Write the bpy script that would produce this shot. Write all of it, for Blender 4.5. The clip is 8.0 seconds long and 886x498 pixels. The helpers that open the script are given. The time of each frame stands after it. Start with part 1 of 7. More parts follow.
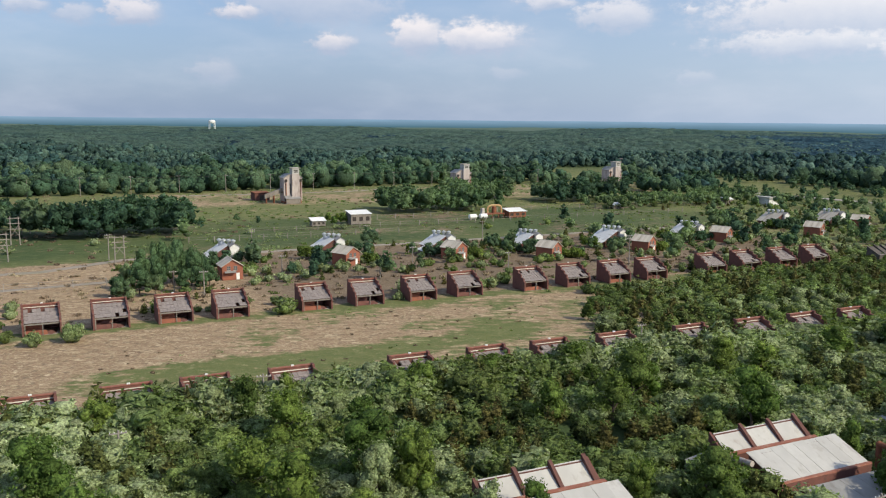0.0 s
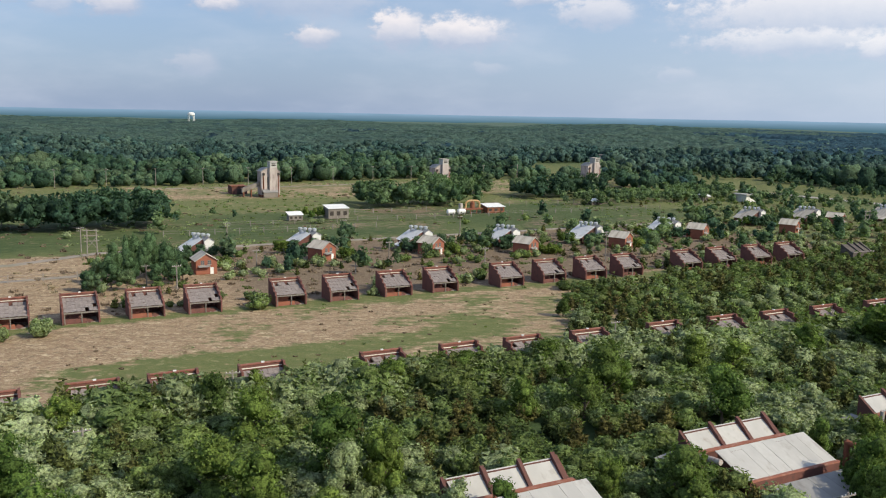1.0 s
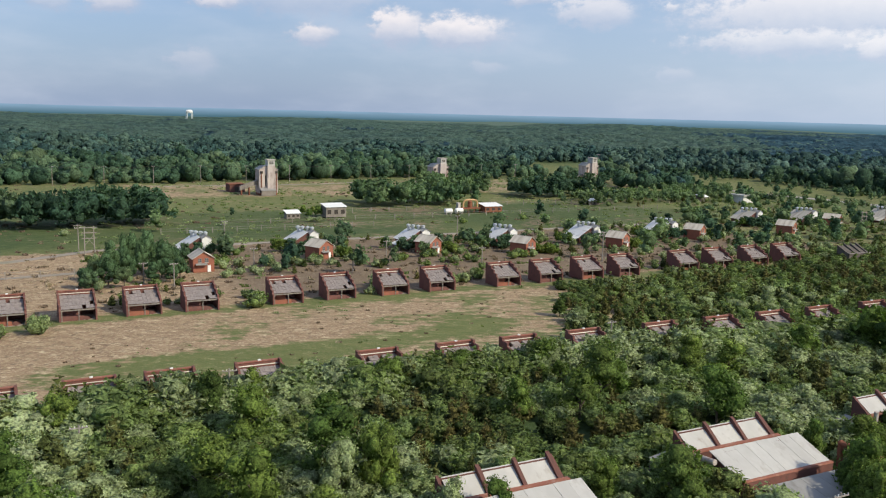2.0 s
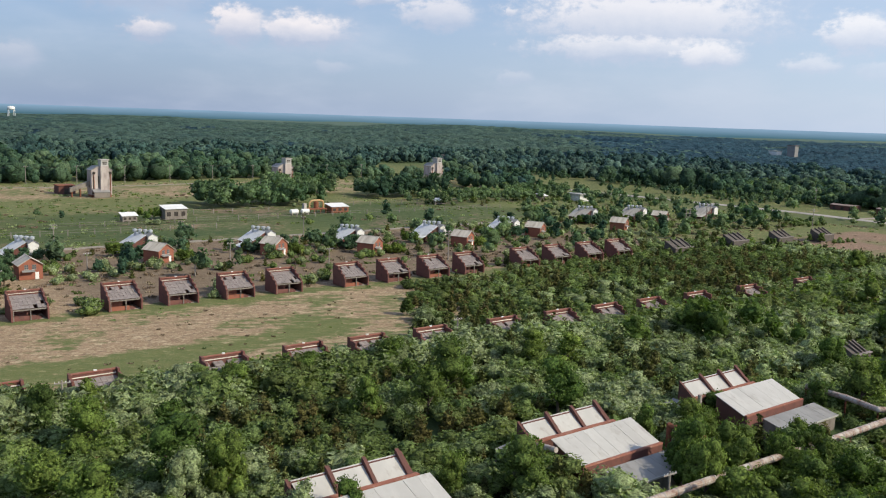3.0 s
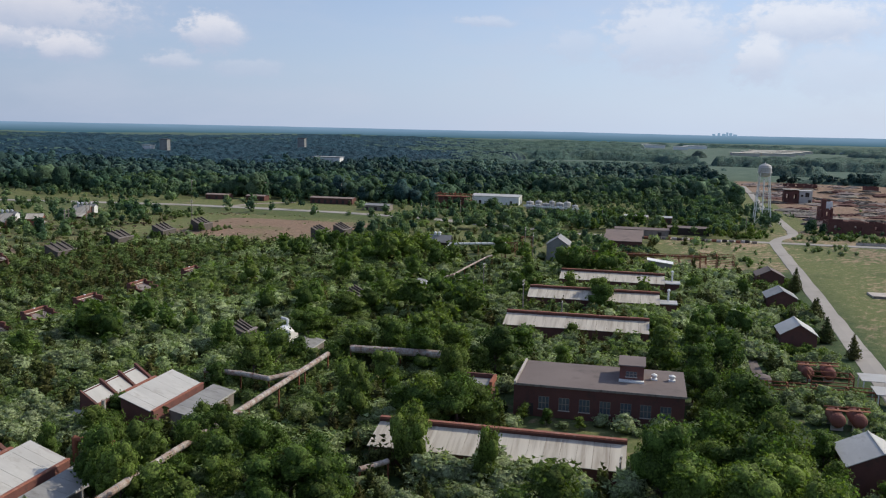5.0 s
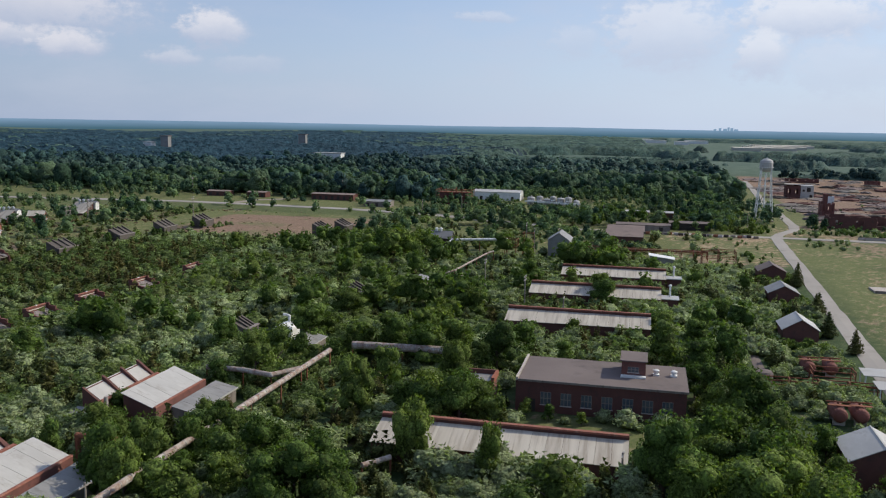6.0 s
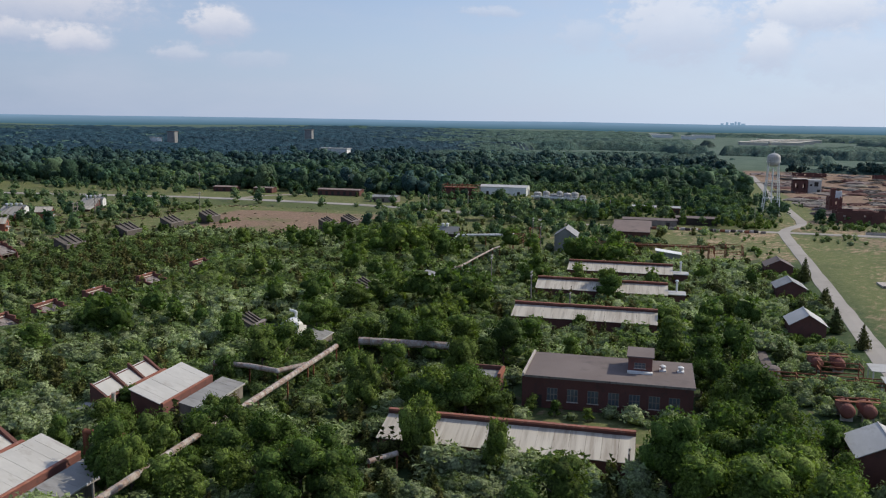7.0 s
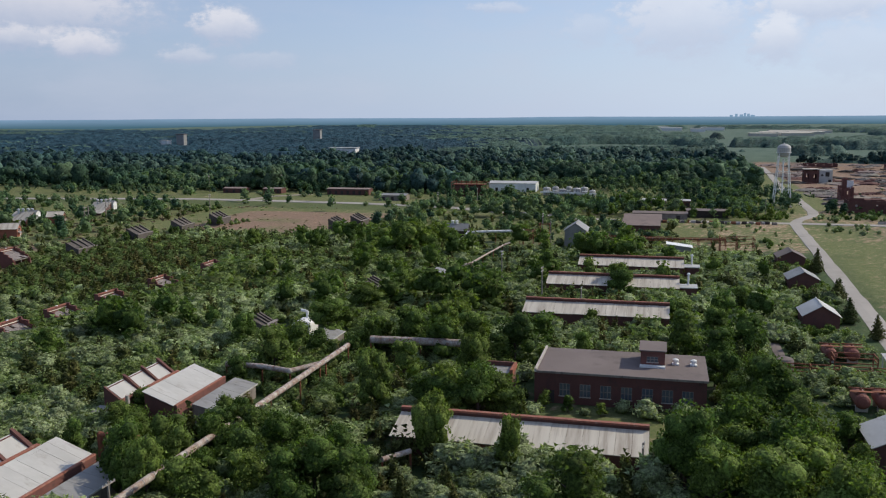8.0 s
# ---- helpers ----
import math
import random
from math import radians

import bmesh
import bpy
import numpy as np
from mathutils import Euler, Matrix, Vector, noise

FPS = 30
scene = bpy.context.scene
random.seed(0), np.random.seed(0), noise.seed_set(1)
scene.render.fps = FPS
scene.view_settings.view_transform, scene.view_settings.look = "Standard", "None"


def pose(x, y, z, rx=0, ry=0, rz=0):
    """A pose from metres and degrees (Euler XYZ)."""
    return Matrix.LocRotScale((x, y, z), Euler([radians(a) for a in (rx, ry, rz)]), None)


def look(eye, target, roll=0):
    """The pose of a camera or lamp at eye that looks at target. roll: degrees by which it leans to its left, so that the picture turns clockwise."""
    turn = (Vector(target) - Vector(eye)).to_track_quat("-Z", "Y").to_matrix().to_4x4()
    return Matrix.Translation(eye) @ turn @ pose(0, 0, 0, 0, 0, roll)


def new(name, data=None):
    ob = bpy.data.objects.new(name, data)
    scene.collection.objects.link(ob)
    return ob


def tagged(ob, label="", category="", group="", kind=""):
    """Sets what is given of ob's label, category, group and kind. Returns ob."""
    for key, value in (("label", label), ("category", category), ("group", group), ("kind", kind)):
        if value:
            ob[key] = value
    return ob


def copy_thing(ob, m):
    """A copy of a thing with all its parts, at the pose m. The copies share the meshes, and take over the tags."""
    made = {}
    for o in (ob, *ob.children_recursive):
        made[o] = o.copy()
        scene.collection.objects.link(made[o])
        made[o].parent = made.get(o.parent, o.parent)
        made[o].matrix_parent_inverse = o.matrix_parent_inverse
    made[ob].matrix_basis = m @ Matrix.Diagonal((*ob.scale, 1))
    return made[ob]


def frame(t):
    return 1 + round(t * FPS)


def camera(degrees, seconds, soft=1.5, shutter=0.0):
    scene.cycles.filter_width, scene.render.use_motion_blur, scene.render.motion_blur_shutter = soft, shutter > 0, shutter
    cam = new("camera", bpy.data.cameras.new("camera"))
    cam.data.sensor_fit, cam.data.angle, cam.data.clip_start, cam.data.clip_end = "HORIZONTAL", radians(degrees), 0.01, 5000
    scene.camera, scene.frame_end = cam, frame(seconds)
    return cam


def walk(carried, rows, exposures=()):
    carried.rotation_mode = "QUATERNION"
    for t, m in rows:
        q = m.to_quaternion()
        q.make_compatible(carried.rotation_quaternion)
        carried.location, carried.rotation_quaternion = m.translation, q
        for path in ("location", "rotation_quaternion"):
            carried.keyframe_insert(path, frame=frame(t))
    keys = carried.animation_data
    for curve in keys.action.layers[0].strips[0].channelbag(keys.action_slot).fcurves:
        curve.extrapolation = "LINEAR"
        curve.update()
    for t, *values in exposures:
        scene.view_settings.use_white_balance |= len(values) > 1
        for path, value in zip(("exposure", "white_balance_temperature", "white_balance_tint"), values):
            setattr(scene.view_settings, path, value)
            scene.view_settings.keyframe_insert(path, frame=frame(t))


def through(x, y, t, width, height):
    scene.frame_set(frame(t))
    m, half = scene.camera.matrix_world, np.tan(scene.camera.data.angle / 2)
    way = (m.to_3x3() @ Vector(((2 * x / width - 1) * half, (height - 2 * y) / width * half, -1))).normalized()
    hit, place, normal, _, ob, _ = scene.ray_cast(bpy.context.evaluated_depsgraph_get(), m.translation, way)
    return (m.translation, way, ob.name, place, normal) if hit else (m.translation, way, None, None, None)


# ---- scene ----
cam = camera(54.04, 8.0, soft=1.15)
walk(cam, [
    (0.0, pose(0.00, 0.00, 50.00, 81.45, -0.53, -1.56)),
    (0.5, pose(0.72, 0.92, 50.02, 81.30, -0.72, -2.78)),
    (1.0, pose(1.48, 1.05, 50.14, 81.11, -1.06, -2.76)),
    (2.5, pose(1.65, 0.30, 50.32, 81.06, -1.91, -3.31)),
    (2.8, pose(1.68, 0.07, 50.37, 81.23, -1.93, -6.60)),
    (2.9, pose(1.68, -0.01, 50.39, 81.29, -1.93, -9.60)),
    (3.0, pose(1.69, -0.09, 50.40, 81.34, -1.94, -12.92)),
    (3.1, pose(1.63, -0.24, 50.47, 81.46, -1.98, -16.59)),
    (3.3, pose(1.48, -0.52, 50.62, 81.70, -1.91, -24.54)),
    (3.5, pose(1.30, -0.70, 50.74, 81.90, -1.70, -32.71)),
    (3.6, pose(1.21, -0.77, 50.79, 82.00, -1.56, -36.72)),
    (3.7, pose(1.13, -0.82, 50.84, 82.05, -1.56, -40.58)),
    (3.9, pose(0.97, -0.84, 50.93, 82.15, -1.48, -47.36)),
    (4.0, pose(0.91, -0.84, 50.98, 82.21, -1.34, -48.36)),
    (4.5, pose(0.82, -0.77, 51.05, 82.17, -1.21, -50.63)),
    (5.0, pose(0.96, -0.67, 51.06, 82.06, -1.13, -52.41)),
    (6.5, pose(0.92, -0.59, 51.15, 81.61, -0.85, -52.18)),
    (7.0, pose(1.02, -0.56, 51.25, 81.45, -0.82, -51.95)),
    (7.5, pose(1.07, -0.60, 51.20, 81.35, -0.72, -51.71)),
    (8.0, pose(1.17, -0.59, 51.20, 81.28, 0.33, -51.43)),
], exposures=[(0.0, 0.12, 6620, 6), (3.3, 0.12, 6560, 7), (4.2, -0.1, 6340, 9), (4.7, -0.15, 6340, 9), (8.0, -0.2, 6340, 9)])

# ---------------------------------------------------------------- sky and sun
SUN_AZIMUTH, SUN_HEIGHT = 119.0, 36.0      # degrees, clockwise from +y

CLOUDS_NORTH = [  # azimuth, height, half width, half height, density
    (-23.6, 6.3, 1.3, 0.4, .7), (-20.9, 6.0, 1.1, 0.5, .6), (-17.6, 6.2, 1.6, 0.8, .9), (-11.4, 6.5, 1.2, 0.5, .9),
    (-6.6, 6.9, 4.9, 1.0, .55), (-5.5, 4.7, 1.3, 0.6, .9), (-0.2, 5.3, 1.6, 1.2, 1.), (3.9, 5.1, 2.8, 1.0, 1.),
    (-13.0, 2.8, 1.3, 0.8, .45), (8.4, 7.3, 1.7, 0.4, .8), (12.5, 6.5, 2.2, 1.0, .8), (17.2, 6.7, 0.4, 0.3, .8),
    (17.4, 2.7, 1.1, 0.5, .4), (5.6, 2.9, 1.1, 0.4, .35)]
CLOUDS_EAST = [
    (25.5, 6.4, 7.1, 1.7, .9), (24.5, 4.6, 5.6, 0.8, .8), (29.2, 4.3, 2.1, 0.7, .9), (37.8, 5.6, 1.7, 1.1, .9),
    (35.4, 3.8, 1.5, 0.5, .6), (55.1, 6.8, 1.7, 0.3, .5), (60.7, 5.4, 1.5, 0.9, .4), (66.3, 5.9, 3.4, 2.1, .75),
    (72.0, 4.5, 1.5, 1.4, .8), (74.4, 6.6, 4.1, 1.3, .85), (76.4, 3.8, 2.6, 1.5, .4), (39.9, 3.5, 2.2, 0.5, .4)]


class Graph:
    """Short writing for node trees."""
    def __init__(self, tree):
        self.tree = tree
        tree.nodes.clear()

    def node(self, kind):
        return self.tree.nodes.new(kind)

    def attribute(self, name):
        n = self.node("ShaderNodeAttribute")
        n.attribute_name = name
        return n.outputs

    def put(self, socket, value):
        if isinstance(value, bpy.types.NodeSocket):
            self.tree.links.new(value, socket)
        elif value is not None:
            if isinstance(value, (tuple, list)) and len(value) == 3 and socket.type == "RGBA":
                value = (*value, 1)
            socket.default_value = value

    def math(self, operation, a, b=None, c=None, use_clamp=False):
        n = self.node("ShaderNodeMath")
        n.operation, n.use_clamp = operation, use_clamp
        for s, v in zip(n.inputs, (a, b, c)):
            self.put(s, v)
        return n.outputs[0]

    def vmath(self, operation, a, b=None):
        n = self.node("ShaderNodeVectorMath")
        n.operation = operation
        self.put(n.inputs[0], a)
        if b is not None:
            self.put(n.inputs[1], b)
        return n.outputs["Value"] if operation in ("LENGTH", "DOT_PRODUCT") else n.outputs[0]

    def mix(self, fac, a, b, blend_type="MIX"):
        n = self.node("ShaderNodeMixRGB")
        n.blend_type = blend_type
        self.put(n.inputs[0], fac), self.put(n.inputs[1], a), self.put(n.inputs[2], b)
        return n.outputs[0]

    def noise(self, vector, scale, detail=4.0, rough=0.55):
        n = self.node("ShaderNodeTexNoise")
        self.put(n.inputs["Vector"], vector)
        n.inputs["Scale"].default_value, n.inputs["Detail"].default_value = scale, detail
        n.inputs["Roughness"].default_value = rough
        return n.outputs[0]

    def span(self, value, a, b, c=0.0, d=1.0, smooth=False):
        n = self.node("ShaderNodeMapRange")
        n.interpolation_type, n.clamp = "SMOOTHSTEP" if smooth else "LINEAR", True
        for s, v in zip(n.inputs, (value, a, b, c, d)):
            self.put(s, v)
        return n.outputs[0]

    def combine(self, x, y, z):
        n = self.node("ShaderNodeCombineXYZ")
        for s, v in zip(n.inputs, (x, y, z)):
            self.put(s, v)
        return n.outputs[0]

    def split(self, v):
        n = self.node("ShaderNodeSeparateXYZ")
        self.put(n.inputs[0], v)
        return n.outputs


def make_world():
    world = bpy.data.worlds.new("sky")
    scene.world = world
    world.use_nodes = True
    g = Graph(world.node_tree)
    sky = g.node("ShaderNodeTexSky")
    sky.sky_type, sky.sun_disc = "NISHITA", False
    sky.sun_elevation, sky.sun_rotation = radians(SUN_HEIGHT), radians(SUN_AZIMUTH)
    sky.altitude, sky.air_density, sky.dust_density, sky.ozone_density = 150.0, 1.0, 1.2, 1.3
    way = g.node("ShaderNodeTexCoord").outputs["Generated"]
    x, y, z = g.split(way)
    azimuth = g.math("MULTIPLY", g.math("ARCTAN2", x, y), 57.2958)
    height = g.math("MULTIPLY", g.math("ARCSINE", z), 57.2958)
    flat = g.combine(azimuth, g.math("MULTIPLY", height, 1.5), 0.0)
    wob = g.math("SUBTRACT", g.noise(flat, 0.55, 6.0, 0.6), 0.5)
    wob2 = g.math("SUBTRACT", g.noise(g.vmath("ADD", flat, (31.0, 7.0, 2.0)), 0.5, 6.0, 0.6), 0.5)
    here = g.combine(g.math("MULTIPLY_ADD", wob, 2.2, azimuth), g.math("MULTIPLY_ADD", wob2, 1.3, height), 0.0)
    fluff = g.noise(flat, 1.1, 8.0, 0.62)
    cover, shade = None, None
    for az, el, w, h, dens in CLOUDS_NORTH + CLOUDS_EAST:
        d = g.vmath("MULTIPLY", g.vmath("SUBTRACT", here, (az, el, 0.0)), (1 / w, 1 / h, 0.0))
        r = g.math("ADD", g.vmath("LENGTH", d), g.math("MULTIPLY_ADD", fluff, -1.7, 0.72))
        m = g.span(r, 1.38, 0.5, 0.0, dens * 0.92, smooth=True)
        cover = m if cover is None else g.math("MAXIMUM", cover, m)
        low = g.math("MULTIPLY", m, g.span(g.split(d)[1], -0.7, 0.5))
        shade = low if shade is None else g.math("MAXIMUM", shade, low)
    # thin high veil, everywhere
    near_sun = g.span(g.vmath("DOT_PRODUCT", way, (0.8746, -0.4848, 0.0)), -0.6, 0.62)
    veil = g.span(g.noise(g.combine(g.math("MULTIPLY", azimuth, 0.35), height, 3.0), 0.32, 5.0, 0.55), 0.38, 0.8, 0.1, 0.4, smooth=True)
    blue = g.mix(1.0, sky.outputs[0], (0.80, 0.93, 1.17), "MULTIPLY")
    haze = g.mix(near_sun, (2.2, 2.95, 4.7), (6.2, 7.2, 9.0))
    hazy = g.mix(g.span(height, 0.0, 10.0, 0.8, 0.35), blue, haze)
    veiled = g.mix(veil, hazy, (5.6, 5.9, 7.0))
    tone = g.mix(shade, g.mix(near_sun, (3.7, 4.2, 5.6), (5.5, 6.0, 7.3)), g.mix(near_sun, (7.7, 7.1, 7.4), (8.8, 8.7, 9.0)))
    full = g.mix(cover, veiled, tone)
    bg = g.node("ShaderNodeBackground")
    g.put(bg.inputs[0], full)
    bg.inputs[1].default_value = 0.115
    out = g.node("ShaderNodeOutputWorld")
    g.put(out.inputs[0], bg.outputs[0])


make_world()
sun = new("sun", bpy.data.lights.new("sun", "SUN"))
sun.data.energy, sun.data.angle, sun.data.color = 4.3, radians(0.6), (1.0, 0.9, 0.72)
_a, _h = radians(SUN_AZIMUTH), radians(SUN_HEIGHT)
sun.matrix_world = look((0, 0, 0), (-math.sin(_a) * math.cos(_h), -math.cos(_a) * math.cos(_h), -math.sin(_h)))


# ---------------------------------------------------------------- materials
def surface(name):
    m = bpy.data.materials.new(name)
    m.use_nodes = True
    return m, Graph(m.node_tree)


def finish(g, colour, rough=0.8, metal=0.0, bump=None, bump_size=0.05, strength=0.4, spec=0.3):
    b = g.node("ShaderNodeBsdfPrincipled")
    g.put(b.inputs["Base Color"], colour)
    g.put(b.inputs["Roughness"], rough)
    b.inputs["Metallic"].default_value = metal
    b.inputs["Specular IOR Level"].default_value = spec
    if bump is not None:
        n = g.node("ShaderNodeBump")
        n.inputs["Strength"].default_value, n.inputs["Distance"].default_value = strength, bump_size
        g.put(n.inputs["Height"], bump)
        g.put(b.inputs["Normal"], n.outputs[0])
    out = g.node("ShaderNodeOutputMaterial")
    g.put(out.inputs[0], b.outputs[0])


def spot(g):
    return g.node("ShaderNodeNewGeometry").outputs["Position"]


def local(g):
    """Object coordinates, shifted by each object's own random number."""
    o = g.node("ShaderNodeTexCoord").outputs["Object"]
    r = g.node("ShaderNodeObjectInfo").outputs["Random"]
    return g.vmath("ADD", o, g.combine(g.math("MULTIPLY", r, 91.0), g.math("MULTIPLY", r, 37.0), 0.0))


def worn(name, a, b, stain, big=0.35, fine=3.0, stains=0.5, rough=0.85, metal=0.0, stretch=(1, 1, 1), bump=0.03, spec=0.3):
    """Two tones at two scales with stains of a third."""
    m, g = surface(name)
    p = g.vmath("MULTIPLY", local(g), stretch)
    c = g.mix(g.span(g.noise(p, big, 4.0), 0.35, 0.65), a, b)
    grain = g.noise(p, fine, 6.0, 0.65)
    c = g.mix(g.span(grain, 0.3, 0.75, 0.0, 0.35), c, g.mix(0.5, a, stain))
    s = g.span(g.noise(g.vmath("ADD", p, (11.0, 5.0, 3.0)), big * 2.2, 5.0, 0.65), 0.62 - 0.2 * stains, 0.78 - 0.1 * stains, 0.0, 0.9)
    c = g.mix(s, c, stain)
    finish(g, c, rough, metal, grain, bump, spec=spec)
    return m


M = {}
M["brick"] = worn("red_brick", (0.185, 0.078, 0.064), (0.15, 0.066, 0.056), (0.09, 0.054, 0.05), 0.5, 5.0, 0.5, 0.9)
M["brick_bright"] = worn("orange_red_brick", (0.31, 0.115, 0.072), (0.26, 0.096, 0.064), (0.18, 0.08, 0.06), 0.5, 5.0, 0.3, 0.9)
M["brick_dark"] = worn("dark_red_brick", (0.138, 0.06, 0.05), (0.112, 0.05, 0.043), (0.075, 0.048, 0.043), 0.4, 4.0, 0.5, 0.9)
M["coping"] = worn("clay_coping", (0.27, 0.095, 0.062), (0.22, 0.08, 0.058), (0.36, 0.25, 0.2), 0.6, 4.0, 0.4, 0.85)
M["board"] = worn("weathered_roof_board", (0.21, 0.18, 0.172), (0.29, 0.25, 0.24), (0.1, 0.08, 0.078), 0.9, 5.0, 0.5, 0.9)
M["board_dark"] = worn("dark_weathered_board", (0.095, 0.082, 0.074), (0.135, 0.115, 0.102), (0.05, 0.042, 0.038), 0.8, 5.0, 0.6, 0.9)
M["timber"] = worn("grey_timber", (0.26, 0.23, 0.2), (0.2, 0.17, 0.15), (0.1, 0.085, 0.075), 0.6, 6.0, 0.5, 0.9, stretch=(1, 1, 0.3))
M["metal_white"] = worn("white_sheet_metal", (0.48, 0.465, 0.44), (0.4, 0.385, 0.365), (0.27, 0.235, 0.2), 0.25, 2.0, 0.25, 0.45, 0.0, (1, 0.4, 1), 0.01, 0.5)
M["roof_white"] = worn("white_painted_roof_sheet", (0.76, 0.75, 0.73), (0.66, 0.65, 0.63), (0.42, 0.39, 0.35), 0.25, 2.0, 0.3, 0.5, 0.0, (1, 0.4, 1), 0.01, 0.4)
M["metal_cream"] = worn("cream_roof_sheet", (0.6, 0.55, 0.47), (0.5, 0.45, 0.38), (0.3, 0.25, 0.2), 0.22, 2.0, 0.9, 0.6, 0.0, (0.12, 1.7, 0.3), 0.01)
M["metal_grey"] = worn("grey_sheet_metal", (0.22, 0.215, 0.21), (0.28, 0.272, 0.262), (0.15, 0.13, 0.115), 0.3, 2.5, 0.4, 0.5, 0.0, (1, 0.5, 1), 0.01, 0.4)
M["zinc"] = worn("zinc_ventilator", (0.62, 0.64, 0.66), (0.5, 0.52, 0.54), (0.35, 0.32, 0.3), 0.8, 4.0, 0.3, 0.4, 0.5)
M["felt"] = worn("brown_roof_felt", (0.155, 0.125, 0.118), (0.185, 0.15, 0.142), (0.105, 0.088, 0.085), 0.12, 3.0, 0.4, 0.95)
M["felt_pink"] = worn("faded_brown_roof_felt", (0.26, 0.2, 0.18), (0.22, 0.17, 0.155), (0.14, 0.115, 0.105), 0.15, 3.0, 0.4, 0.95)
M["silo"] = worn("stained_silo_concrete", (0.52, 0.45, 0.42), (0.42, 0.355, 0.33), (0.19, 0.15, 0.14), 0.25, 2.0, 0.8, 0.9, stretch=(1, 1, 0.25))
M["concrete_pale"] = worn("cream_yard_concrete", (0.6, 0.56, 0.49), (0.52, 0.48, 0.42), (0.36, 0.33, 0.29), 0.02, 0.2, 0.5, 0.9)
M["concrete"] = worn("weathered_concrete", (0.5, 0.45, 0.41), (0.42, 0.375, 0.34), (0.26, 0.21, 0.19), 0.2, 2.0, 0.5, 0.9, stretch=(1, 1, 0.35))
M["pipe"] = worn("pale_pipe_lagging", (0.5, 0.475, 0.44), (0.36, 0.3, 0.255), (0.19, 0.085, 0.055), 0.55, 3.0, 1.1, 0.7)
M["rust"] = worn("rusty_steel", (0.2, 0.075, 0.04), (0.27, 0.1, 0.055), (0.09, 0.045, 0.035), 0.6, 4.0, 0.5, 0.85)
M["rust_pink"] = worn("faded_red_tank_paint", (0.24, 0.085, 0.065), (0.19, 0.07, 0.055), (0.11, 0.05, 0.04), 0.4, 3.0, 0.5, 0.75)
M["yellow"] = worn("faded_ochre_paint", (0.55, 0.34, 0.15), (0.5, 0.33, 0.18), (0.25, 0.13, 0.07), 0.5, 3.0, 0.5, 0.7)
M["white_paint"] = worn("white_paint", (0.78, 0.78, 0.77), (0.7, 0.7, 0.69), (0.45, 0.42, 0.39), 0.3, 2.0, 0.25, 0.5)
M["pole"] = worn("pole_wood", (0.3, 0.27, 0.24), (0.24, 0.21, 0.19), (0.14, 0.12, 0.11), 0.6, 5.0, 0.4, 0.9)
M["bark"] = worn("bark", (0.13, 0.1, 0.08), (0.09, 0.07, 0.055), (0.05, 0.04, 0.035), 1.0, 6.0, 0.5, 0.95)
M["asphalt"] = worn("pale_worn_asphalt", (0.36, 0.33, 0.305), (0.3, 0.277, 0.258), (0.23, 0.21, 0.185), 0.05, 1.0, 0.4, 0.95)
M["track"] = worn("gravel_track", (0.3, 0.255, 0.22), (0.25, 0.22, 0.19), (0.19, 0.18, 0.12), 0.06, 1.0, 0.5, 0.95)
M["dark"] = worn("dark_interior", (0.045, 0.038, 0.034), (0.06, 0.05, 0.045), (0.03, 0.026, 0.024), 0.5, 3.0, 0.3, 0.95)


def glass_material():
    m, g = surface("dusty_window_glass")
    finish(g, g.mix(g.noise(spot(g), 1.5), (0.05, 0.065, 0.08), (0.12, 0.14, 0.16)), 0.12, 0.0, spec=0.6)
    return m


M["glass"] = glass_material()


def leaf_material(name, ramp, low=0.55, high=1.35, through=0.3, grain=2.6, speck=1.0):
    """Leaves: a tone for each plant, another for each clump."""
    m, g = surface(name)
    tone = g.attribute("tone")["Fac"]
    rand = g.node("ShaderNodeObjectInfo").outputs["Random"]
    t = g.math("ADD", tone, g.math("MULTIPLY", rand, g.math("LESS_THAN", tone, 0.005)))
    r = g.node("ShaderNodeValToRGB")
    e = r.color_ramp.elements
    while len(e) < len(ramp):
        e.new(0.5)
    for i, (at, c) in enumerate(ramp):
        e[i].position, e[i].color = at, (*c, 1)
    g.put(r.inputs[0], t)
    clump = g.node("ShaderNodeNewGeometry").outputs["Random Per Island"]
    wide = g.span(g.noise(spot(g), 0.03, 3.0), 0.35, 0.65, 0.8, 1.2)
    leafy = g.noise(spot(g), grain, 3.0, 0.7)
    k = g.math("MULTIPLY", g.math("MULTIPLY", g.span(clump, 0.0, 1.0, low, high), wide), g.span(leafy, 0.38, 0.62, 1 - 0.45 * speck, 1 + 0.62 * speck))
    c = g.mix(1.0, r.outputs[0], g.combine(k, k, k), "MULTIPLY")
    d = g.node("ShaderNodeBsdfPrincipled")
    g.put(d.inputs["Base Color"], c)
    n = g.node("ShaderNodeBump")
    n.inputs["Strength"].default_value, n.inputs["Distance"].default_value = 1.0, 0.8 / grain
    g.put(n.inputs["Height"], leafy)
    g.put(d.inputs["Normal"], n.outputs[0])
    d.inputs["Roughness"].default_value, d.inputs["Specular IOR Level"].default_value = 0.75, 0.12
    tr = g.node("ShaderNodeBsdfTranslucent")
    g.put(tr.inputs[0], g.mix(1.0, c, (1.1, 1.25, 0.5), "MULTIPLY"))
    mx = g.node("ShaderNodeMixShader")
    g.put(mx.inputs[0], through), g.put(mx.inputs[1], d.outputs[0]), g.put(mx.inputs[2], tr.outputs[0])
    out = g.node("ShaderNodeOutputMaterial")
    g.put(out.inputs[0], mx.outputs[0])
    return m


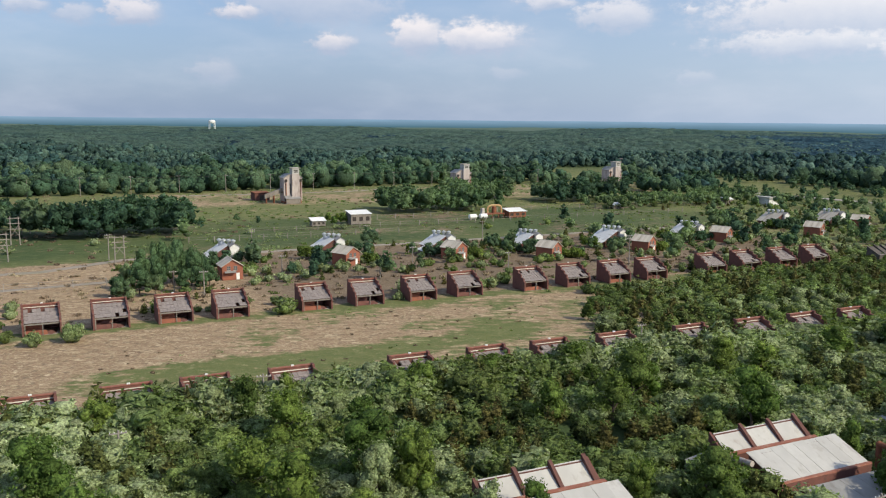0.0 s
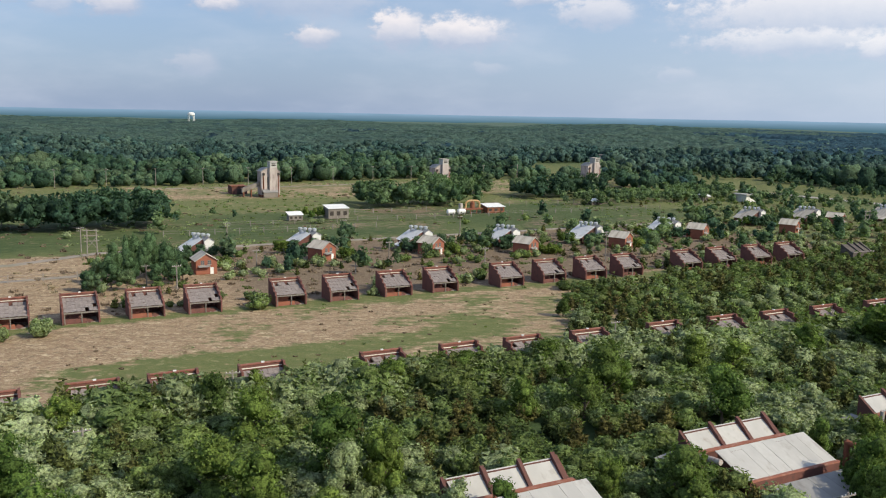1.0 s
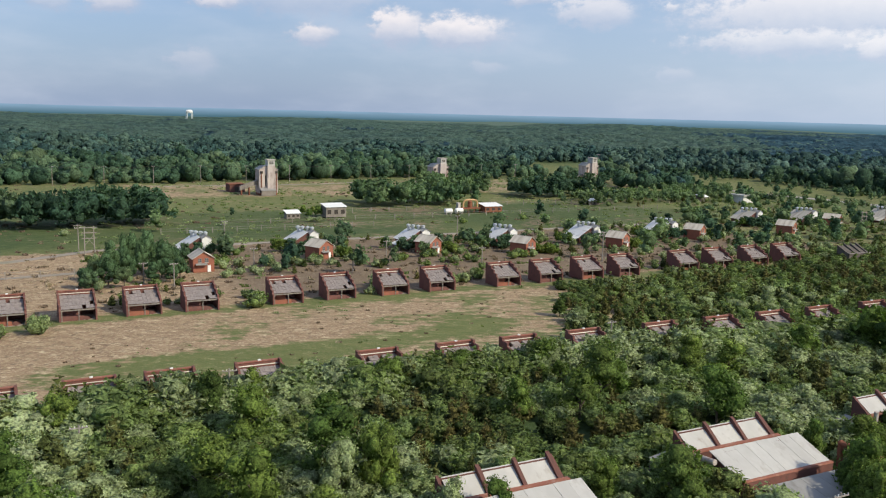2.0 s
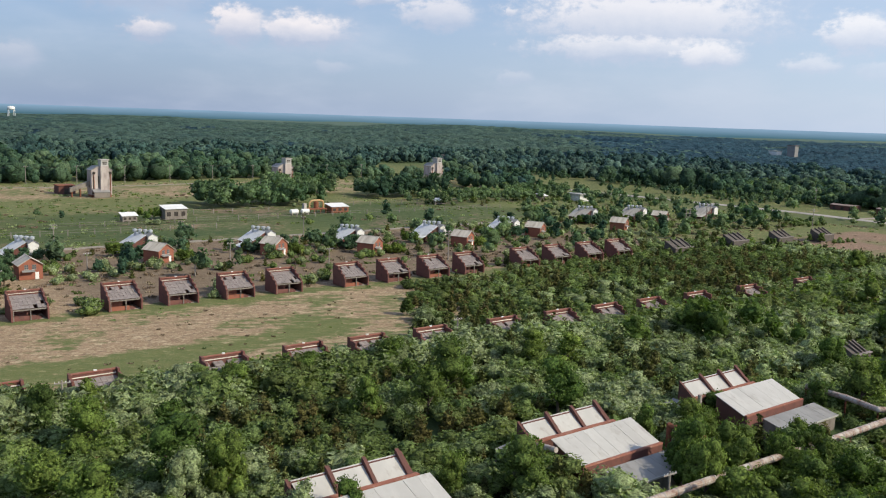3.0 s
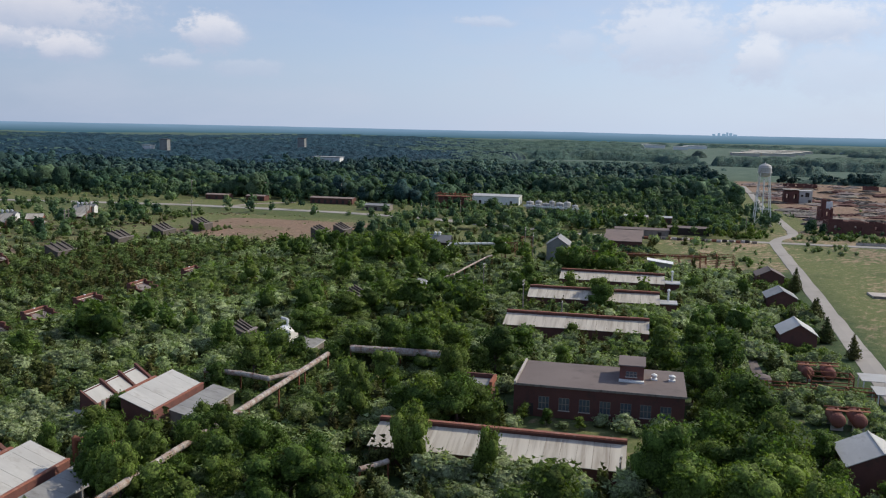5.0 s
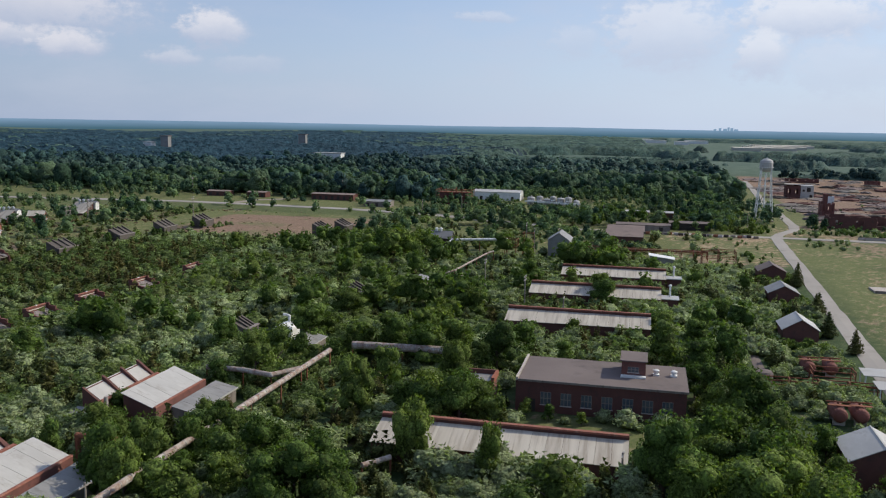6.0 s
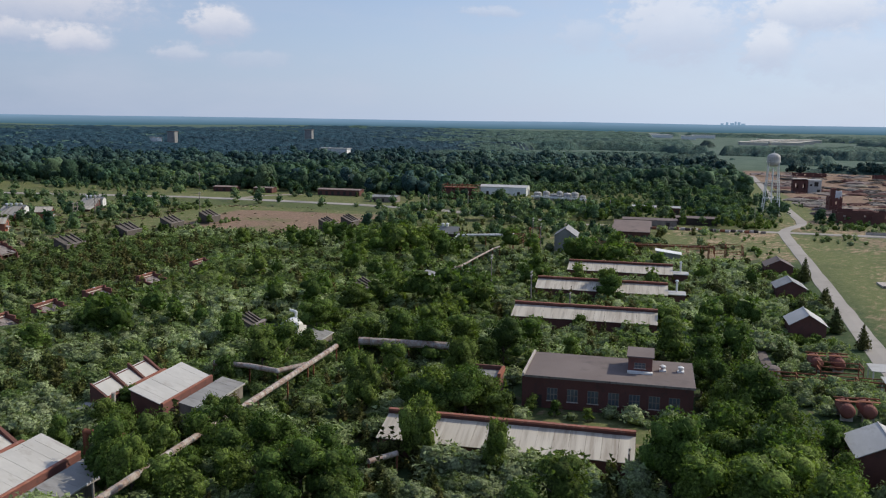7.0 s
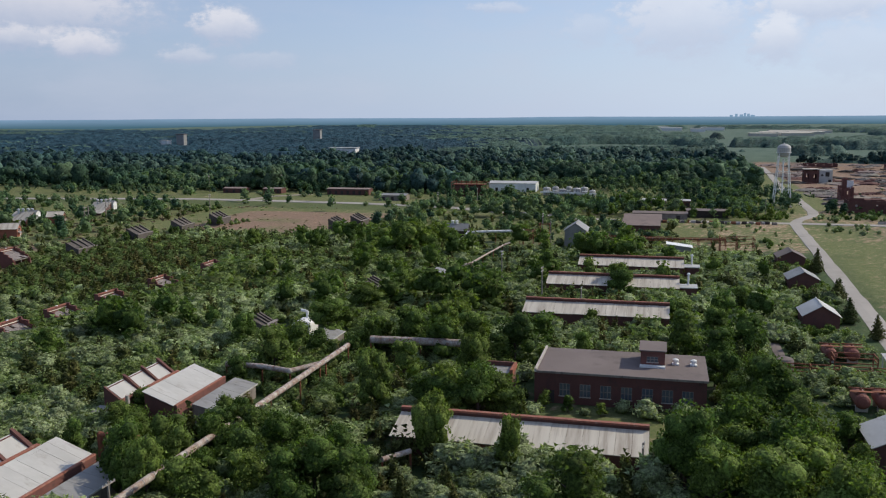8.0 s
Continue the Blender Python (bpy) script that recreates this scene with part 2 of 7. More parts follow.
M["leaf_shrub"] = leaf_material("shrub_leaves", [(0.0, (0.265, 0.31, 0.175)), (0.48, (0.225, 0.272, 0.135)), (0.62, (0.13, 0.182, 0.068)),
                                                 (0.78, (0.145, 0.196, 0.062)), (0.9, (0.125, 0.156, 0.054)), (1.0, (0.096, 0.136, 0.046))], 0.65, 1.3, 0.35)
M["leaf_tree"] = leaf_material("tree_leaves", [(0.0, (0.068, 0.114, 0.028)), (0.4, (0.096, 0.148, 0.034)), (0.7, (0.15, 0.2, 0.046)), (1.0, (0.06, 0.096, 0.027))], 0.65, 1.3, 0.35)
# Greyer, bluer green: mid-distance haze is put into the leaf colour.
M["leaf_mid_hazed"] = leaf_material("hazed_meadow_tree_leaves", [(0.0, (0.065, 0.115, 0.055)), (0.4, (0.09, 0.148, 0.07)), (0.75, (0.14, 0.195, 0.095)), (1.0, (0.058, 0.1, 0.054))], 0.65, 1.3, 0.3)
M["leaf_bright"] = leaf_material("light_green_leaves", [(0.0, (0.12, 0.18, 0.085)), (0.5, (0.15, 0.212, 0.1)), (1.0, (0.1, 0.155, 0.076))], 0.65, 1.3, 0.35)
M["leaf_juniper"] = leaf_material("juniper_needles", [(0.0, (0.056, 0.075, 0.024)), (0.5, (0.082, 0.09, 0.028)), (0.8, (0.1, 0.088, 0.03)), (1.0, (0.048, 0.068, 0.023))], 0.65, 1.3, through=0.15)
# Forest green pushed towards blue: the air's haze is put into the leaf colour.
M["leaf_forest_hazed"] = leaf_material("hazed_forest_leaves", [(0.0, (0.034, 0.07, 0.044)), (0.35, (0.054, 0.102, 0.06)), (0.6, (0.086, 0.14, 0.078)), (0.8, (0.112, 0.164, 0.09)), (1.0, (0.042, 0.082, 0.052))], 0.7, 1.25, grain=0.9, speck=0.9)
# Darker leaves for random patches and painted cloud shade; the blue stands for haze.
M["leaf_dark_hazed"] = leaf_material("dark_hazed_leaves", [(0.0, (0.022, 0.05, 0.05)), (0.5, (0.036, 0.076, 0.072)), (0.8, (0.052, 0.1, 0.086)), (1.0, (0.021, 0.048, 0.049))], 0.7, 1.25, through=0.2, grain=0.8, speck=0.9)
# Darkest far leaves: cloud shade and blue haze put into the colour.
M["leaf_far_shaded"] = leaf_material("shaded_hazed_far_leaves", [(0.0, (0.014, 0.038, 0.055)), (0.5, (0.023, 0.056, 0.076)), (1.0, (0.013, 0.034, 0.05))], 0.7, 1.25, through=0.15, grain=0.35, speck=0.8)
# Lighter far leaves, with distance haze painted in as blue.
M["leaf_far_hazed"] = leaf_material("hazed_far_broadleaved_leaves", [(0.0, (0.028, 0.062, 0.058)), (0.45, (0.05, 0.094, 0.08)), (0.75, (0.082, 0.132, 0.1)), (1.0, (0.03, 0.064, 0.06))], 0.7, 1.25, through=0.2, grain=0.35, speck=0.8)

M["stalks"] = leaf_material("dead_stalks", [(0.0, (0.25, 0.19, 0.14)), (0.5, (0.15, 0.11, 0.085)), (0.8, (0.36, 0.3, 0.21)), (1.0, (0.16, 0.12, 0.09))], 0.7, 1.25, through=0.15)


def ground_material():
    m, g = surface("ground_cover")
    dry, bare, lush = g.split(g.attribute("cover")["Vector"])
    p = spot(g)
    n1 = g.noise(p, 0.035, 5.0, 0.6)
    n2 = g.noise(g.vmath("MULTIPLY", p, (1.0, 1.8, 1.0)), 0.22, 6.0, 0.65)
    n3 = g.noise(p, 1.6, 6.0, 0.7)
    grass = g.mix(g.span(n2, 0.35, 0.65), (0.078, 0.116, 0.036), (0.132, 0.148, 0.054))
    grass = g.mix(g.span(n3, 0.35, 0.7, 0.0, 0.6), grass, (0.19, 0.17, 0.085))
    brush = g.mix(g.span(n2, 0.38, 0.62), (0.215, 0.138, 0.094), (0.315, 0.215, 0.142))
    brush = g.mix(g.span(n3, 0.46, 0.66, 0.0, 0.85), brush, (0.42, 0.34, 0.21))
    streak = g.noise(g.vmath('ADD', g.vmath('MULTIPLY', p, (0.35, 1.0, 1.0)), g.combine(g.math('MULTIPLY', n1, 14.0), g.math('MULTIPLY', n2, 9.0), 0.0)), 0.9, 5.0, 0.7)
    brush = g.mix(g.span(streak, 0.54, 0.63, 0.0, 0.9), brush, (0.54, 0.43, 0.29))
    brush = g.mix(g.span(g.noise(p, 0.6, 4.0), 0.55, 0.7, 0.0, 0.7), brush, (0.12, 0.09, 0.07))
    soil = g.mix(g.span(n2, 0.35, 0.65), (0.2, 0.118, 0.085), (0.165, 0.12, 0.086))
    soil = g.mix(g.span(n3, 0.4, 0.7, 0.0, 0.6), soil, (0.35, 0.255, 0.185))
    soil = g.mix(g.span(streak, 0.54, 0.64, 0.0, 0.65), soil, (0.43, 0.29, 0.195))
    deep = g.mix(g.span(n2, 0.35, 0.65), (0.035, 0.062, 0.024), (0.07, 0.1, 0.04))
    grass = g.mix(g.span(streak, 0.56, 0.68, 0.0, 0.55), grass, (0.4, 0.36, 0.2))
    brush = g.mix(g.math("MULTIPLY", lush, 0.85), brush, g.mix(g.span(n3, 0.4, 0.65), (0.075, 0.058, 0.047), (0.16, 0.12, 0.094)))
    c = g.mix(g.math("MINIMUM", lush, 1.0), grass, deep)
    # Lush past 1: bluish tint on far ground, standing for the air's haze.
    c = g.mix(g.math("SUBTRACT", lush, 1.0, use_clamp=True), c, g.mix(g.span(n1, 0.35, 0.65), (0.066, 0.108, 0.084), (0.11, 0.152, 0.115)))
    k = g.math("ADD", dry, g.math("MULTIPLY", g.math("SUBTRACT", n2, 0.5), 1.5))
    k = g.math("ADD", k, g.math("MULTIPLY", g.math("SUBTRACT", n1, 0.5), 1.3))
    c = g.mix(g.span(k, 0.38, 0.62, 0.0, 0.95), c, brush)
    c = g.mix(g.span(g.math("ADD", bare, g.math("MULTIPLY", g.math("SUBTRACT", n2, 0.5), 0.9)), 0.4, 0.65), c, soil)
    finish(g, c, 0.95, 0.0, g.math("ADD", n3, n2), 0.25, 0.7, 0.15)
    return m


M["ground"] = ground_material()


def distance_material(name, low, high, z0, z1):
    """Far land, a plain glowing backdrop with the blue air's haze painted in."""
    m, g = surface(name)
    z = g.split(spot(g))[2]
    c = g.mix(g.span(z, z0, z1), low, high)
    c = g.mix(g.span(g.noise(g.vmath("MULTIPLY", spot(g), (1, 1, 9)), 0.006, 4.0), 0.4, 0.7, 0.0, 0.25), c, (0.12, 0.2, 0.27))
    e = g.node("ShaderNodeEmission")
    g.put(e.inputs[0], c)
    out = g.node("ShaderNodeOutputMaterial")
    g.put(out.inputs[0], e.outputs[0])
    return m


M["distance"] = distance_material("far_land_haze_glow", (0.075, 0.16, 0.215), (0.25, 0.385, 0.55), 3.0, 42.0)

# ---------------------------------------------------------------- building blocks
TURN = 24.5
CT, ST = math.cos(radians(TURN)), math.sin(radians(TURN))


def site(u, v, z=0.0):
    """The works' own grid (u along the shed rows, v away from them) to the world."""
    return (u * CT - v * ST, u * ST + v * CT, z)


def thing(name, u, v, label, category, group="", z=0.0, turn=0.0):
    ob = new(name)
    ob.matrix_world = pose(*site(u, v, z), 0, 0, TURN + turn)
    return tagged(ob, label, category, group)


def part(name, bm, material, parent=None, label=""):
    me = bpy.data.meshes.new(name)
    bmesh.ops.recalc_face_normals(bm, faces=bm.faces)
    bm.to_mesh(me)
    bm.free()
    me.materials.append(M[material])
    ob = new(name, me)
    if parent is not None:
        ob.parent = parent
    return tagged(ob, label)


def box(bm, x0, x1, y0, y1, z0, z1):
    v = [bm.verts.new((x, y, z)) for z in (z0, z1) for x, y in ((x0, y0), (x1, y0), (x1, y1), (x0, y1))]
    for f in ((3, 2, 1, 0), (4, 5, 6, 7), (0, 1, 5, 4), (1, 2, 6, 5), (2, 3, 7, 6), (3, 0, 4, 7)):
        bm.faces.new([v[i] for i in f])
    return bm


def boxed(*a):
    return box(bmesh.new(), *a)


def prism(bm, outline, axis, a, b):
    """A flat outline pushed along x or y. outline: (the other horizontal, z)."""
    def at(p, s):
        return (s, p[0], p[1]) if axis == "x" else (p[0], s, p[1])
    lo = [bm.verts.new(at(p, a)) for p in outline]
    hi = [bm.verts.new(at(p, b)) for p in outline]
    n = len(outline)
    bm.faces.new(lo[::-1]), bm.faces.new(hi)
    for i in range(n):
        bm.faces.new((lo[i], lo[(i + 1) % n], hi[(i + 1) % n], hi[i]))
    return bm


def slab(bm, a, b, c, d, thick):
    """A sloping sheet with thickness, corners in turn."""
    a, b, c, d = map(Vector, (a, b, c, d))
    n = (b - a).cross(d - a).normalized()
    n = n if n.z > 0 else -n
    top = [bm.verts.new(p) for p in (a, b, c, d)]
    low = [bm.verts.new(p - n * thick) for p in (a, b, c, d)]
    bm.faces.new(top), bm.faces.new(low[::-1])
    for i in range(4):
        j = (i + 1) % 4
        bm.faces.new((top[i], low[i], low[j], top[j]))
    return bm


def tube(bm, p, q, r, r2=None, n=8):
    p, q = Vector(p), Vector(q)
    d = (q - p).normalized()
    s = d.orthogonal().normalized()
    t = d.cross(s)
    ring = [[bm.verts.new(o + (s * math.cos(k * math.tau / n) + t * math.sin(k * math.tau / n)) * rr) for k in range(n)]
            for o, rr in ((p, r), (q, r if r2 is None else r2))]
    bm.faces.new(ring[0][::-1]), bm.faces.new(ring[1])
    for k in range(n):
        bm.faces.new((ring[0][k], ring[0][(k + 1) % n], ring[1][(k + 1) % n], ring[1][k]))
    return bm


def tubed(*a, **k):
    return tube(bmesh.new(), *a, **k)


def lathe(bm, profile, n=16, at=(0, 0, 0)):
    """A turned body from (radius, z) pairs."""
    rings = [[bm.verts.new((at[0] + r * math.cos(k * math.tau / n), at[1] + r * math.sin(k * math.tau / n), at[2] + z))
              for k in range(n)] for r, z in profile]
    for lo, hi in zip(rings, rings[1:]):
        for k in range(n):
            bm.faces.new((lo[k], lo[(k + 1) % n], hi[(k + 1) % n], hi[k]))
    bm.faces.new(rings[0][::-1]), bm.faces.new(rings[-1])
    return bm


def roughen(bm, amount, seed, low=0.3):
    """Chipped edges: move the vertices a little."""
    rnd = random.Random(seed)
    for v in bm.verts:
        if v.co.z > low:
            v.co += Vector((rnd.uniform(-1, 1), rnd.uniform(-1, 1), rnd.uniform(-1, 0.4))) * amount
    return bm


# ---------------------------------------------------------------- ground


def smooth(a, b, x):
    t = np.clip((x - a) / (b - a), 0, 1)
    return t * t * (3 - 2 * t)


def inside(u, v, u0, u1, v0, v1, soft=6.0):
    return smooth(u0 - soft, u0 + soft, u) * smooth(u1 + soft, u1 - soft, u) * smooth(v0 - soft, v0 + soft, v) * smooth(v1 + soft, v1 - soft, v)


def lattice(u, v, seed, size):
    """Smooth value noise on the site's grid, 0 to 1."""
    def cell(i, j):
        h = np.sin(i * 127.1 + j * 311.7 + seed * 74.7) * 43758.5453
        return h - np.floor(h)
    i, j = np.floor(u / size), np.floor(v / size)
    a, b = u / size - i, v / size - j
    a, b = a * a * (3 - 2 * a), b * b * (3 - 2 * b)
    return (cell(i, j) * (1 - a) + cell(i + 1, j) * a) * (1 - b) + (cell(i, j + 1) * (1 - a) + cell(i + 1, j + 1) * a) * b


def cover_at(u, v):
    """How dry, bare and lush the ground is; lush above 1 means haze tint."""
    dry = 0.22 + 0 * u
    field = inside(u, v, -120, 150, 152, 212)
    stripe = 0.6 * lattice(u, v * 4.0, 3, 46) + 0.4 * lattice(u, v * 2.0, 13, 17)
    dry = np.where(field > 0.5, np.clip(1.5 * stripe - 0.3, 0.12, 0.8) + 0.2 * smooth(60, 5, u) - 0.08 * smooth(45, 105, u), dry)
    dry = np.maximum(dry, 0.95 * inside(u, v, -140, 300, 218, 318, 5))
    dry = np.maximum(dry, 0.75 * inside(u, v, -40, 10, 160, 200, 10))
    dry = np.maximum(dry, 0.5 * inside(u, v, 60, 460, 480, 585, 20))
    dry = np.maximum(dry, 0.45 * inside(u, v, 340, 436, -60, -10, 6))
    bare = (0.45 + 0.5 * lattice(u, v, 17, 16)) * inside(u, v, 357, 442, 133, 222, 5)
    bare = np.maximum(bare, 0.95 * inside(u, v, 505, 985, -330, -95, 9))
    bare = np.maximum(bare, 0.6 * inside(u, v, 262, 290, 212, 232, 5))
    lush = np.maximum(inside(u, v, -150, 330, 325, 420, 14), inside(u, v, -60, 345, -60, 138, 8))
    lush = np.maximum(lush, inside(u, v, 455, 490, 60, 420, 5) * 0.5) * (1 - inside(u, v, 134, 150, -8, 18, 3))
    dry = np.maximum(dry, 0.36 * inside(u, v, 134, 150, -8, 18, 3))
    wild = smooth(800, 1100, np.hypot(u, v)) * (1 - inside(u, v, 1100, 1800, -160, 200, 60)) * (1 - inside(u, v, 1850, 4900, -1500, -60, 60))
    # Far ground, where the painted haze tint sets in.
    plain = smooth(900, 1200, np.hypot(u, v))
    # Here lush mainly picks the darker brush colour, from u 62 on.
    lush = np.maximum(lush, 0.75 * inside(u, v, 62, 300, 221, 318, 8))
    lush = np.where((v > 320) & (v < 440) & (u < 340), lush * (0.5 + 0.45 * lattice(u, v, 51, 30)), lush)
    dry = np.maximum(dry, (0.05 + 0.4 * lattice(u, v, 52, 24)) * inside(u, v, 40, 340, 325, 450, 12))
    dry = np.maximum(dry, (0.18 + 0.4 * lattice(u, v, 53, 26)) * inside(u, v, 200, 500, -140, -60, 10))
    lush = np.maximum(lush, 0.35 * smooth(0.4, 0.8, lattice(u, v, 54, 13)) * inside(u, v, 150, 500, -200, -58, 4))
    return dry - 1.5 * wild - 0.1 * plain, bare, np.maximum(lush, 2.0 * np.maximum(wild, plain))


def relief(u, v):
    """The land's long swells, level round the works."""
    far = np.hypot(u, v)
    swell = 17.0 * (lattice(u + 90, v - 40, 8, 520) - 0.42) + 7.0 * (lattice(u, v, 18, 190) - 0.5)
    return swell * smooth(640, 1250, far) * (1 - 0.75 * inside(u, v, 1000, 4900, -1500, 60, 150))


def make_ground():
    def steps(lo, hi, near_lo, near_hi, fine):
        inner = list(np.arange(near_lo, near_hi + 0.1, fine))
        grow, s = [near_hi], fine
        while grow[-1] < hi:
            s *= 1.22
            grow.append(min(hi, grow[-1] + s))
        back, s = [near_lo], fine
        while back[-1] > lo:
            s *= 1.22
            back.append(max(lo, back[-1] - s))
        return np.array(back[:0:-1] + inner + grow[1:])
    us, vs = steps(-4800, 4900, -140, 640, 4.0), steps(-4800, 4900, -130, 600, 4.0)
    u, v = np.meshgrid(us, vs, indexing="ij")
    z = 0.22 * (lattice(u, v, 1, 17) - 0.5) + 0.12 * (lattice(u, v, 2, 6) - 0.5)
    far = np.hypot(u, v)
    z = z * (far < 700) - 0.1 + relief(u, v)
    co = np.stack([u * CT - v * ST, u * ST + v * CT, z], -1).reshape(-1, 3)
    n, m = u.shape
    i = (np.arange(n - 1)[:, None] * m + np.arange(m - 1)[None]).ravel()
    faces = np.stack([i, i + m, i + m + 1, i + 1], 1)
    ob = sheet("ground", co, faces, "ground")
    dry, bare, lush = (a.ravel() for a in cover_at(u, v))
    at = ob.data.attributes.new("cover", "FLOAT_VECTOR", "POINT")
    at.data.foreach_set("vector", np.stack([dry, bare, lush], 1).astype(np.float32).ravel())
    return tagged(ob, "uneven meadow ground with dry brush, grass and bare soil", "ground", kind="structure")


def sheet(name, co, faces, material, tone=None):
    """A mesh from arrays of vertices and quads."""
    me = bpy.data.meshes.new(name)
    me.vertices.add(len(co))
    me.vertices.foreach_set("co", np.asarray(co, np.float32).ravel())
    k = faces.shape[1]
    me.loops.add(faces.size)
    me.loops.foreach_set("vertex_index", faces.astype(np.int32).ravel())
    me.polygons.add(len(faces))
    me.polygons.foreach_set("loop_start", (np.arange(len(faces)) * k).astype(np.int32))
    me.polygons.foreach_set("use_smooth", np.ones(len(faces), bool))
    me.update(calc_edges=True)
    me.materials.append(M[material])
    if tone is not None:
        at = me.attributes.new("tone", "FLOAT", "POINT")
        at.data.foreach_set("value", np.asarray(tone, np.float32))
    return new(name, me)


make_ground()


def ribbon(name, line, width, material, label, category, z=0.06):
    """A road along a line of (u, v) points: a low slab with a cambered top and frayed edges."""
    pts = [Vector((p[0], p[1])) for p in line]
    fine = []
    for a, b in zip(pts, pts[1:]):
        n = max(1, int((b - a).length / 9))
        fine += [a.lerp(b, k / n) for k in range(n)]
    fine.append(pts[-1])
    rnd, bm, rows = random.Random(len(line)), bmesh.new(), []
    for i, p in enumerate(fine):
        d = (fine[min(i + 1, len(fine) - 1)] - fine[max(i - 1, 0)]).normalized()
        s = Vector((-d.y, d.x))
        rows.append([bm.verts.new(site(*(p + s * (width / 2 * k + rnd.uniform(-.25, .25) * abs(k))), zz))
                     for k, zz in ((-1.04, -0.25), (-1, z), (0, z + 0.09), (1, z), (1.04, -0.25))])
    for a, b in zip(rows, rows[1:]):
        for k in range(4):
            bm.faces.new((a[k], a[k + 1], b[k + 1], b[k]))
    return tagged(part(name, bm, material), label, category, kind="structure")


ribbon("road", [(120, -49), (201, -52.3), (276, -55.5), (361, -59.5), (435, -62.6), (450, -66.5), (472, -76.5), (490, -79), (576, -81.6), (643, -82.4), (772, -90), (900, -96)], 5.0, "asphalt",
       "straight pale worn asphalt road with grassy verges", "road")
ribbon("road", [(434.5, 40), (434.5, -13), (435, -61), (435, -107), (436, -230)], 6.0, "asphalt", "pale asphalt cross road with grass verges", "road", 0.09)
ribbon("road", [(440, 40), (478, 120), (488, 170), (493, 225), (495, 286), (486, 347), (476, 410), (466, 462), (470, 560), (480, 660), (505, 835), (540, 1000)], 9.0, "asphalt",
       "pale country road curving past meadows", "road")
ribbon("track", [(-120, 300), (5, 303), (32, 318), (84, 318), (150, 318), (187, 318), (235, 319), (300, 319)], 4.0, "track", "gravel service track across rough meadow", "track")
ribbon("track", [(495, 250), (520, 245), (540, 225)], 6.0, "track", "gravel driveway beside low brick sheds", "track")
ribbon("track", [(90, 566), (150, 560), (200, 562), (240, 572)], 3.0, "track", "dirt track through dry grass", "track")
ribbon("track", [(-60, 268), (5, 275), (30, 277)], 3.0, "track", "faint dirt track", "track")


# ---------------------------------------------------------------- distance
def far_ring(name, radius, top, rough, seed, material):
    """A long low ridge of far land round the place."""
    bm, low, high = bmesh.new(), [], []
    for k in range(361):
        a = radians(k)
        h = top + rough * (noise.noise((math.cos(a) * 7 + seed, math.sin(a) * 7, seed)) + 0.4 * noise.noise((math.cos(a) * 40, math.sin(a) * 40, seed)))
        low.append(bm.verts.new((math.sin(a) * radius, math.cos(a) * radius, -10)))
        high.append(bm.verts.new((math.sin(a) * (radius + 20), math.cos(a) * (radius + 20), h)))
    for k in range(360):
        bm.faces.new((low[k], low[k + 1], high[k + 1], high[k]))
    return tagged(part(name, bm, material), "hazy blue wooded land at the horizon", "distant land", kind="structure")


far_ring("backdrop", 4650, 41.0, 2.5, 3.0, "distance")


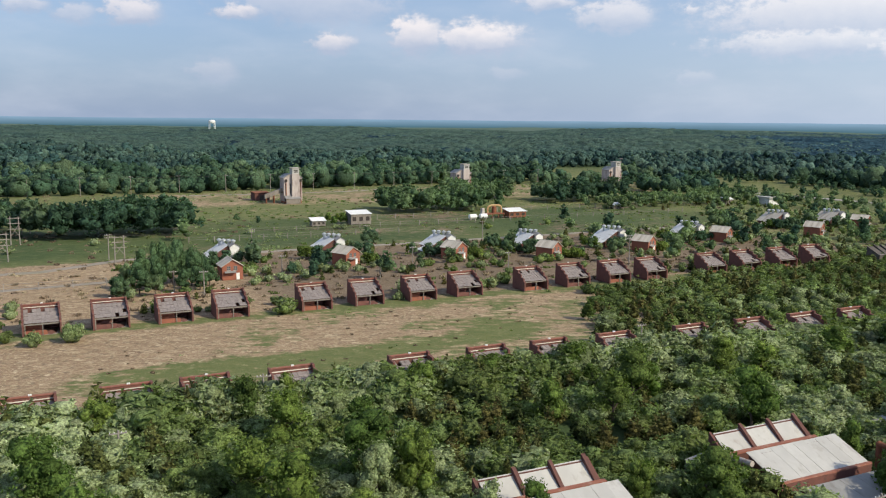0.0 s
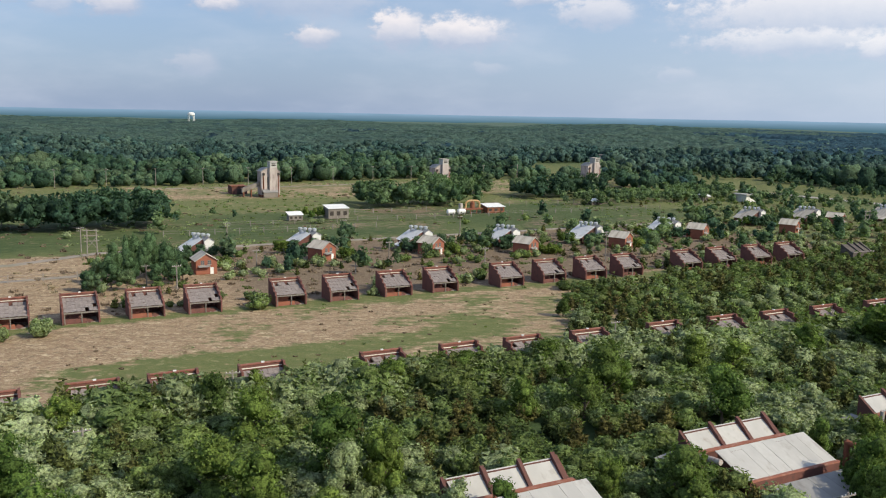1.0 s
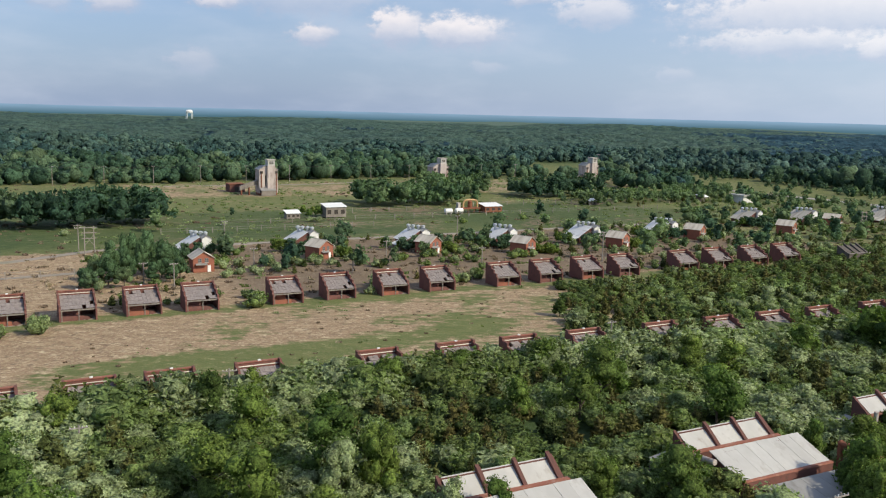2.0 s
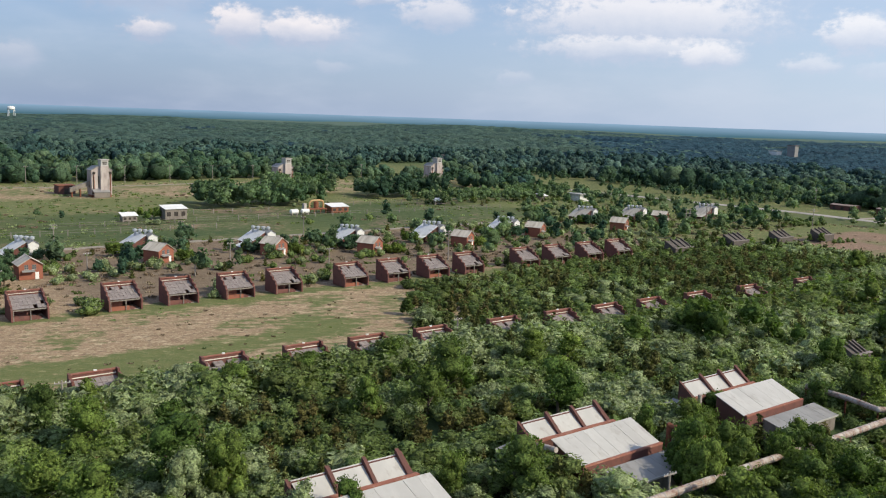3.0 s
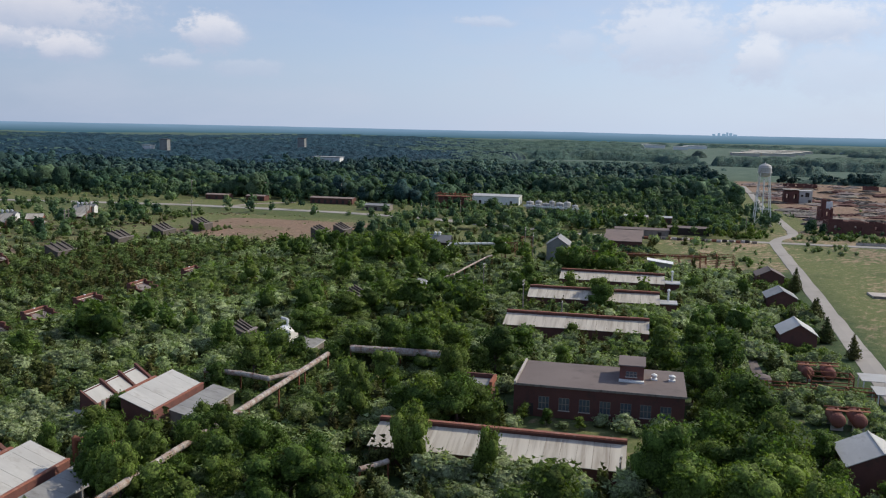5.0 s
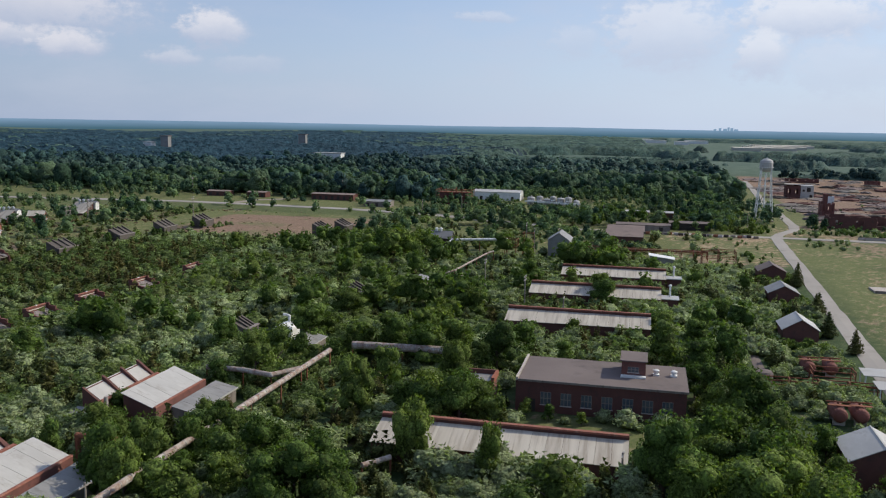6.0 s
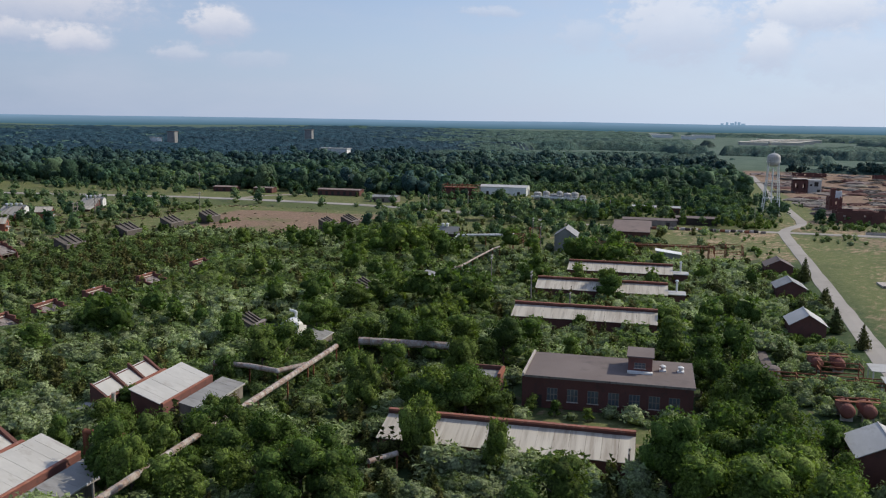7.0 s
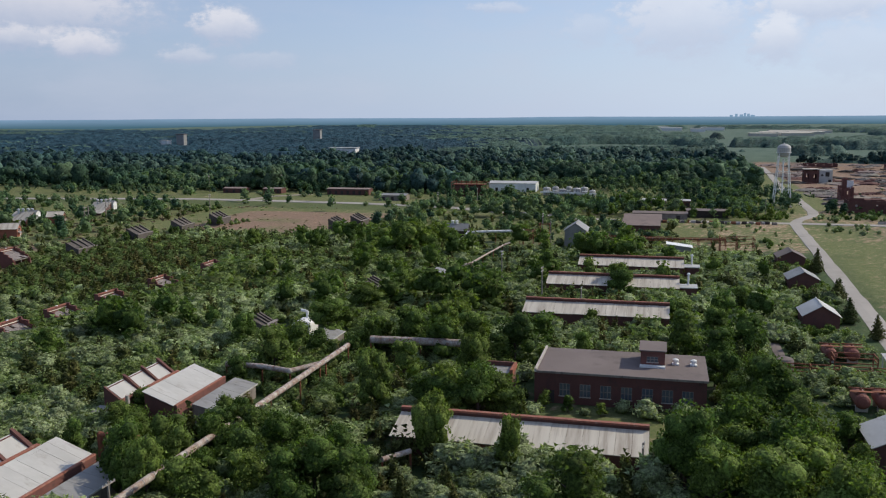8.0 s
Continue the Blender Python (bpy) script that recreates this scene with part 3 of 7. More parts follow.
# ---------------------------------------------------------------- blast sheds
def blast_shed(u, v, label, front_brick="brick", seed=1):
    """Three brick walls with stepped sides and a board roof falling to an open front. Origin: the front right corner."""
    W, D, H, h = 8.3, 6.4, 6.0, 2.9
    t = thing("blast_shed", u, v, label, "shed", "rows of brick blast sheds")
    rnd = random.Random(seed)

    def roof_z(y):
        return h + (H - 0.75 - h) * y / D
    side = [(-0.5, 0), (-0.5, h - 0.2), (0.25, h + 0.15), (0.25, h + 0.75), (1.7, h + 1.0), (1.7, h + 1.75), (3.4, h + 2.0), (3.4, h + 2.75), (5.2, h + 2.9), (5.2, H + 0.35), (D, H + 0.35), (D, 0)]
    part("side_wall", roughen(prism(bmesh.new(), side, "x", -W, -W + 0.4), 0.06, seed), "brick", t)
    part("side_wall", roughen(prism(bmesh.new(), side, "x", -0.4, 0.0), 0.06, seed + 1), "brick", t)
    part("back_wall", roughen(boxed(-W + 0.4, -0.4, D - 0.4, D, 0, H), 0.03, seed), "brick", t)
    part("coping", roughen(boxed(-W + 0.4, -0.4, D - 0.55, D + 0.08, H, H + 0.18), 0.03, seed + 5), "coping", t)
    part("flashing", slab(bmesh.new(), (-W + 0.45, D - 0.56, H - 0.62), (-0.45, D - 0.56, H - 0.62), (-0.45, D - 0.42, H - 0.48), (-W + 0.45, D - 0.42, H - 0.48), 0.05), "metal_cream", t, "pale metal roof flashing")
    n, m = 8, 4
    for i in range(n):
        for j in range(m):
            if rnd.random() < 0.025:
                continue
            x0, x1 = -W + 0.45 + (W - 0.9) * i / n + 0.04, -W + 0.45 + (W - 0.9) * (i + 1) / n - 0.05
            y0, y1 = (D - 0.5) * j / m + 0.03, (D - 0.5) * (j + 1) / m - 0.04
            w = [rnd.uniform(-0.06, 0.05) for _ in range(4)]
            part("roof_panel", slab(bmesh.new(), (x0, y0, roof_z(y0) + w[0]), (x1, y0, roof_z(y0) + w[1]), (x1, y1, roof_z(y1) + w[2]), (x0, y1, roof_z(y1) + w[3]), 0.05), "board", t)
    for i in range(9):
        x = -W + 0.45 + (W - 0.9) * i / 8
        part("rafter", slab(bmesh.new(), (x - 0.06, 0.0, roof_z(0) - 0.1), (x + 0.06, 0.0, roof_z(0) - 0.1), (x + 0.06, D - 0.5, roof_z(D - 0.5) - 0.1), (x - 0.06, D - 0.5, roof_z(D - 0.5) - 0.1), 0.18), "timber", t)
    part("vent_block", boxed(-W * 0.46 - 0.25, -W * 0.46 + 0.25, D - 0.45, D - 0.1, H + 0.18, H + 0.38), "white_paint", t, "small white vent block")
    part("beam", boxed(-W + 0.4, -0.4, 0.0, 0.22, h - 0.5, h - 0.22), "timber", t)
    for x in (-W * 0.48, -W + 0.62):
        part("post", boxed(x - 0.1, x + 0.1, 0.0, 0.2, 0, h - 0.5), "timber", t, "pale grey timber post")
    part("inner_wall", roughen(boxed(-W + 0.9, -W * 0.5, 2.2, 2.55, 0, 2.3), 0.15, seed + 3), front_brick, t)
    part("rubble", roughen(lathe(bmesh.new(), [(1.5, 0), (1.2, 0.35), (0.5, 0.6), (0.1, 0.7)], 9, (-2.4, 1.6, 0)), 0.12, seed + 4, 0.05), "brick_dark", t)
    part("floor_slab", boxed(-W + 0.4, -0.4, 0.3, D - 0.4, -0.2, 0.1), "track", t)
    part("front_wall", roughen(boxed(-W + 0.4, -W * 0.36, 0.25, 0.5, 0, 1.15), 0.16, seed + 6), front_brick, t, "low broken brick front wall")
    return t


SHED_LABEL = "red brick blast shed with stepped side walls and board roof"
first = blast_shed(7.3, 214.7, SHED_LABEL, "brick_bright", 1)
second = blast_shed(22.3, 214.7, SHED_LABEL, "brick", 8)
for k, u in enumerate((37.1, 50.9, 72.9, 87.7, 103.5, 118.2, 140.1, 155.4, 171.0, 185.5, 210.5, 226.3, 243.0, 259.0)):
    copy_thing((first, second)[k % 2], pose(*site(u, 214.7 + random.uniform(-.3, .3)), 0, 0, TURN + random.uniform(-.6, .6)))
SECOND_ROW = [(u, 140.9 - 0.046 * max(0.0, u - 30)) for u in (3.7, 18.4, 31.0, 46.0, 68.3, 84.4, 98.5, 114.0, 133.5, 150.2, 165.8, 181.5, 199.8, 222.0, 249.0)]
for k, (u, v) in enumerate(SECOND_ROW):
    ob = copy_thing((first, second)[k % 2], pose(*site(u, v), 0, 0, TURN + random.uniform(-.6, .6)))
    tagged(ob, "red brick blast shed half buried in green shrubs")


# ---------------------------------------------------------------- press house groups
def bay_house(u, v, label, grey=False, width=17.0):
    """Three roof bays parted by raised fins, falling to a brick gutter wall. Origin: the front left corner."""
    t = thing("bay_house", u, v, label, "building", "bay houses")
    D, h, H = (3.3, 3.7, 5.9) if not grey else ((5.2, 2.8, 5.3) if width > 10 else (3.6, 1.9, 3.6))
    wall = "board_dark" if grey else "brick_dark"
    roof = "board_dark" if grey else "metal_white"
    part("end_wall", prism(bmesh.new(), [(0, 0), (0, h + 0.2), (D, H + 0.3), (D, 0)], "x", 0, 0.4), wall, t)
    part("end_wall", prism(bmesh.new(), [(0, 0), (0, h + 0.2), (D, H + 0.3), (D, 0)], "x", width - 0.4, width), wall, t)
    part("back_wall", boxed(0.4, width - 0.4, D - 0.35, D, 0, H - 0.1), wall, t)
    part("gutter_wall", roughen(boxed(-0.15, width + 0.3, -0.35, 0.1, 0, h + 0.25), 0.05, int(u)), wall, t)
    part("gutter_coping", roughen(boxed(-0.25, width + 0.4, -0.5, 0.2, h + 0.25, h + 0.5), 0.05, int(u) + 2), "coping" if not grey else "board", t)
    for k in range(3):
        x0, x1 = 0.5 + (width - 1) * k / 3 + 0.3, 0.5 + (width - 1) * (k + 1) / 3 - 0.3
        part("roof_bay", slab(bmesh.new(), (x0, 0.1, h + 0.1), (x1, 0.1, h + 0.1), (x1, D, H), (x0, D, H), 0.12), roof, t)
    for k in range(1, 4):
        x = 0.5 + (width - 1) * k / 3 - (0.2 if k == 3 else 0)
        part("fin_wall", roughen(prism(bmesh.new(), [(0.1, h - 0.2), (0.1, h + 0.5), (D - 0.4, H + 0.5), (D + 0.1, H + 0.75), (D + 0.1, H - 0.4)], "x", x - 0.28, x + 0.28), 0.04, k), wall, t, "raised brick fire wall")
    if not grey:
        part("porch_roof", slab(bmesh.new(), (-3.4, 0.6, 2.4), (-0.1, 0.6, 2.9), (-0.1, 4.2, 2.9), (-3.4, 4.2, 2.4), 0.12), "metal_grey", t, "low grey side roof")
        for y in (0.8, 4.0):
            part("porch_post", boxed(-3.3, -3.15, y, y + 0.15, 0, 2.35), "timber", t)
    return t


def press_house(u, v, label, width=16.5):
    """A long single-slope metal roof behind a brick parapet gutter. Origin: the front left corner."""
    t = thing("press_house", u, v, label, "building", "press houses")
    D, h, H = 5.6, 3.9, 6.0
    for x in (0.0, width - 0.4):
        part("end_wall", prism(bmesh.new(), [(0, 0), (0, h), (D, H - 0.15), (D, 0)], "x", x, x + 0.4), "brick_dark", t)
    part("back_wall", boxed(0.4, width - 0.4, D - 0.4, D, 0, H - 0.15), "brick_dark", t)
    part("front_wall", roughen(boxed(-0.1, width + 0.1, -0.4, 0.0, 0, h + 0.1), 0.05, int(u)), "brick", t)
    part("parapet", roughen(boxed(-0.2, width + 0.2, -0.42, 0.02, h + 0.1, h + 0.3), 0.06, int(u) + 1), "coping", t)
    n = 8
    for k in range(n):
        x0, x1 = -0.2 + (width + 0.4) * k / n, -0.2 + (width + 0.4) * (k + 1) / n - 0.02
        dz = random.uniform(-0.03, 0.03)
        part("roof_sheet", slab(bmesh.new(), (x0, 0.1, h + 0.12 + dz), (x1, 0.1, h + 0.12 + dz), (x1, D + 0.3, H + 0.12 + dz), (x0, D + 0.3, H + 0.12 + dz), 0.1), "metal_white", t)
    part("end_door", boxed(-0.06, 0.0, 1.6, 2.8, 0, 2.2), "dark", t)
    return t


def lean_to(u, v, label, width=15.0):
    t = thing("lean_to_shed", u, v, label, "shed", "grey lean-to sheds")
    D, h, H = 4.4, 2.7, 3.6
    n = 5
    for k in range(n):
        x0, x1 = width * k / n, width * (k + 1) / n - 0.04
        part("roof_sheet", slab(bmesh.new(), (x0, 0, h), (x1, 0, h), (x1, D, H), (x0, D, H), 0.1), "metal_grey", t)
    for x in (0.1, width - 0.4):
        part("end_wall", prism(bmesh.new(), [(0.3, 0), (0.3, h - 0.1), (D, H - 0.12), (D, 0)], "x", x, x + 0.25), "timber", t)
    part("front_wall", boxed(0.35, width - 0.4, 0.3, 0.55, 0, h - 0.12), "timber", t)
    part("eaves_board", boxed(-0.05, width + 0.05, -0.08, 0.0, h - 0.25, h + 0.02), "metal_white", t, "pale eaves strip")
    return t


for u in (48.2, 86.3, 124.4):
    bay_house(u, 86.2, "brick bay house with three white roof bays and fire walls", width=17.2)
    press_house(u - 0.4, 75.9, "brick press house under one long white metal slope")
    lean_to(u + 2.2, 69.9, "grey sheet-metal lean-to shed among shrubs", 15.5)
for u, v in ((276.0, 207.5), (317.0, 209.5), (347.0, 207.0), (375.0, 203.5), (366.0, 139.0), (380.0, 133.5)):
    bay_house(u, v, "grey weathered board shed with dark roof ribs", True, 10.8)


# ---------------------------------------------------------------- long roofs
def long_house(u, v0, v1, label, panels):
    """A long building: a brick spine wall with a pale roof falling from it. Origin: the spine's south end."""
    t = thing("long_house", u, v0, label, "building", "long pale-roofed buildings")
    L, D, H, h = v1 - v0, 7.0, 5.2, 3.1
    part("spine_wall", roughen(boxed(-0.25, 0.25, 0, L, 0, H), 0.04, int(u)), "brick_dark", t)
    k = 0.0
    while k < L:
        s = min(2.4, L - k)
        part("coping_tile", boxed(-0.42, 0.42, k, k + s - 0.03, H, H + 0.3 + random.uniform(-.03, .03)), "coping", t)
        k += s
    for i in range(panels):
        y0, y1 = L * i / panels, L * (i + 1) / panels - 0.03
        dz = random.uniform(-0.03, 0.03)
        part("roof_sheet", slab(bmesh.new(), (-D, y0, h + dz), (-0.25, y0, H - 0.5 + dz), (-0.25, y1, H - 0.5 + dz), (-D, y1, h + dz), 0.1), "metal_cream", t)
    part("front_wall", boxed(-D + 0.3, -D + 0.6, 0.2, L - 0.2, 0, h - 0.1), "brick_dark", t)
    for y in (0.2, L - 0.5):
        part("end_wall", prism(bmesh.new(), [(-D + 0.6, 0), (-D + 0.6, h - 0.1), (-0.25, H - 0.75), (-0.25, 0)], "y", y, y + 0.3), "brick_dark", t)
    return t


LONG = "long brick building with stained cream roof below a brick spine wall"
long_house(128.4, -0.5, 38.0, LONG, 16)
long_house(216.8, -4.0, 31.5, LONG, 14)
long_house(254.6, -7.0, 30.5, LONG, 14)
long_house(289.0, -9.0, 24.5, LONG, 13)


def end_block(u, v):
    t = thing("end_block", u, v, "low white annex with a steel vent stack", "annex", "white annexes")
    part("body", boxed(-5.5, -0.4, -4.6, -0.2, 0, 3.0), "brick_dark", t)
    part("roof", boxed(-5.9, -0.2, -4.9, -0.05, 3.0, 3.25), "metal_white", t)
    part("vent_pipe", tubed((-1.6, -2.4, 3.2), (-1.6, -2.4, 6.2), 0.28), "white_paint", t)
    part("vent_cap", lathe(bmesh.new(), [(0.5, 0), (0.5, 0.3), (0.1, 0.6)], 10, (-1.6, -2.4, 6.2)), "white_paint", t)
    return t


end_block(254.6, -7.0), end_block(289.0, -9.0)


def window(parent, x, y, z, w, h, along="y", panes=3):
    """A window in a wall: frame, panes and sill, set a little proud."""
    def put(a, b, c, d, depth):
        return (x - depth, x + 0.1, y + a, y + b, z + c, z + d) if along == "y" else (x + a, x + b, y - depth, y + 0.1, z + c, z + d)
    f = part("window", boxed(*put(0, w, 0, h, 0.03)), "timber", parent, "weathered window frame")
    for k in range(panes):
        for j in range(2):
            part("pane", boxed(*put(w * k / panes + 0.07, w * (k + 1) / panes - 0.07, h * j / 2 + 0.07, h * (j + 1) / 2 - 0.07, 0.05)), "glass", f)
    part("sill", boxed(*put(-0.1, w + 0.1, -0.15, 0, 0.12)), "concrete", f)
    return f


def flat_hall():
    t = thing("flat_roofed_hall", 151.4, -9.8, "long red brick hall under a flat brown felt roof", "building")
    W, L, H = 15.6, 29.8, 5.7
    part("wall", boxed(0, 0.4, 0, L, 0, H), "brick_dark", t)
    part("wall", boxed(W - 0.4, W, 0, L, 0, H), "brick_dark", t)
    part("wall", boxed(0.4, W - 0.4, 0, 0.4, 0, H), "brick_dark", t)
    part("wall", boxed(0.4, W - 0.4, L - 0.4, L, 0, H), "brick_dark", t)
    part("roof", boxed(-0.35, W + 0.2, -0.3, L - 0.5, H, H + 0.28), "felt", t, "brown felt flat roof")
    part("eaves_board", boxed(-0.42, -0.35, -0.3, L - 0.5, H - 0.1, H + 0.3), "timber", t)
    part("parapet", boxed(-0.3, W + 0.3, L - 0.4, L, H, H + 0.6), "concrete", t, "pale capped end parapet")
    for k, y in enumerate((2.2, 5.6, 9.0, 12.6, 16.2, 19.8, 23.4)):
        window(t, 0.0, y, 1.5, 1.9, 2.3)
    part("door", boxed(-0.06, 0.06, 26.2, 27.6, 0.1, 2.4), "dark", t)
    part("penthouse", boxed(6.7, 13.2, 7.1, 11.4, H + 0.28, H + 3.1), "brick", t)
    part("penthouse_roof", boxed(6.4, 13.5, 6.8, 11.7, H + 3.1, H + 3.3), "felt", t)
    part("penthouse_apron", boxed(5.6, 6.7, 7.0, 11.5, H + 0.28, H + 0.6), "white_paint", t, "white ledge")
    window(t, 6.7, 8.3, H + 1.1, 2.0, 1.0)
    for y in (2.0, 5.2):
        v = part("roof_ventilator", lathe(bmesh.new(), [(0.35, 0), (0.35, 0.6), (0.58, 0.65), (0.58, 0.95), (0.15, 1.15)], 12, (9.0, y, H + 0.28)), "white_paint", t, "white roof ventilator")
        part("curb", boxed(8.4, 9.6, y - 0.6, y + 0.6, H + 0.28, H + 0.5), "white_paint", v)
    return t


flat_hall()


def side_block():
    t = thing("brick_annex", 153.0, 24.5, "small red brick annex with pale flat roof", "annex")
    part("body", boxed(0, 5, 0, 6.0, 0, 4.2), "brick", t)
    part("roof", boxed(0.3, 4.7, 0.3, 5.7, 4.2, 4.4), "metal_grey", t)
    part("parapet", roughen(boxed(-0.2, 5.2, -0.3, 0.3, 4.2, 5.2), 0.05, 2), "brick_bright", t)
    part("parapet", roughen(boxed(4.7, 5.2, 0.3, 6.0, 4.2, 5.2), 0.05, 3), "brick_dark", t)


side_block()


# ---------------------------------------------------------------- gabled houses
def gable_house(u, v, w, d, eave, ridge, label, wall="brick", roof="metal_white", turn=0.0, name="gabled_house", windows=True, group="gabled houses"):
    """Ridge along local y, gables at both ends. Origin: the middle of the front gable."""
    t = thing(name, u, v, label, "house", group, turn=turn)
    x = w / 2
    g = [(-x, 0), (-x, eave), (0, ridge), (x, eave), (x, 0)]
    for y in (0.0, d - 0.3):
        part("gable_wall", prism(bmesh.new(), g, "y", y, y + 0.3), wall, t)
    for s in (-1, 1):
        a, b = sorted((s * x, s * (x - 0.3)))
        part("side_wall", boxed(a, b, 0.3, d - 0.3, 0, eave), wall, t)
        k = (ridge - eave) / x
        o = 0.45
        part("roof_slope", slab(bmesh.new(), (s * (x + o), -o, eave - k * o + 0.14), (s * (x + o), d + o, eave - k * o + 0.14), (0, d + o, ridge + 0.16), (0, -o, ridge + 0.16), 0.12), roof, t)
    part("ridge_cap", boxed(-0.12, 0.12, -0.45, d + 0.45, ridge + 0.13, ridge + 0.22), roof, t)
    if windows:
        for xx in (-x * 0.55, x * 0.1):
            window(t, xx, 0.0, min(eave - 0.9, 3.0), 1.1, 1.3, "x", 2)
        part("door", boxed(x * 0.35, x * 0.35 + 1.0, -0.06, 0.05, 0, 2.1), "white_paint", t, "pale door")
        part("canopy", slab(bmesh.new(), (-x * 0.8, -1.3, 2.45), (x * 0.3, -1.3, 2.45), (x * 0.3, -0.02, 2.8), (-x * 0.8, -0.02, 2.8), 0.1), "metal_grey", t)
    return t


SMALL = "small orange-red brick gabled house with pale metal roof"
for u, v in ((58.2, 266.0), (101.5, 276.5), (141.7, 273.5), (174.4, 261.5), (217.5, 261.0), (266.0, 270.5), (318.0, 268.0), (363.0, 280.0)):
    gable_house(u, v, 6.4, 7.0, 4.3, 6.3, SMALL, "brick_bright", "metal_cream", turn=0.0 if u < 60 else 24.0)


def vent_house(u, v, label, roof="metal_white"):
    """A brick process building with a long left roof slope, a raised white bay and four roof ventilators. Origin: front left corner."""
    t = thing("process_house", u, v, label, "building", "process houses with roof ventilators")
    W, D, e, r = 9.4, 9.5, 2.8, 6.4
    g = [(0, 0), (0, e), (5.8, r), (W, 4.4), (W, 0)]
    for y in (0, D - 0.35):
        part("gable_wall", prism(bmesh.new(), g, "y", y, y + 0.35), "brick", t)
    part("side_wall", boxed(0, 0.35, 0.35, D - 0.35, 0, e), "brick", t)
    part("side_wall", boxed(W - 0.35, W, 0.35, D - 0.35, 0, 4.4), "brick", t)
    n = 4
    for k in range(n):
        y0, y1 = -0.5 + (D + 1) * k / n, -0.5 + (D + 1) * (k + 1) / n - 0.03
        part("roof_sheet", slab(bmesh.new(), (-0.6, y0, e - 0.2), (-0.6, y1, e - 0.2), (5.8, y1, r + 0.14), (5.8, y0, r + 0.14), 0.1), roof, t)
    part("roof_slope", slab(bmesh.new(), (W + 0.4, -0.5, 4.3), (W + 0.4, D + 0.5, 4.3), (5.8, D + 0.5, r + 0.14), (5.8, -0.5, r + 0.14), 0.1), "metal_grey", t)
    bay = part("raised_bay", prism(bmesh.new(), [(6.3, 2.4), (6.3, 6.0), (7.9, 7.0), (9.5, 6.0), (9.5, 2.4)], "y", -1.2, 3.0), "roof_white", t, "white sheet-metal raised bay")
    for s in (5.9, 9.9):
        part("bay_roof", slab(bmesh.new(), (s, -1.5, 5.9), (s, 3.2, 5.9), (7.9, 3.2, 7.15), (7.9, -1.5, 7.15), 0.1), "metal_grey", bay)
    for x, y in ((4.4, 7.0), (5.6, 5.4), (6.9, 3.6), (8.2, 2.2)):
        z = 6.1
        vent = part("ventilator", lathe(bmesh.new(), [(0.42, -0.6), (0.42, 0.9), (0.75, 1.0), (0.75, 1.55)], 12, (x, y, z)), "zinc", t, "round zinc ventilator")
        part("cap", lathe(bmesh.new(), [(0.82, 1.55), (0.8, 1.7), (0.1, 2.0)], 12, (x, y, z)), "zinc", vent)
    part("lower_roof", slab(bmesh.new(), (-4.2, -1.0, 1.5), (-4.2, 4.5, 1.5), (-0.5, 4.5, 2.75), (-0.5, -1.0, 2.75), 0.1), roof, t, "low pale lean-to roof")
    for y in (-0.7, 4.2):
        part("lean_post", boxed(-4.0, -3.85, y, y + 0.15, 0, 1.5), "timber", t)
    part("door_opening", boxed(2.0, 4.2, -0.05, 0.05, 0, 2.6), "dark", t)
    return t


VENT = "red brick process house with white metal roof and round ventilators"
for u, v in ((57.5, 296.0), (96.0, 297.0), (137.0, 289.0), (170.5, 281.0), (208.0, 278.0), (249.5, 279.0), (322.0, 300.0), (352.0, 293.0), (402.0, 285.0)):
    vent_house(u, v, VENT, "roof_white" if u < 300 else "metal_cream")

# houses by the road, gables towards the works
for k, (u, v, w, e, r, rf) in enumerate(((215.5, -38.6, 8.0, 4.2, 6.6, "metal_white"), (264.5, -41.8, 8.2, 4.0, 6.1, "metal_grey"), (306.0, -44.0, 8.6, 3.8, 5.9, "felt"), (129.5, -36.0, 9.0, 4.4, 6.6, "metal_white"))):
    gable_house(u, v, w, 9.0, e, r, ("dark red brick gabled house with white metal roof", "dark brick gabled house with grey metal roof", "dark brick gabled house with brown roof", "brick gabled house with white metal roof amid shrubs")[k],
                "brick_dark", rf, turn=-90.0, windows=False, group="houses beside the road")


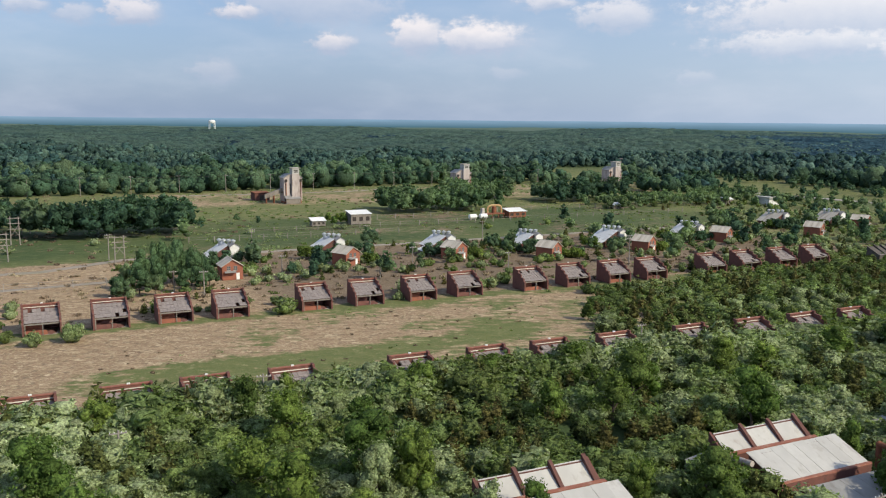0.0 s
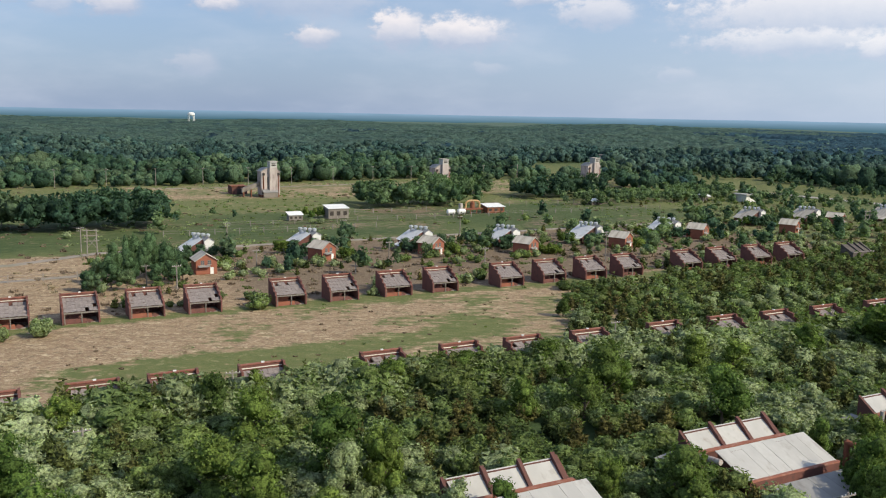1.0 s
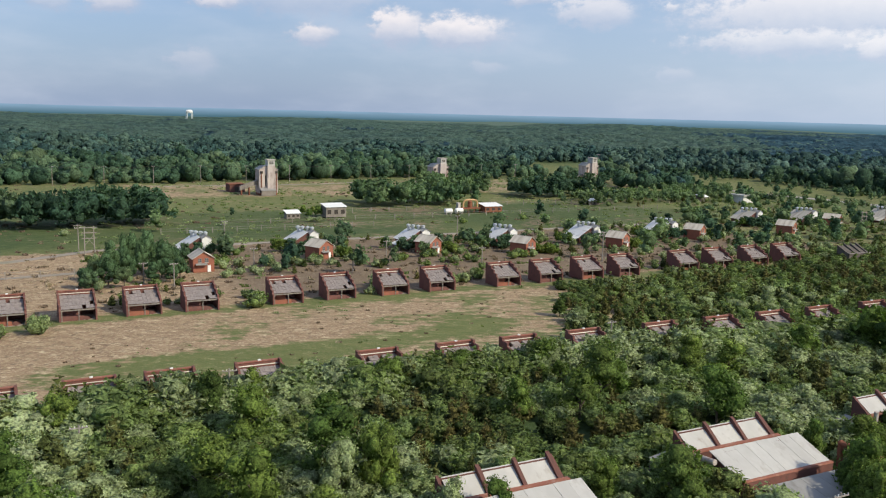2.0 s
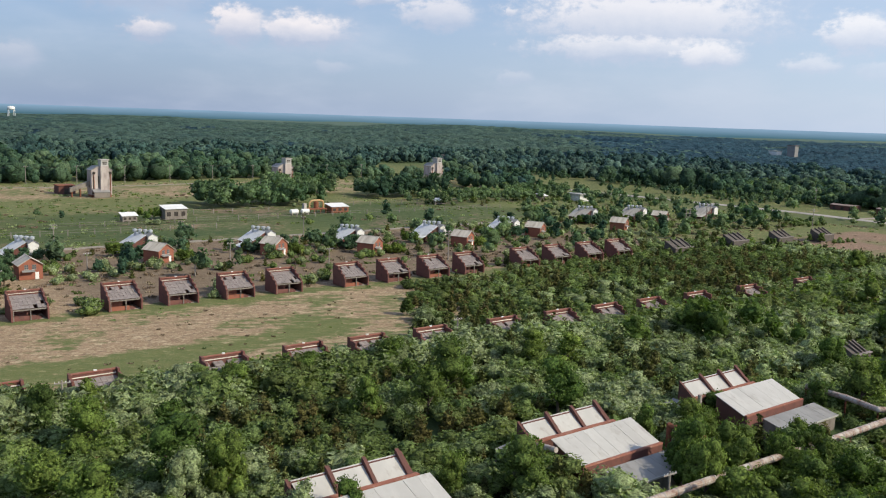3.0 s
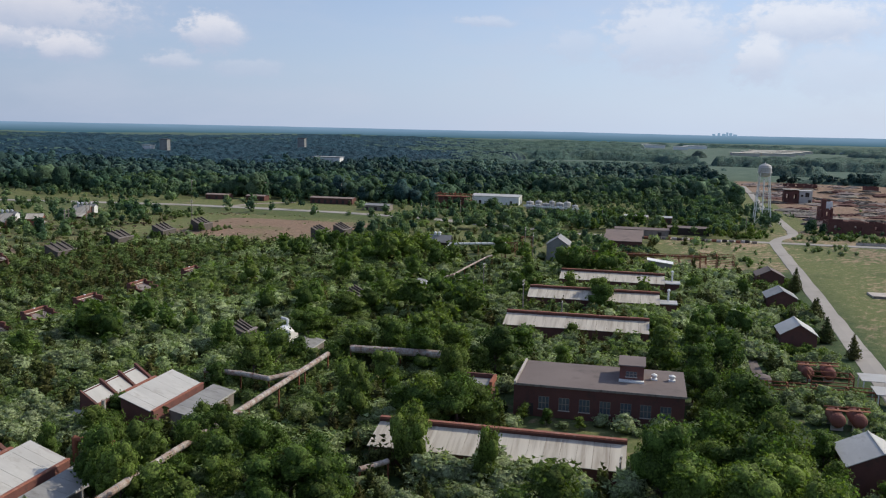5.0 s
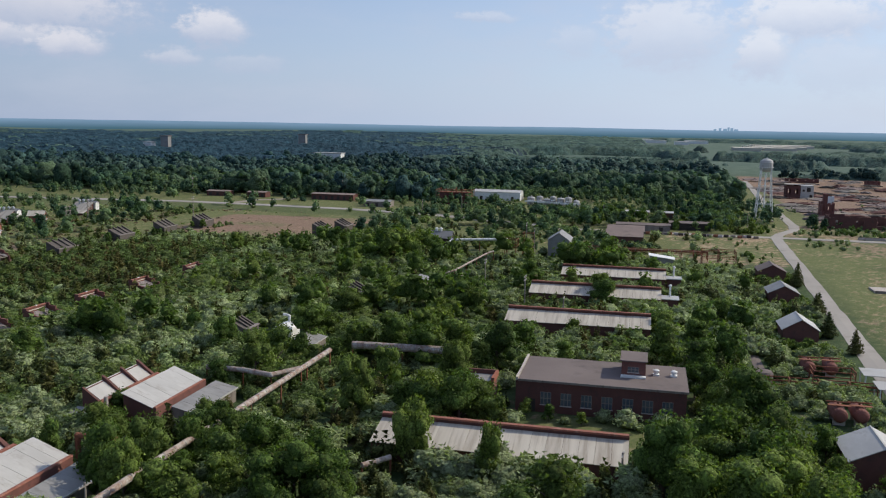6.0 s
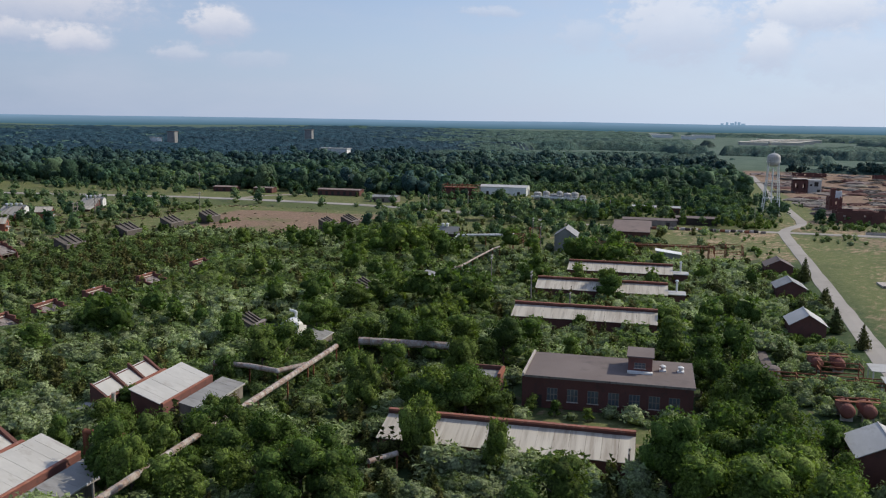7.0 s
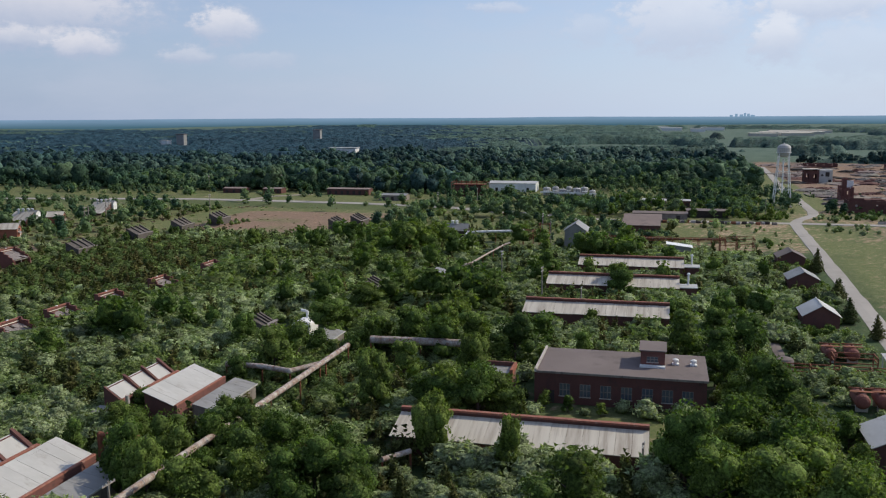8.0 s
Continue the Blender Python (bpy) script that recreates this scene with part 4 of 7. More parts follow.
# ---------------------------------------------------------------- silo towers
def silo_tower(u, v, label, gallery=True):
    t = thing("silo_tower", u, v, label, "tower", "concrete silo towers")
    part("body", prism(bmesh.new(), [(-5.5, 1.2), (-5.5, 15.0), (-2.8, 16.6), (2.8, 16.6), (5.5, 15.0), (5.5, 1.2)], "y", 0, 8.5), "silo", t)
    part("base", boxed(-5.2, 5.2, 0.4, 8.1, -0.2, 1.2), "rust", t)
    part("stair_shaft", boxed(-1.0, 3.4, -1.6, 0.0, 0.5, 17.2), "silo", t, "pale projecting concrete shaft")
    part("head_house", boxed(-0.6, 3.4, -1.2, 4.6, 16.9, 20.4), "metal_white", t, "white cabin on the roof")
    part("head_roof", boxed(-0.9, 3.9, -1.5, 4.9, 20.4, 20.7), "concrete", t)
    part("eaves", slab(bmesh.new(), (-6.0, -0.4, 14.8), (-6.0, 8.9, 14.8), (-2.8, 8.9, 16.8), (-2.8, -0.4, 16.8), 0.25), "metal_grey", t)
    part("eaves", slab(bmesh.new(), (6.0, -0.4, 14.8), (6.0, 8.9, 14.8), (2.8, 8.9, 16.8), (2.8, -0.4, 16.8), 0.25), "metal_grey", t)
    part("roof_deck", boxed(-2.8, 2.8, -0.2, 8.7, 16.6, 16.9), "metal_grey", t)
    for x in (-4.2, 4.6):
        part("downpipe", tubed((x, -0.25, 1.0), (x, -0.25, 14.0), 0.22), "rust", t)
        part("hopper", boxed(x - 0.6, x + 0.6, -0.7, 0.0, 12.6, 14.0), "dark", t)
    for x in (-4.6, -2.3, 4.3):
        part("opening", boxed(x - 0.5, x + 0.5, -0.05, 0.05, 1.6, 2.8), "dark", t)
    for k in range(4):
        x = -4.4 + 2.7 * k + (0.9 if k > 1 else 0)
        part("slit", boxed(x - 0.28, x + 0.28, -0.06, 0.04, 4.2 + k % 2, 11.5), "dark", t, "tall dark slit window")
    for z in (18.0, 19.0):
        part("head_window", boxed(0.2, 2.6, -1.26, -1.18, z, z + 0.6), "dark", t)
    part("lean_roof", slab(bmesh.new(), (-5.4, -4.0, 3.0), (3.5, -4.0, 3.0), (3.5, 0.1, 4.6), (-5.4, 0.1, 4.6), 0.2), "metal_grey", t, "low lean-to roof at the foot")
    part("lean_wall", boxed(-5.2, 3.3, -3.7, -3.4, 0, 2.9), "timber", t)
    if gallery:
        part("gallery", prism(bmesh.new(), [(-5.5, 6.4), (-5.5, 8.8), (-16.0, 5.0), (-16.0, 2.6)], "y", 3.0, 5.6), "timber", t, "sloping grey conveyor gallery")
        for x, z in ((-10.5, 5.7), (-15.0, 4.0)):
            part("trestle", boxed(x - 0.25, x + 0.25, 3.2, 5.4, 0, z), "rust", t)
    return t


SILO = "weathered pale concrete silo tower with a white head house"
silo_tower(144.8, 495.0, SILO), silo_tower(262.5, 505.0, SILO), silo_tower(383.4, 503.5, SILO)
t = thing("brick_store", 136.5, 517.0, "red brick store beside a silo tower", "building")
part("body", boxed(-9, 0, 0, 10, 0, 4.6), "brick_dark", t)
part("roof", boxed(-9.4, 0.4, -0.4, 10.4, 4.6, 4.9), "rust", t)
part("door", boxed(-6, -3, -0.06, 0.05, 0, 3.2), "dark", t)


# ---------------------------------------------------------------- sheds and plant in the meadow
def field_shed(u, v, w, d, h, label, wall="timber"):
    t = thing("field_shed", u, v, label, "shed", "sheds in the meadow")
    part("body", boxed(0, w, 0, d, 0.3, h), wall, t)
    part("roof", slab(bmesh.new(), (-0.4, -0.5, h + 0.1), (w + 0.4, -0.5, h + 0.1), (w + 0.4, d + 0.5, h + 1.3), (-0.4, d + 0.5, h + 1.3), 0.15), "white_paint", t, "white sheet-metal roof")
    part("back_fill", prism(bmesh.new(), [(0, h), (d, h), (d, h + 1.1)], "x", 0, w), wall, t)
    for x in (0.2, w * 0.5, w - 0.4):
        part("footing", boxed(x, x + 0.3, 0.1, 0.4, 0, 0.3), "concrete", t)
    for k in range(3):
        part("opening", boxed(w * (k + 0.2) / 3, w * (k + 0.75) / 3, -0.05, 0.03, h * 0.35, h * 0.75), "dark", t)
    return t


field_shed(121.0, 383.5, 6.4, 4.0, 2.6, "low grey shed with white roof beside small trees")
field_shed(139.8, 383.0, 10.0, 7.0, 5.0, "tall grey timber shed with white metal roof")
field_shed(224.5, 381.0, 10.0, 6.5, 3.2, "rusty sided shed with bright white roof", "rust")
field_shed(64.0, 424.0, 5.0, 4.0, 2.0, "small white-roofed hut beside dark trees")
field_shed(303.0, 398.0, 7.0, 4.0, 2.2, "low white-roofed shed in the meadow")
field_shed(384.0, 395.0, 6.0, 4.0, 3.0, "small white-roofed shed among trees")


def ochre_plant(u, v):
    t = thing("process_plant", u, v, "abandoned ochre pipe loop over rusty machinery", "machinery")
    part("deck", boxed(0, 11, 0, 5, 2.0, 2.5), "rust", t)
    for x in (0.3, 3.8, 7.3, 10.5):
        for y in (0.3, 4.6):
            part("leg", boxed(x - 0.15, x + 0.15, y - 0.15, y + 0.15, 0, 2.0), "rust", t)
    bm = bmesh.new()
    pts = [(2.2, 2.5, 2.5), (2.2, 2.5, 5.0), (3.0, 2.5, 6.0), (4.4, 2.5, 6.4), (8.2, 2.5, 6.4), (9.6, 2.5, 6.0), (10.2, 2.5, 5.0), (10.2, 2.5, 2.5)]
    for a, b in zip(pts, pts[1:]):
        tube(bm, a, b, 0.45)
    part("pipe_loop", bm, "yellow", t, "faded ochre pipe loop")
    part("tank", lathe(bmesh.new(), [(1.2, 2.5), (1.2, 5.5), (0.3, 6.2)], 12, (6.0, 2.4, 0)), "rust", t)
    part("cabin", boxed(-1.6, -0.2, 1, 3, 0, 5.2), "concrete", t)
    return t


ochre_plant(212.0, 383.0)
for u, lab in ((201.0, "white horizontal storage tank on saddles"), (207.0, "white storage tank beside rusty machinery")):
    t = thing("storage_tank", u, 381.0, lab, "tank", "white storage tanks")
    bm = bmesh.new()
    for a, b, r, s in ((0, 0.5, 0.5, 1.2), (0.5, 4.2, 1.2, 1.2), (4.2, 4.7, 1.2, 0.5)):
        tube(bm, (a, 0, 1.7), (b, 0, 1.7), r, s, 14)
    part("shell", bm, "white_paint", t)
    for x in (1.0, 3.6):
        part("saddle", boxed(x - 0.2, x + 0.2, -0.9, 0.9, 0, 0.9), "concrete", t)


# ---------------------------------------------------------------- pipe lines
def pipe_line(points, r, label, legs=True, material="pipe", group="pipe lines"):
    """An insulated pipe on trestles, along (u, v, z) points."""
    t = thing("pipe_line", points[0][0], points[0][1], label, "pipe", group)
    o = Vector((points[0][0], points[0][1], 0))
    loc = [Vector(p) - o for p in points]
    for a, b in zip(loc, loc[1:]):
        part("pipe", tubed(a, b, r, n=12), material, t)
        n = max(1, int((b - a).length / 2.4))
        for k in range(1, n):
            p = a.lerp(b, k / n)
            d = (b - a).normalized() * 0.07
            part("band", tubed(p - d, p + d, r * 1.06, n=12), "metal_grey", t)
        if legs and abs((b - a).z) < 1.5:
            m = max(1, int((b - a).length / 9))
            for k in range(m + 1):
                p = a.lerp(b, k / m)
                part("trestle", boxed(p.x - 0.12, p.x + 0.12, p.y - 0.12, p.y + 0.12, -0.1, p.z - r * 0.8), "rust", t)
    for p in loc[1:-1]:
        part("elbow", lathe(bmesh.new(), [(r * 0.5, -r), (r * 1.05, -r * 0.5), (r * 1.12, 0), (r * 1.05, r * 0.5), (r * 0.5, r)], 12, p), material, t)
    return t


pipe_line([(62, 63.8, 4.2), (100, 63.2, 4.2), (131, 62.0, 4.2), (165.5, 60.8, 4.4)], 0.52, "long pale lagged pipe on trestles above shrubs")
pipe_line([(148.5, 79.5, 4.0), (148.5, 72.0, 4.0), (146.8, 65.5, 4.0), (152.0, 61.6, 4.2)], 0.5, "pale branch pipe joining the main line")
pipe_line([(170.3, 57.5, 4.6), (171.5, 36.0, 4.6)], 0.8, "thick pale brown pipe on trestles in the trees")
pipe_line([(84.0, 82.5, 3.0), (84.0, 82.5, 5.4), (84.0, 79.0, 5.8)], 0.4, "bent steel vent pipe beside a brick house", False)
pipe_line([(106.5, 77.5, 1.0), (106.5, 77.5, 5.4), (107.0, 71.5, 5.2)], 0.42, "rusty pipe elbow beside a lean-to", False, "rust")
pipe_line([(122.2, 83.5, 3.0), (122.2, 83.5, 5.8)], 0.35, "short steel vent pipe", False)
pipe_line([(333, 75.5, 2.4), (337, 73.0, 5.2), (346, 52.5, 5.2), (335, 50.5, 4.2)], 0.5, "white pipe bridge bending over the trees", material="white_paint")
pipe_line([(318, 53.0, 4.2), (315, 55.2, 3.6), (290, 57.6, 3.4), (276.5, 58.8, 3.2), (274, 61.5, 2.8)], 0.32, "pale pipe run ending above shrubs")
pipe_line([(245, 52.5, 2.5), (245, 52.5, 6.0), (245.2, 50.5, 7.2), (245.4, 48.0, 6.4)], 0.4, "white gooseneck vent pipe", False)
pipe_line([(346, 14, 3.4), (348, -26, 3.4)], 0.35, "rusty pipe along a rack", True, "rust")
pipe_line([(112, 36.0, 3.2), (116, 33.0, 3.2)], 0.4, "short pale pipe end in the trees")


def curved_shed(u, v):
    t = thing("arched_tank_house", u, v, "white rounded metal roof among trees", "shed")
    bm = bmesh.new()
    n = 10
    prism(bm, [(2.3 * math.cos(math.pi * k / n), 2.5 + 0.9 * math.sin(math.pi * k / n)) for k in range(n + 1)] + [(-2.3, 0), (2.3, 0)], "x", 0, 5.2)
    part("shell", bm, "white_paint", t)
    part("vent_pipe", tubed((4.4, 0, 3.0), (4.4, 0, 5.0), 0.35), "white_paint", t)
    part("vent_elbow", tubed((4.4, 0, 4.9), (4.4, 1.6, 5.2), 0.35), "white_paint", t)


curved_shed(186.5, 80.5)
bay_house(185.0, 89.0, "collapsed dark board shed with brick rib ends", True, 6.0)
lean_to(174.0, 68.0, "grey metal lean-to roof among trees", 9.0)
lean_to(257.0, 63.0, "grey metal shed roof among shrubs", 8.0)
bay_house(236.0, 78.0, "small ruined shed with brick ribs", True, 8.0)


# ---------------------------------------------------------------- water tower
def water_tower():
    t = thing("water_tower", 516.0, -66.5, "white steel water tower on tall braced legs", "water tower")
    for k in range(4):
        a = math.pi / 4 + k * math.pi / 2
        c, s = math.cos(a), math.sin(a)
        part("leg", tubed((6.4 * c, 6.4 * s, 0), (3.5 * c, 3.5 * s, 29.5), 0.26, 0.22), "white_paint", t)
        part("footing", boxed(6.4 * c - 0.8, 6.4 * c + 0.8, 6.4 * s - 0.8, 6.4 * s + 0.8, -0.1, 0.4), "concrete", t)
    part("riser", tubed((0, 0, 0), (0, 0, 26.5), 0.38), "white_paint", t)
    for z in (9.5, 19.5):
        r = 6.4 - 2.8 * z / 29.5
        bm = bmesh.new()
        for k in range(4):
            a, b = math.pi / 4 + k * math.pi / 2, math.pi / 4 + (k + 1) * math.pi / 2
            tube(bm, (r * math.cos(a), r * math.sin(a), z), (r * math.cos(b), r * math.sin(b), z), 0.13, n=6)
        part("ring_strut", bm, "white_paint", t)
    for z0, z1 in ((0.5, 9.5), (9.5, 19.5), (19.5, 28.0)):
        r0, r1 = 6.4 - 2.8 * z0 / 29.5, 6.4 - 2.8 * z1 / 29.5
        bm = bmesh.new()
        for k in range(4):
            a, b = math.pi / 4 + k * math.pi / 2, math.pi / 4 + (k + 1) * math.pi / 2
            tube(bm, (r0 * math.cos(a), r0 * math.sin(a), z0), (r1 * math.cos(b), r1 * math.sin(b), z1), 0.05, n=4)
            tube(bm, (r0 * math.cos(b), r0 * math.sin(b), z0), (r1 * math.cos(a), r1 * math.sin(a), z1), 0.05, n=4)
        part("tie_rods", bm, "white_paint", t)
    part("tank", lathe(bmesh.new(), [(0.6, 27.3), (2.2, 27.6), (3.2, 28.5), (3.6, 29.8), (3.6, 32.6), (3.1, 33.7), (1.8, 34.5), (0.3, 34.9)], 24), "metal_white", t, "white riveted steel tank")
    part("walkway", lathe(bmesh.new(), [(3.6, 29.9), (4.05, 29.9), (4.05, 30.05), (3.6, 30.05)], 24), "white_paint", t)
    part("finial", tubed((0, 0, 34.9), (0, 0, 35.8), 0.12), "white_paint", t)


water_tower()
t = thing("far_water_tower", 510.0, 2549.5, "distant white water tower above the woods", "water tower", z=-2.0)
part("tank", lathe(bmesh.new(), [(1.0, 31.5), (8.0, 32.0), (9.8, 34.0), (9.8, 38.5), (6.5, 41.0), (0.5, 42.0)], 16), "white_paint", t)
for x, y in ((-7, -7), (7, -7), (7, 7), (-7, 7)):
    part("leg", tubed((x * 1.25, y * 1.25, -6), (x, y, 32.5), 0.9, 0.8), "white_paint", t)


# ---------------------------------------------------------------- demolition yard
def ruin(u, v, w, d, h, label, material="brick_dark", windows=4, roofless=True, seed=3):
    """A broken brick shell with window openings and ragged tops."""
    t = thing("ruined_building", u, v, label, "ruin", "ruined brick buildings")
    rnd = random.Random(seed)

    def wall(length, place):
        n = windows
        for k in range(n):
            bm = bmesh.new()
            a, b = length * k / n, length * (k + 1) / n
            hh = h * rnd.uniform(0.82, 1.0)
            m = (b - a) * 0.3
            for x0, x1, z0, z1 in ((a, a + m, 0, hh), (b - m, b, 0, hh * rnd.uniform(.9, 1)), (a + m, b - m, 0, h * 0.3), (a + m, b - m, h * 0.68, hh)):
                place(bm, x0, x1, z0, z1)
            part("wall_bay", roughen(bm, 0.1, seed + k), material, t)
    wall(w, lambda bm, a, b, c, e: box(bm, a, b, 0, 0.5, c, e))
    wall(w, lambda bm, a, b, c, e: box(bm, a, b, d - 0.5, d, c, e))
    wall(d, lambda bm, a, b, c, e: box(bm, 0, 0.5, a, b, c, e))
    wall(d, lambda bm, a, b, c, e: box(bm, w - 0.5, w, a, b, c, e))
    part("floor", boxed(0.5, w - 0.5, 0.5, d - 0.5, 0, 0.3), "dark", t)
    if not roofless:
        part("roof", boxed(-0.2, w + 0.2, -0.2, d + 0.2, h, h + 0.3), "concrete", t)
    return t


ruin(488.0, -166.0, 14.0, 70.0, 6.6, "long roofless dark brick factory shell", "brick_dark", 7, True, 4)
ruin(558.0, -112.0, 12.0, 7.0, 8.5, "broken red brick building", "brick", 3, True, 5)
t = thing("chimney_stub", 566.0, -108.0, "broken red brick chimney stub", "chimney")
part("shaft", roughen(boxed(-1.3, 1.3, -1.3, 1.3, 0, 13.0), 0.2, 4), "brick", t)
part("plaster_patch", roughen(boxed(-1.6, -1.35, -4.5, -1.2, 5.5, 11.5), 0.2, 4), "white_paint", t)
ruin(697.5, -115.0, 9.0, 10.5, 10.0, "red brick half of a ruined building", "brick_dark", 2, False, 6)
t = thing("ruined_building", 698.0, -124.5, "white plastered block with a large dark opening", "ruin", "ruined brick buildings")
part("shell", boxed(0, 10, 0, 9.2, 0, 9.5), "metal_white", t)
part("opening", boxed(-0.08, 0.05, 2.2, 5.0, 4.8, 8.2), "dark", t)
part("opening", boxed(-0.08, 0.05, 0.8, 2.8, 0.3, 2.6), "dark", t)
part("opening", boxed(-0.08, 0.05, 6.4, 8.0, 5.0, 6.5), "dark", t)
ruin(888.0, -216.0, 10.0, 12.0, 4.6, "low brick ruin at the yard's edge", "brick", 3, True, 8)
ruin(905.0, -165.0, 10.0, 30.0, 4.0, "low dark brick ruin at the yard's edge", "brick_dark", 4, True, 9)


def rubble_mound(u, v, r, h, label, material, seed):
    t = thing("rubble_mound", u, v, label, "rubble", "rubble mounds")
    bm = bmesh.new()
    rnd = random.Random(seed)
    lathe(bm, [(r, -0.2), (r * 0.85, h * 0.4), (r * 0.5, h * 0.8), (r * 0.15, h)], 11)
    for v_ in bm.verts:
        v_.co.x *= 1 + rnd.uniform(-.3, .3)
        v_.co.y *= 1.6 + rnd.uniform(-.4, .4)
        v_.co.z *= 1 + rnd.uniform(-.3, .3)
    for _ in range(26):
        a, d, s = rnd.uniform(0, 6.28), r * rnd.uniform(0.1, 1.1), rnd.uniform(0.15, 0.6)
        x, y, z = d * math.cos(a), 1.6 * d * math.sin(a), max(0, h * (1 - d / r)) * 0.9
        box(bm, x - s, x + s, y - s * 1.5, y + s * 1.5, z - 0.2, z + s)
    part("mound", bm, material, t)


rnd = random.Random(21)
for k in range(170):
    u, v = rnd.uniform(520, 960), 0
    v = -97 - rnd.random() ** 1.2 * (40 + (u - 500) * 0.42)
    rubble_mound(u, v, rnd.uniform(2.5, 8.0), rnd.uniform(0.6, 2.0), "heap of broken brick and timber", ("brick_dark", "felt", "timber", "dark", "track", "felt_pink", "brick_dark")[k % 7], k)
t = thing("foundation_slab", 297.0, -74.0, "pale concrete foundation slab in the grass", "slab")
part("slab", boxed(0, 8.5, -12, 0, -0.1, 0.45), "concrete", t)
part("kerb", boxed(-0.4, 0.0, -12, 0, -0.1, 0.7), "timber", t)


# ---------------------------------------------------------------- buildings in the middle distance
def plain_hall(name, u, v, w, d, h, label, wall, roof, rise=0.6, group="low halls", doors=3):
    """A low hall with a shallow gable, ridge along local y. Origin: near left corner."""
    t = thing(name, u, v, label, "building", group)
    g = [(0, 0), (0, h), (w / 2, h + rise), (w, h), (w, 0)]
    part("shell", prism(bmesh.new(), g, "y", 0, d), wall, t)
    for s, x in ((0, -0.4), (1, w + 0.4)):
        part("roof_slope", slab(bmesh.new(), (x, -0.4, h + 0.05), (x, d + 0.4, h + 0.05), (w / 2, d + 0.4, h + rise + 0.18), (w / 2, -0.4, h + rise + 0.18), 0.15), roof, t)
    for k in range(doors):
        y = d * (k + 0.5) / doors
        part("opening", boxed(-0.06, 0.05, y - 0.9, y + 0.9, 0.2, min(2.6, h * 0.7)), "dark", t)
    return t


plain_hall("warehouse", 584.0, 81.0, 16.0, 32.0, 5.6, "white metal warehouse behind trees", "white_paint", "metal_white", 1.0)
plain_hall("brick_hall", 541.0, 185.0, 9.0, 29.0, 3.7, "long low red brick shed by the country road", "brick_dark", "felt_pink", 0.5, doors=7)
plain_hall("brick_hall", 541.0, 247.0, 8.0, 13.0, 3.2, "low red brick shed by the country road", "brick_dark", "felt_pink", 0.5)
plain_hall("brick_hall", 541.0, 274.0, 8.0, 16.0, 3.0, "low red brick shed with flat faded roof", "brick_dark", "felt_pink", 0.5)
plain_hall("grey_hall", 508.0, 150.0, 9.0, 17.0, 3.2, "low grey metal shed beside the soil field", "timber", "metal_grey", 0.8)
plain_hall("brown_hall", 382.0, -1.0, 14.5, 15.5, 4.0, "brown-roofed hall behind dark bushes", "brick_dark", "felt_pink", 2.0)
plain_hall("brown_hall", 397.5, -1.5, 14.0, 16.0, 4.6, "brown-roofed rear hall beside its twin", "brick_dark", "felt_pink", 1.8)
plain_hall("brown_hall", 440.0, -14.0, 10.0, 26.0, 3.0, "long low flat-roofed hall behind shrubs", "timber", "felt", 0.5)
plain_hall("brown_hall", 452.0, -34.0, 10.0, 20.0, 3.4, "low dark-walled hall behind shrubs", "dark", "felt", 0.5)
plain_hall("white_hall", 500.0, -17.0, 7.0, 9.0, 3.6, "small white-roofed brick hut", "brick_dark", "metal_white", 0.6)
plain_hall("white_hall", 507.0, -4.0, 7.0, 13.0, 3.0, "small pale green-roofed hut", "timber", "metal_white", 0.6)
plain_hall("dark_house", 356.0, 78.0, 7.0, 10.0, 3.0, "dark gabled house with a small white roof vent", "dark", "metal_grey", 2.6)
t = thing("roof_vent", 359.5, 83.0, "pair of small white ventilators on a dark ridge", "vent", z=5.6)
part("vent", lathe(bmesh.new(), [(0.6, 0), (0.6, 1.0), (0.9, 1.1), (0.2, 1.6)], 10), "white_paint", t)
part("vent", lathe(bmesh.new(), [(0.6, 0), (0.6, 1.0), (0.9, 1.1), (0.2, 1.6)], 10, (0, 1.8, 0)), "white_paint", t)
gable_house(341.0, 31.0, 8.4, 12.0, 6.4, 9.2, "tall grey sheet-metal house with shallow gable", "metal_grey", "metal_grey", -90.0, "grey_house", False, "grey houses")
t = thing("outside_stair", 344.0, 25.5, "grey timber stair beside a metal house", "stair")
for k in range(10):
    part("step", boxed(0.42 * k, 0.42 * k + 0.4, -1.0, 0.2, 3.6 - 0.36 * k, 3.68 - 0.36 * k), "timber", t)
for y in (-1.05, 0.2):
    part("stringer", slab(bmesh.new(), (0, y, 3.7), (4.4, y, 0.05), (4.4, y + 0.08, 0.05), (0, y + 0.08, 3.7), 0.3), "timber", t)
field_shed(327.0, -12.5, 6.0, 8.5, 3.0, "low grey shed beside a rusty pipe rack", "metal_grey")

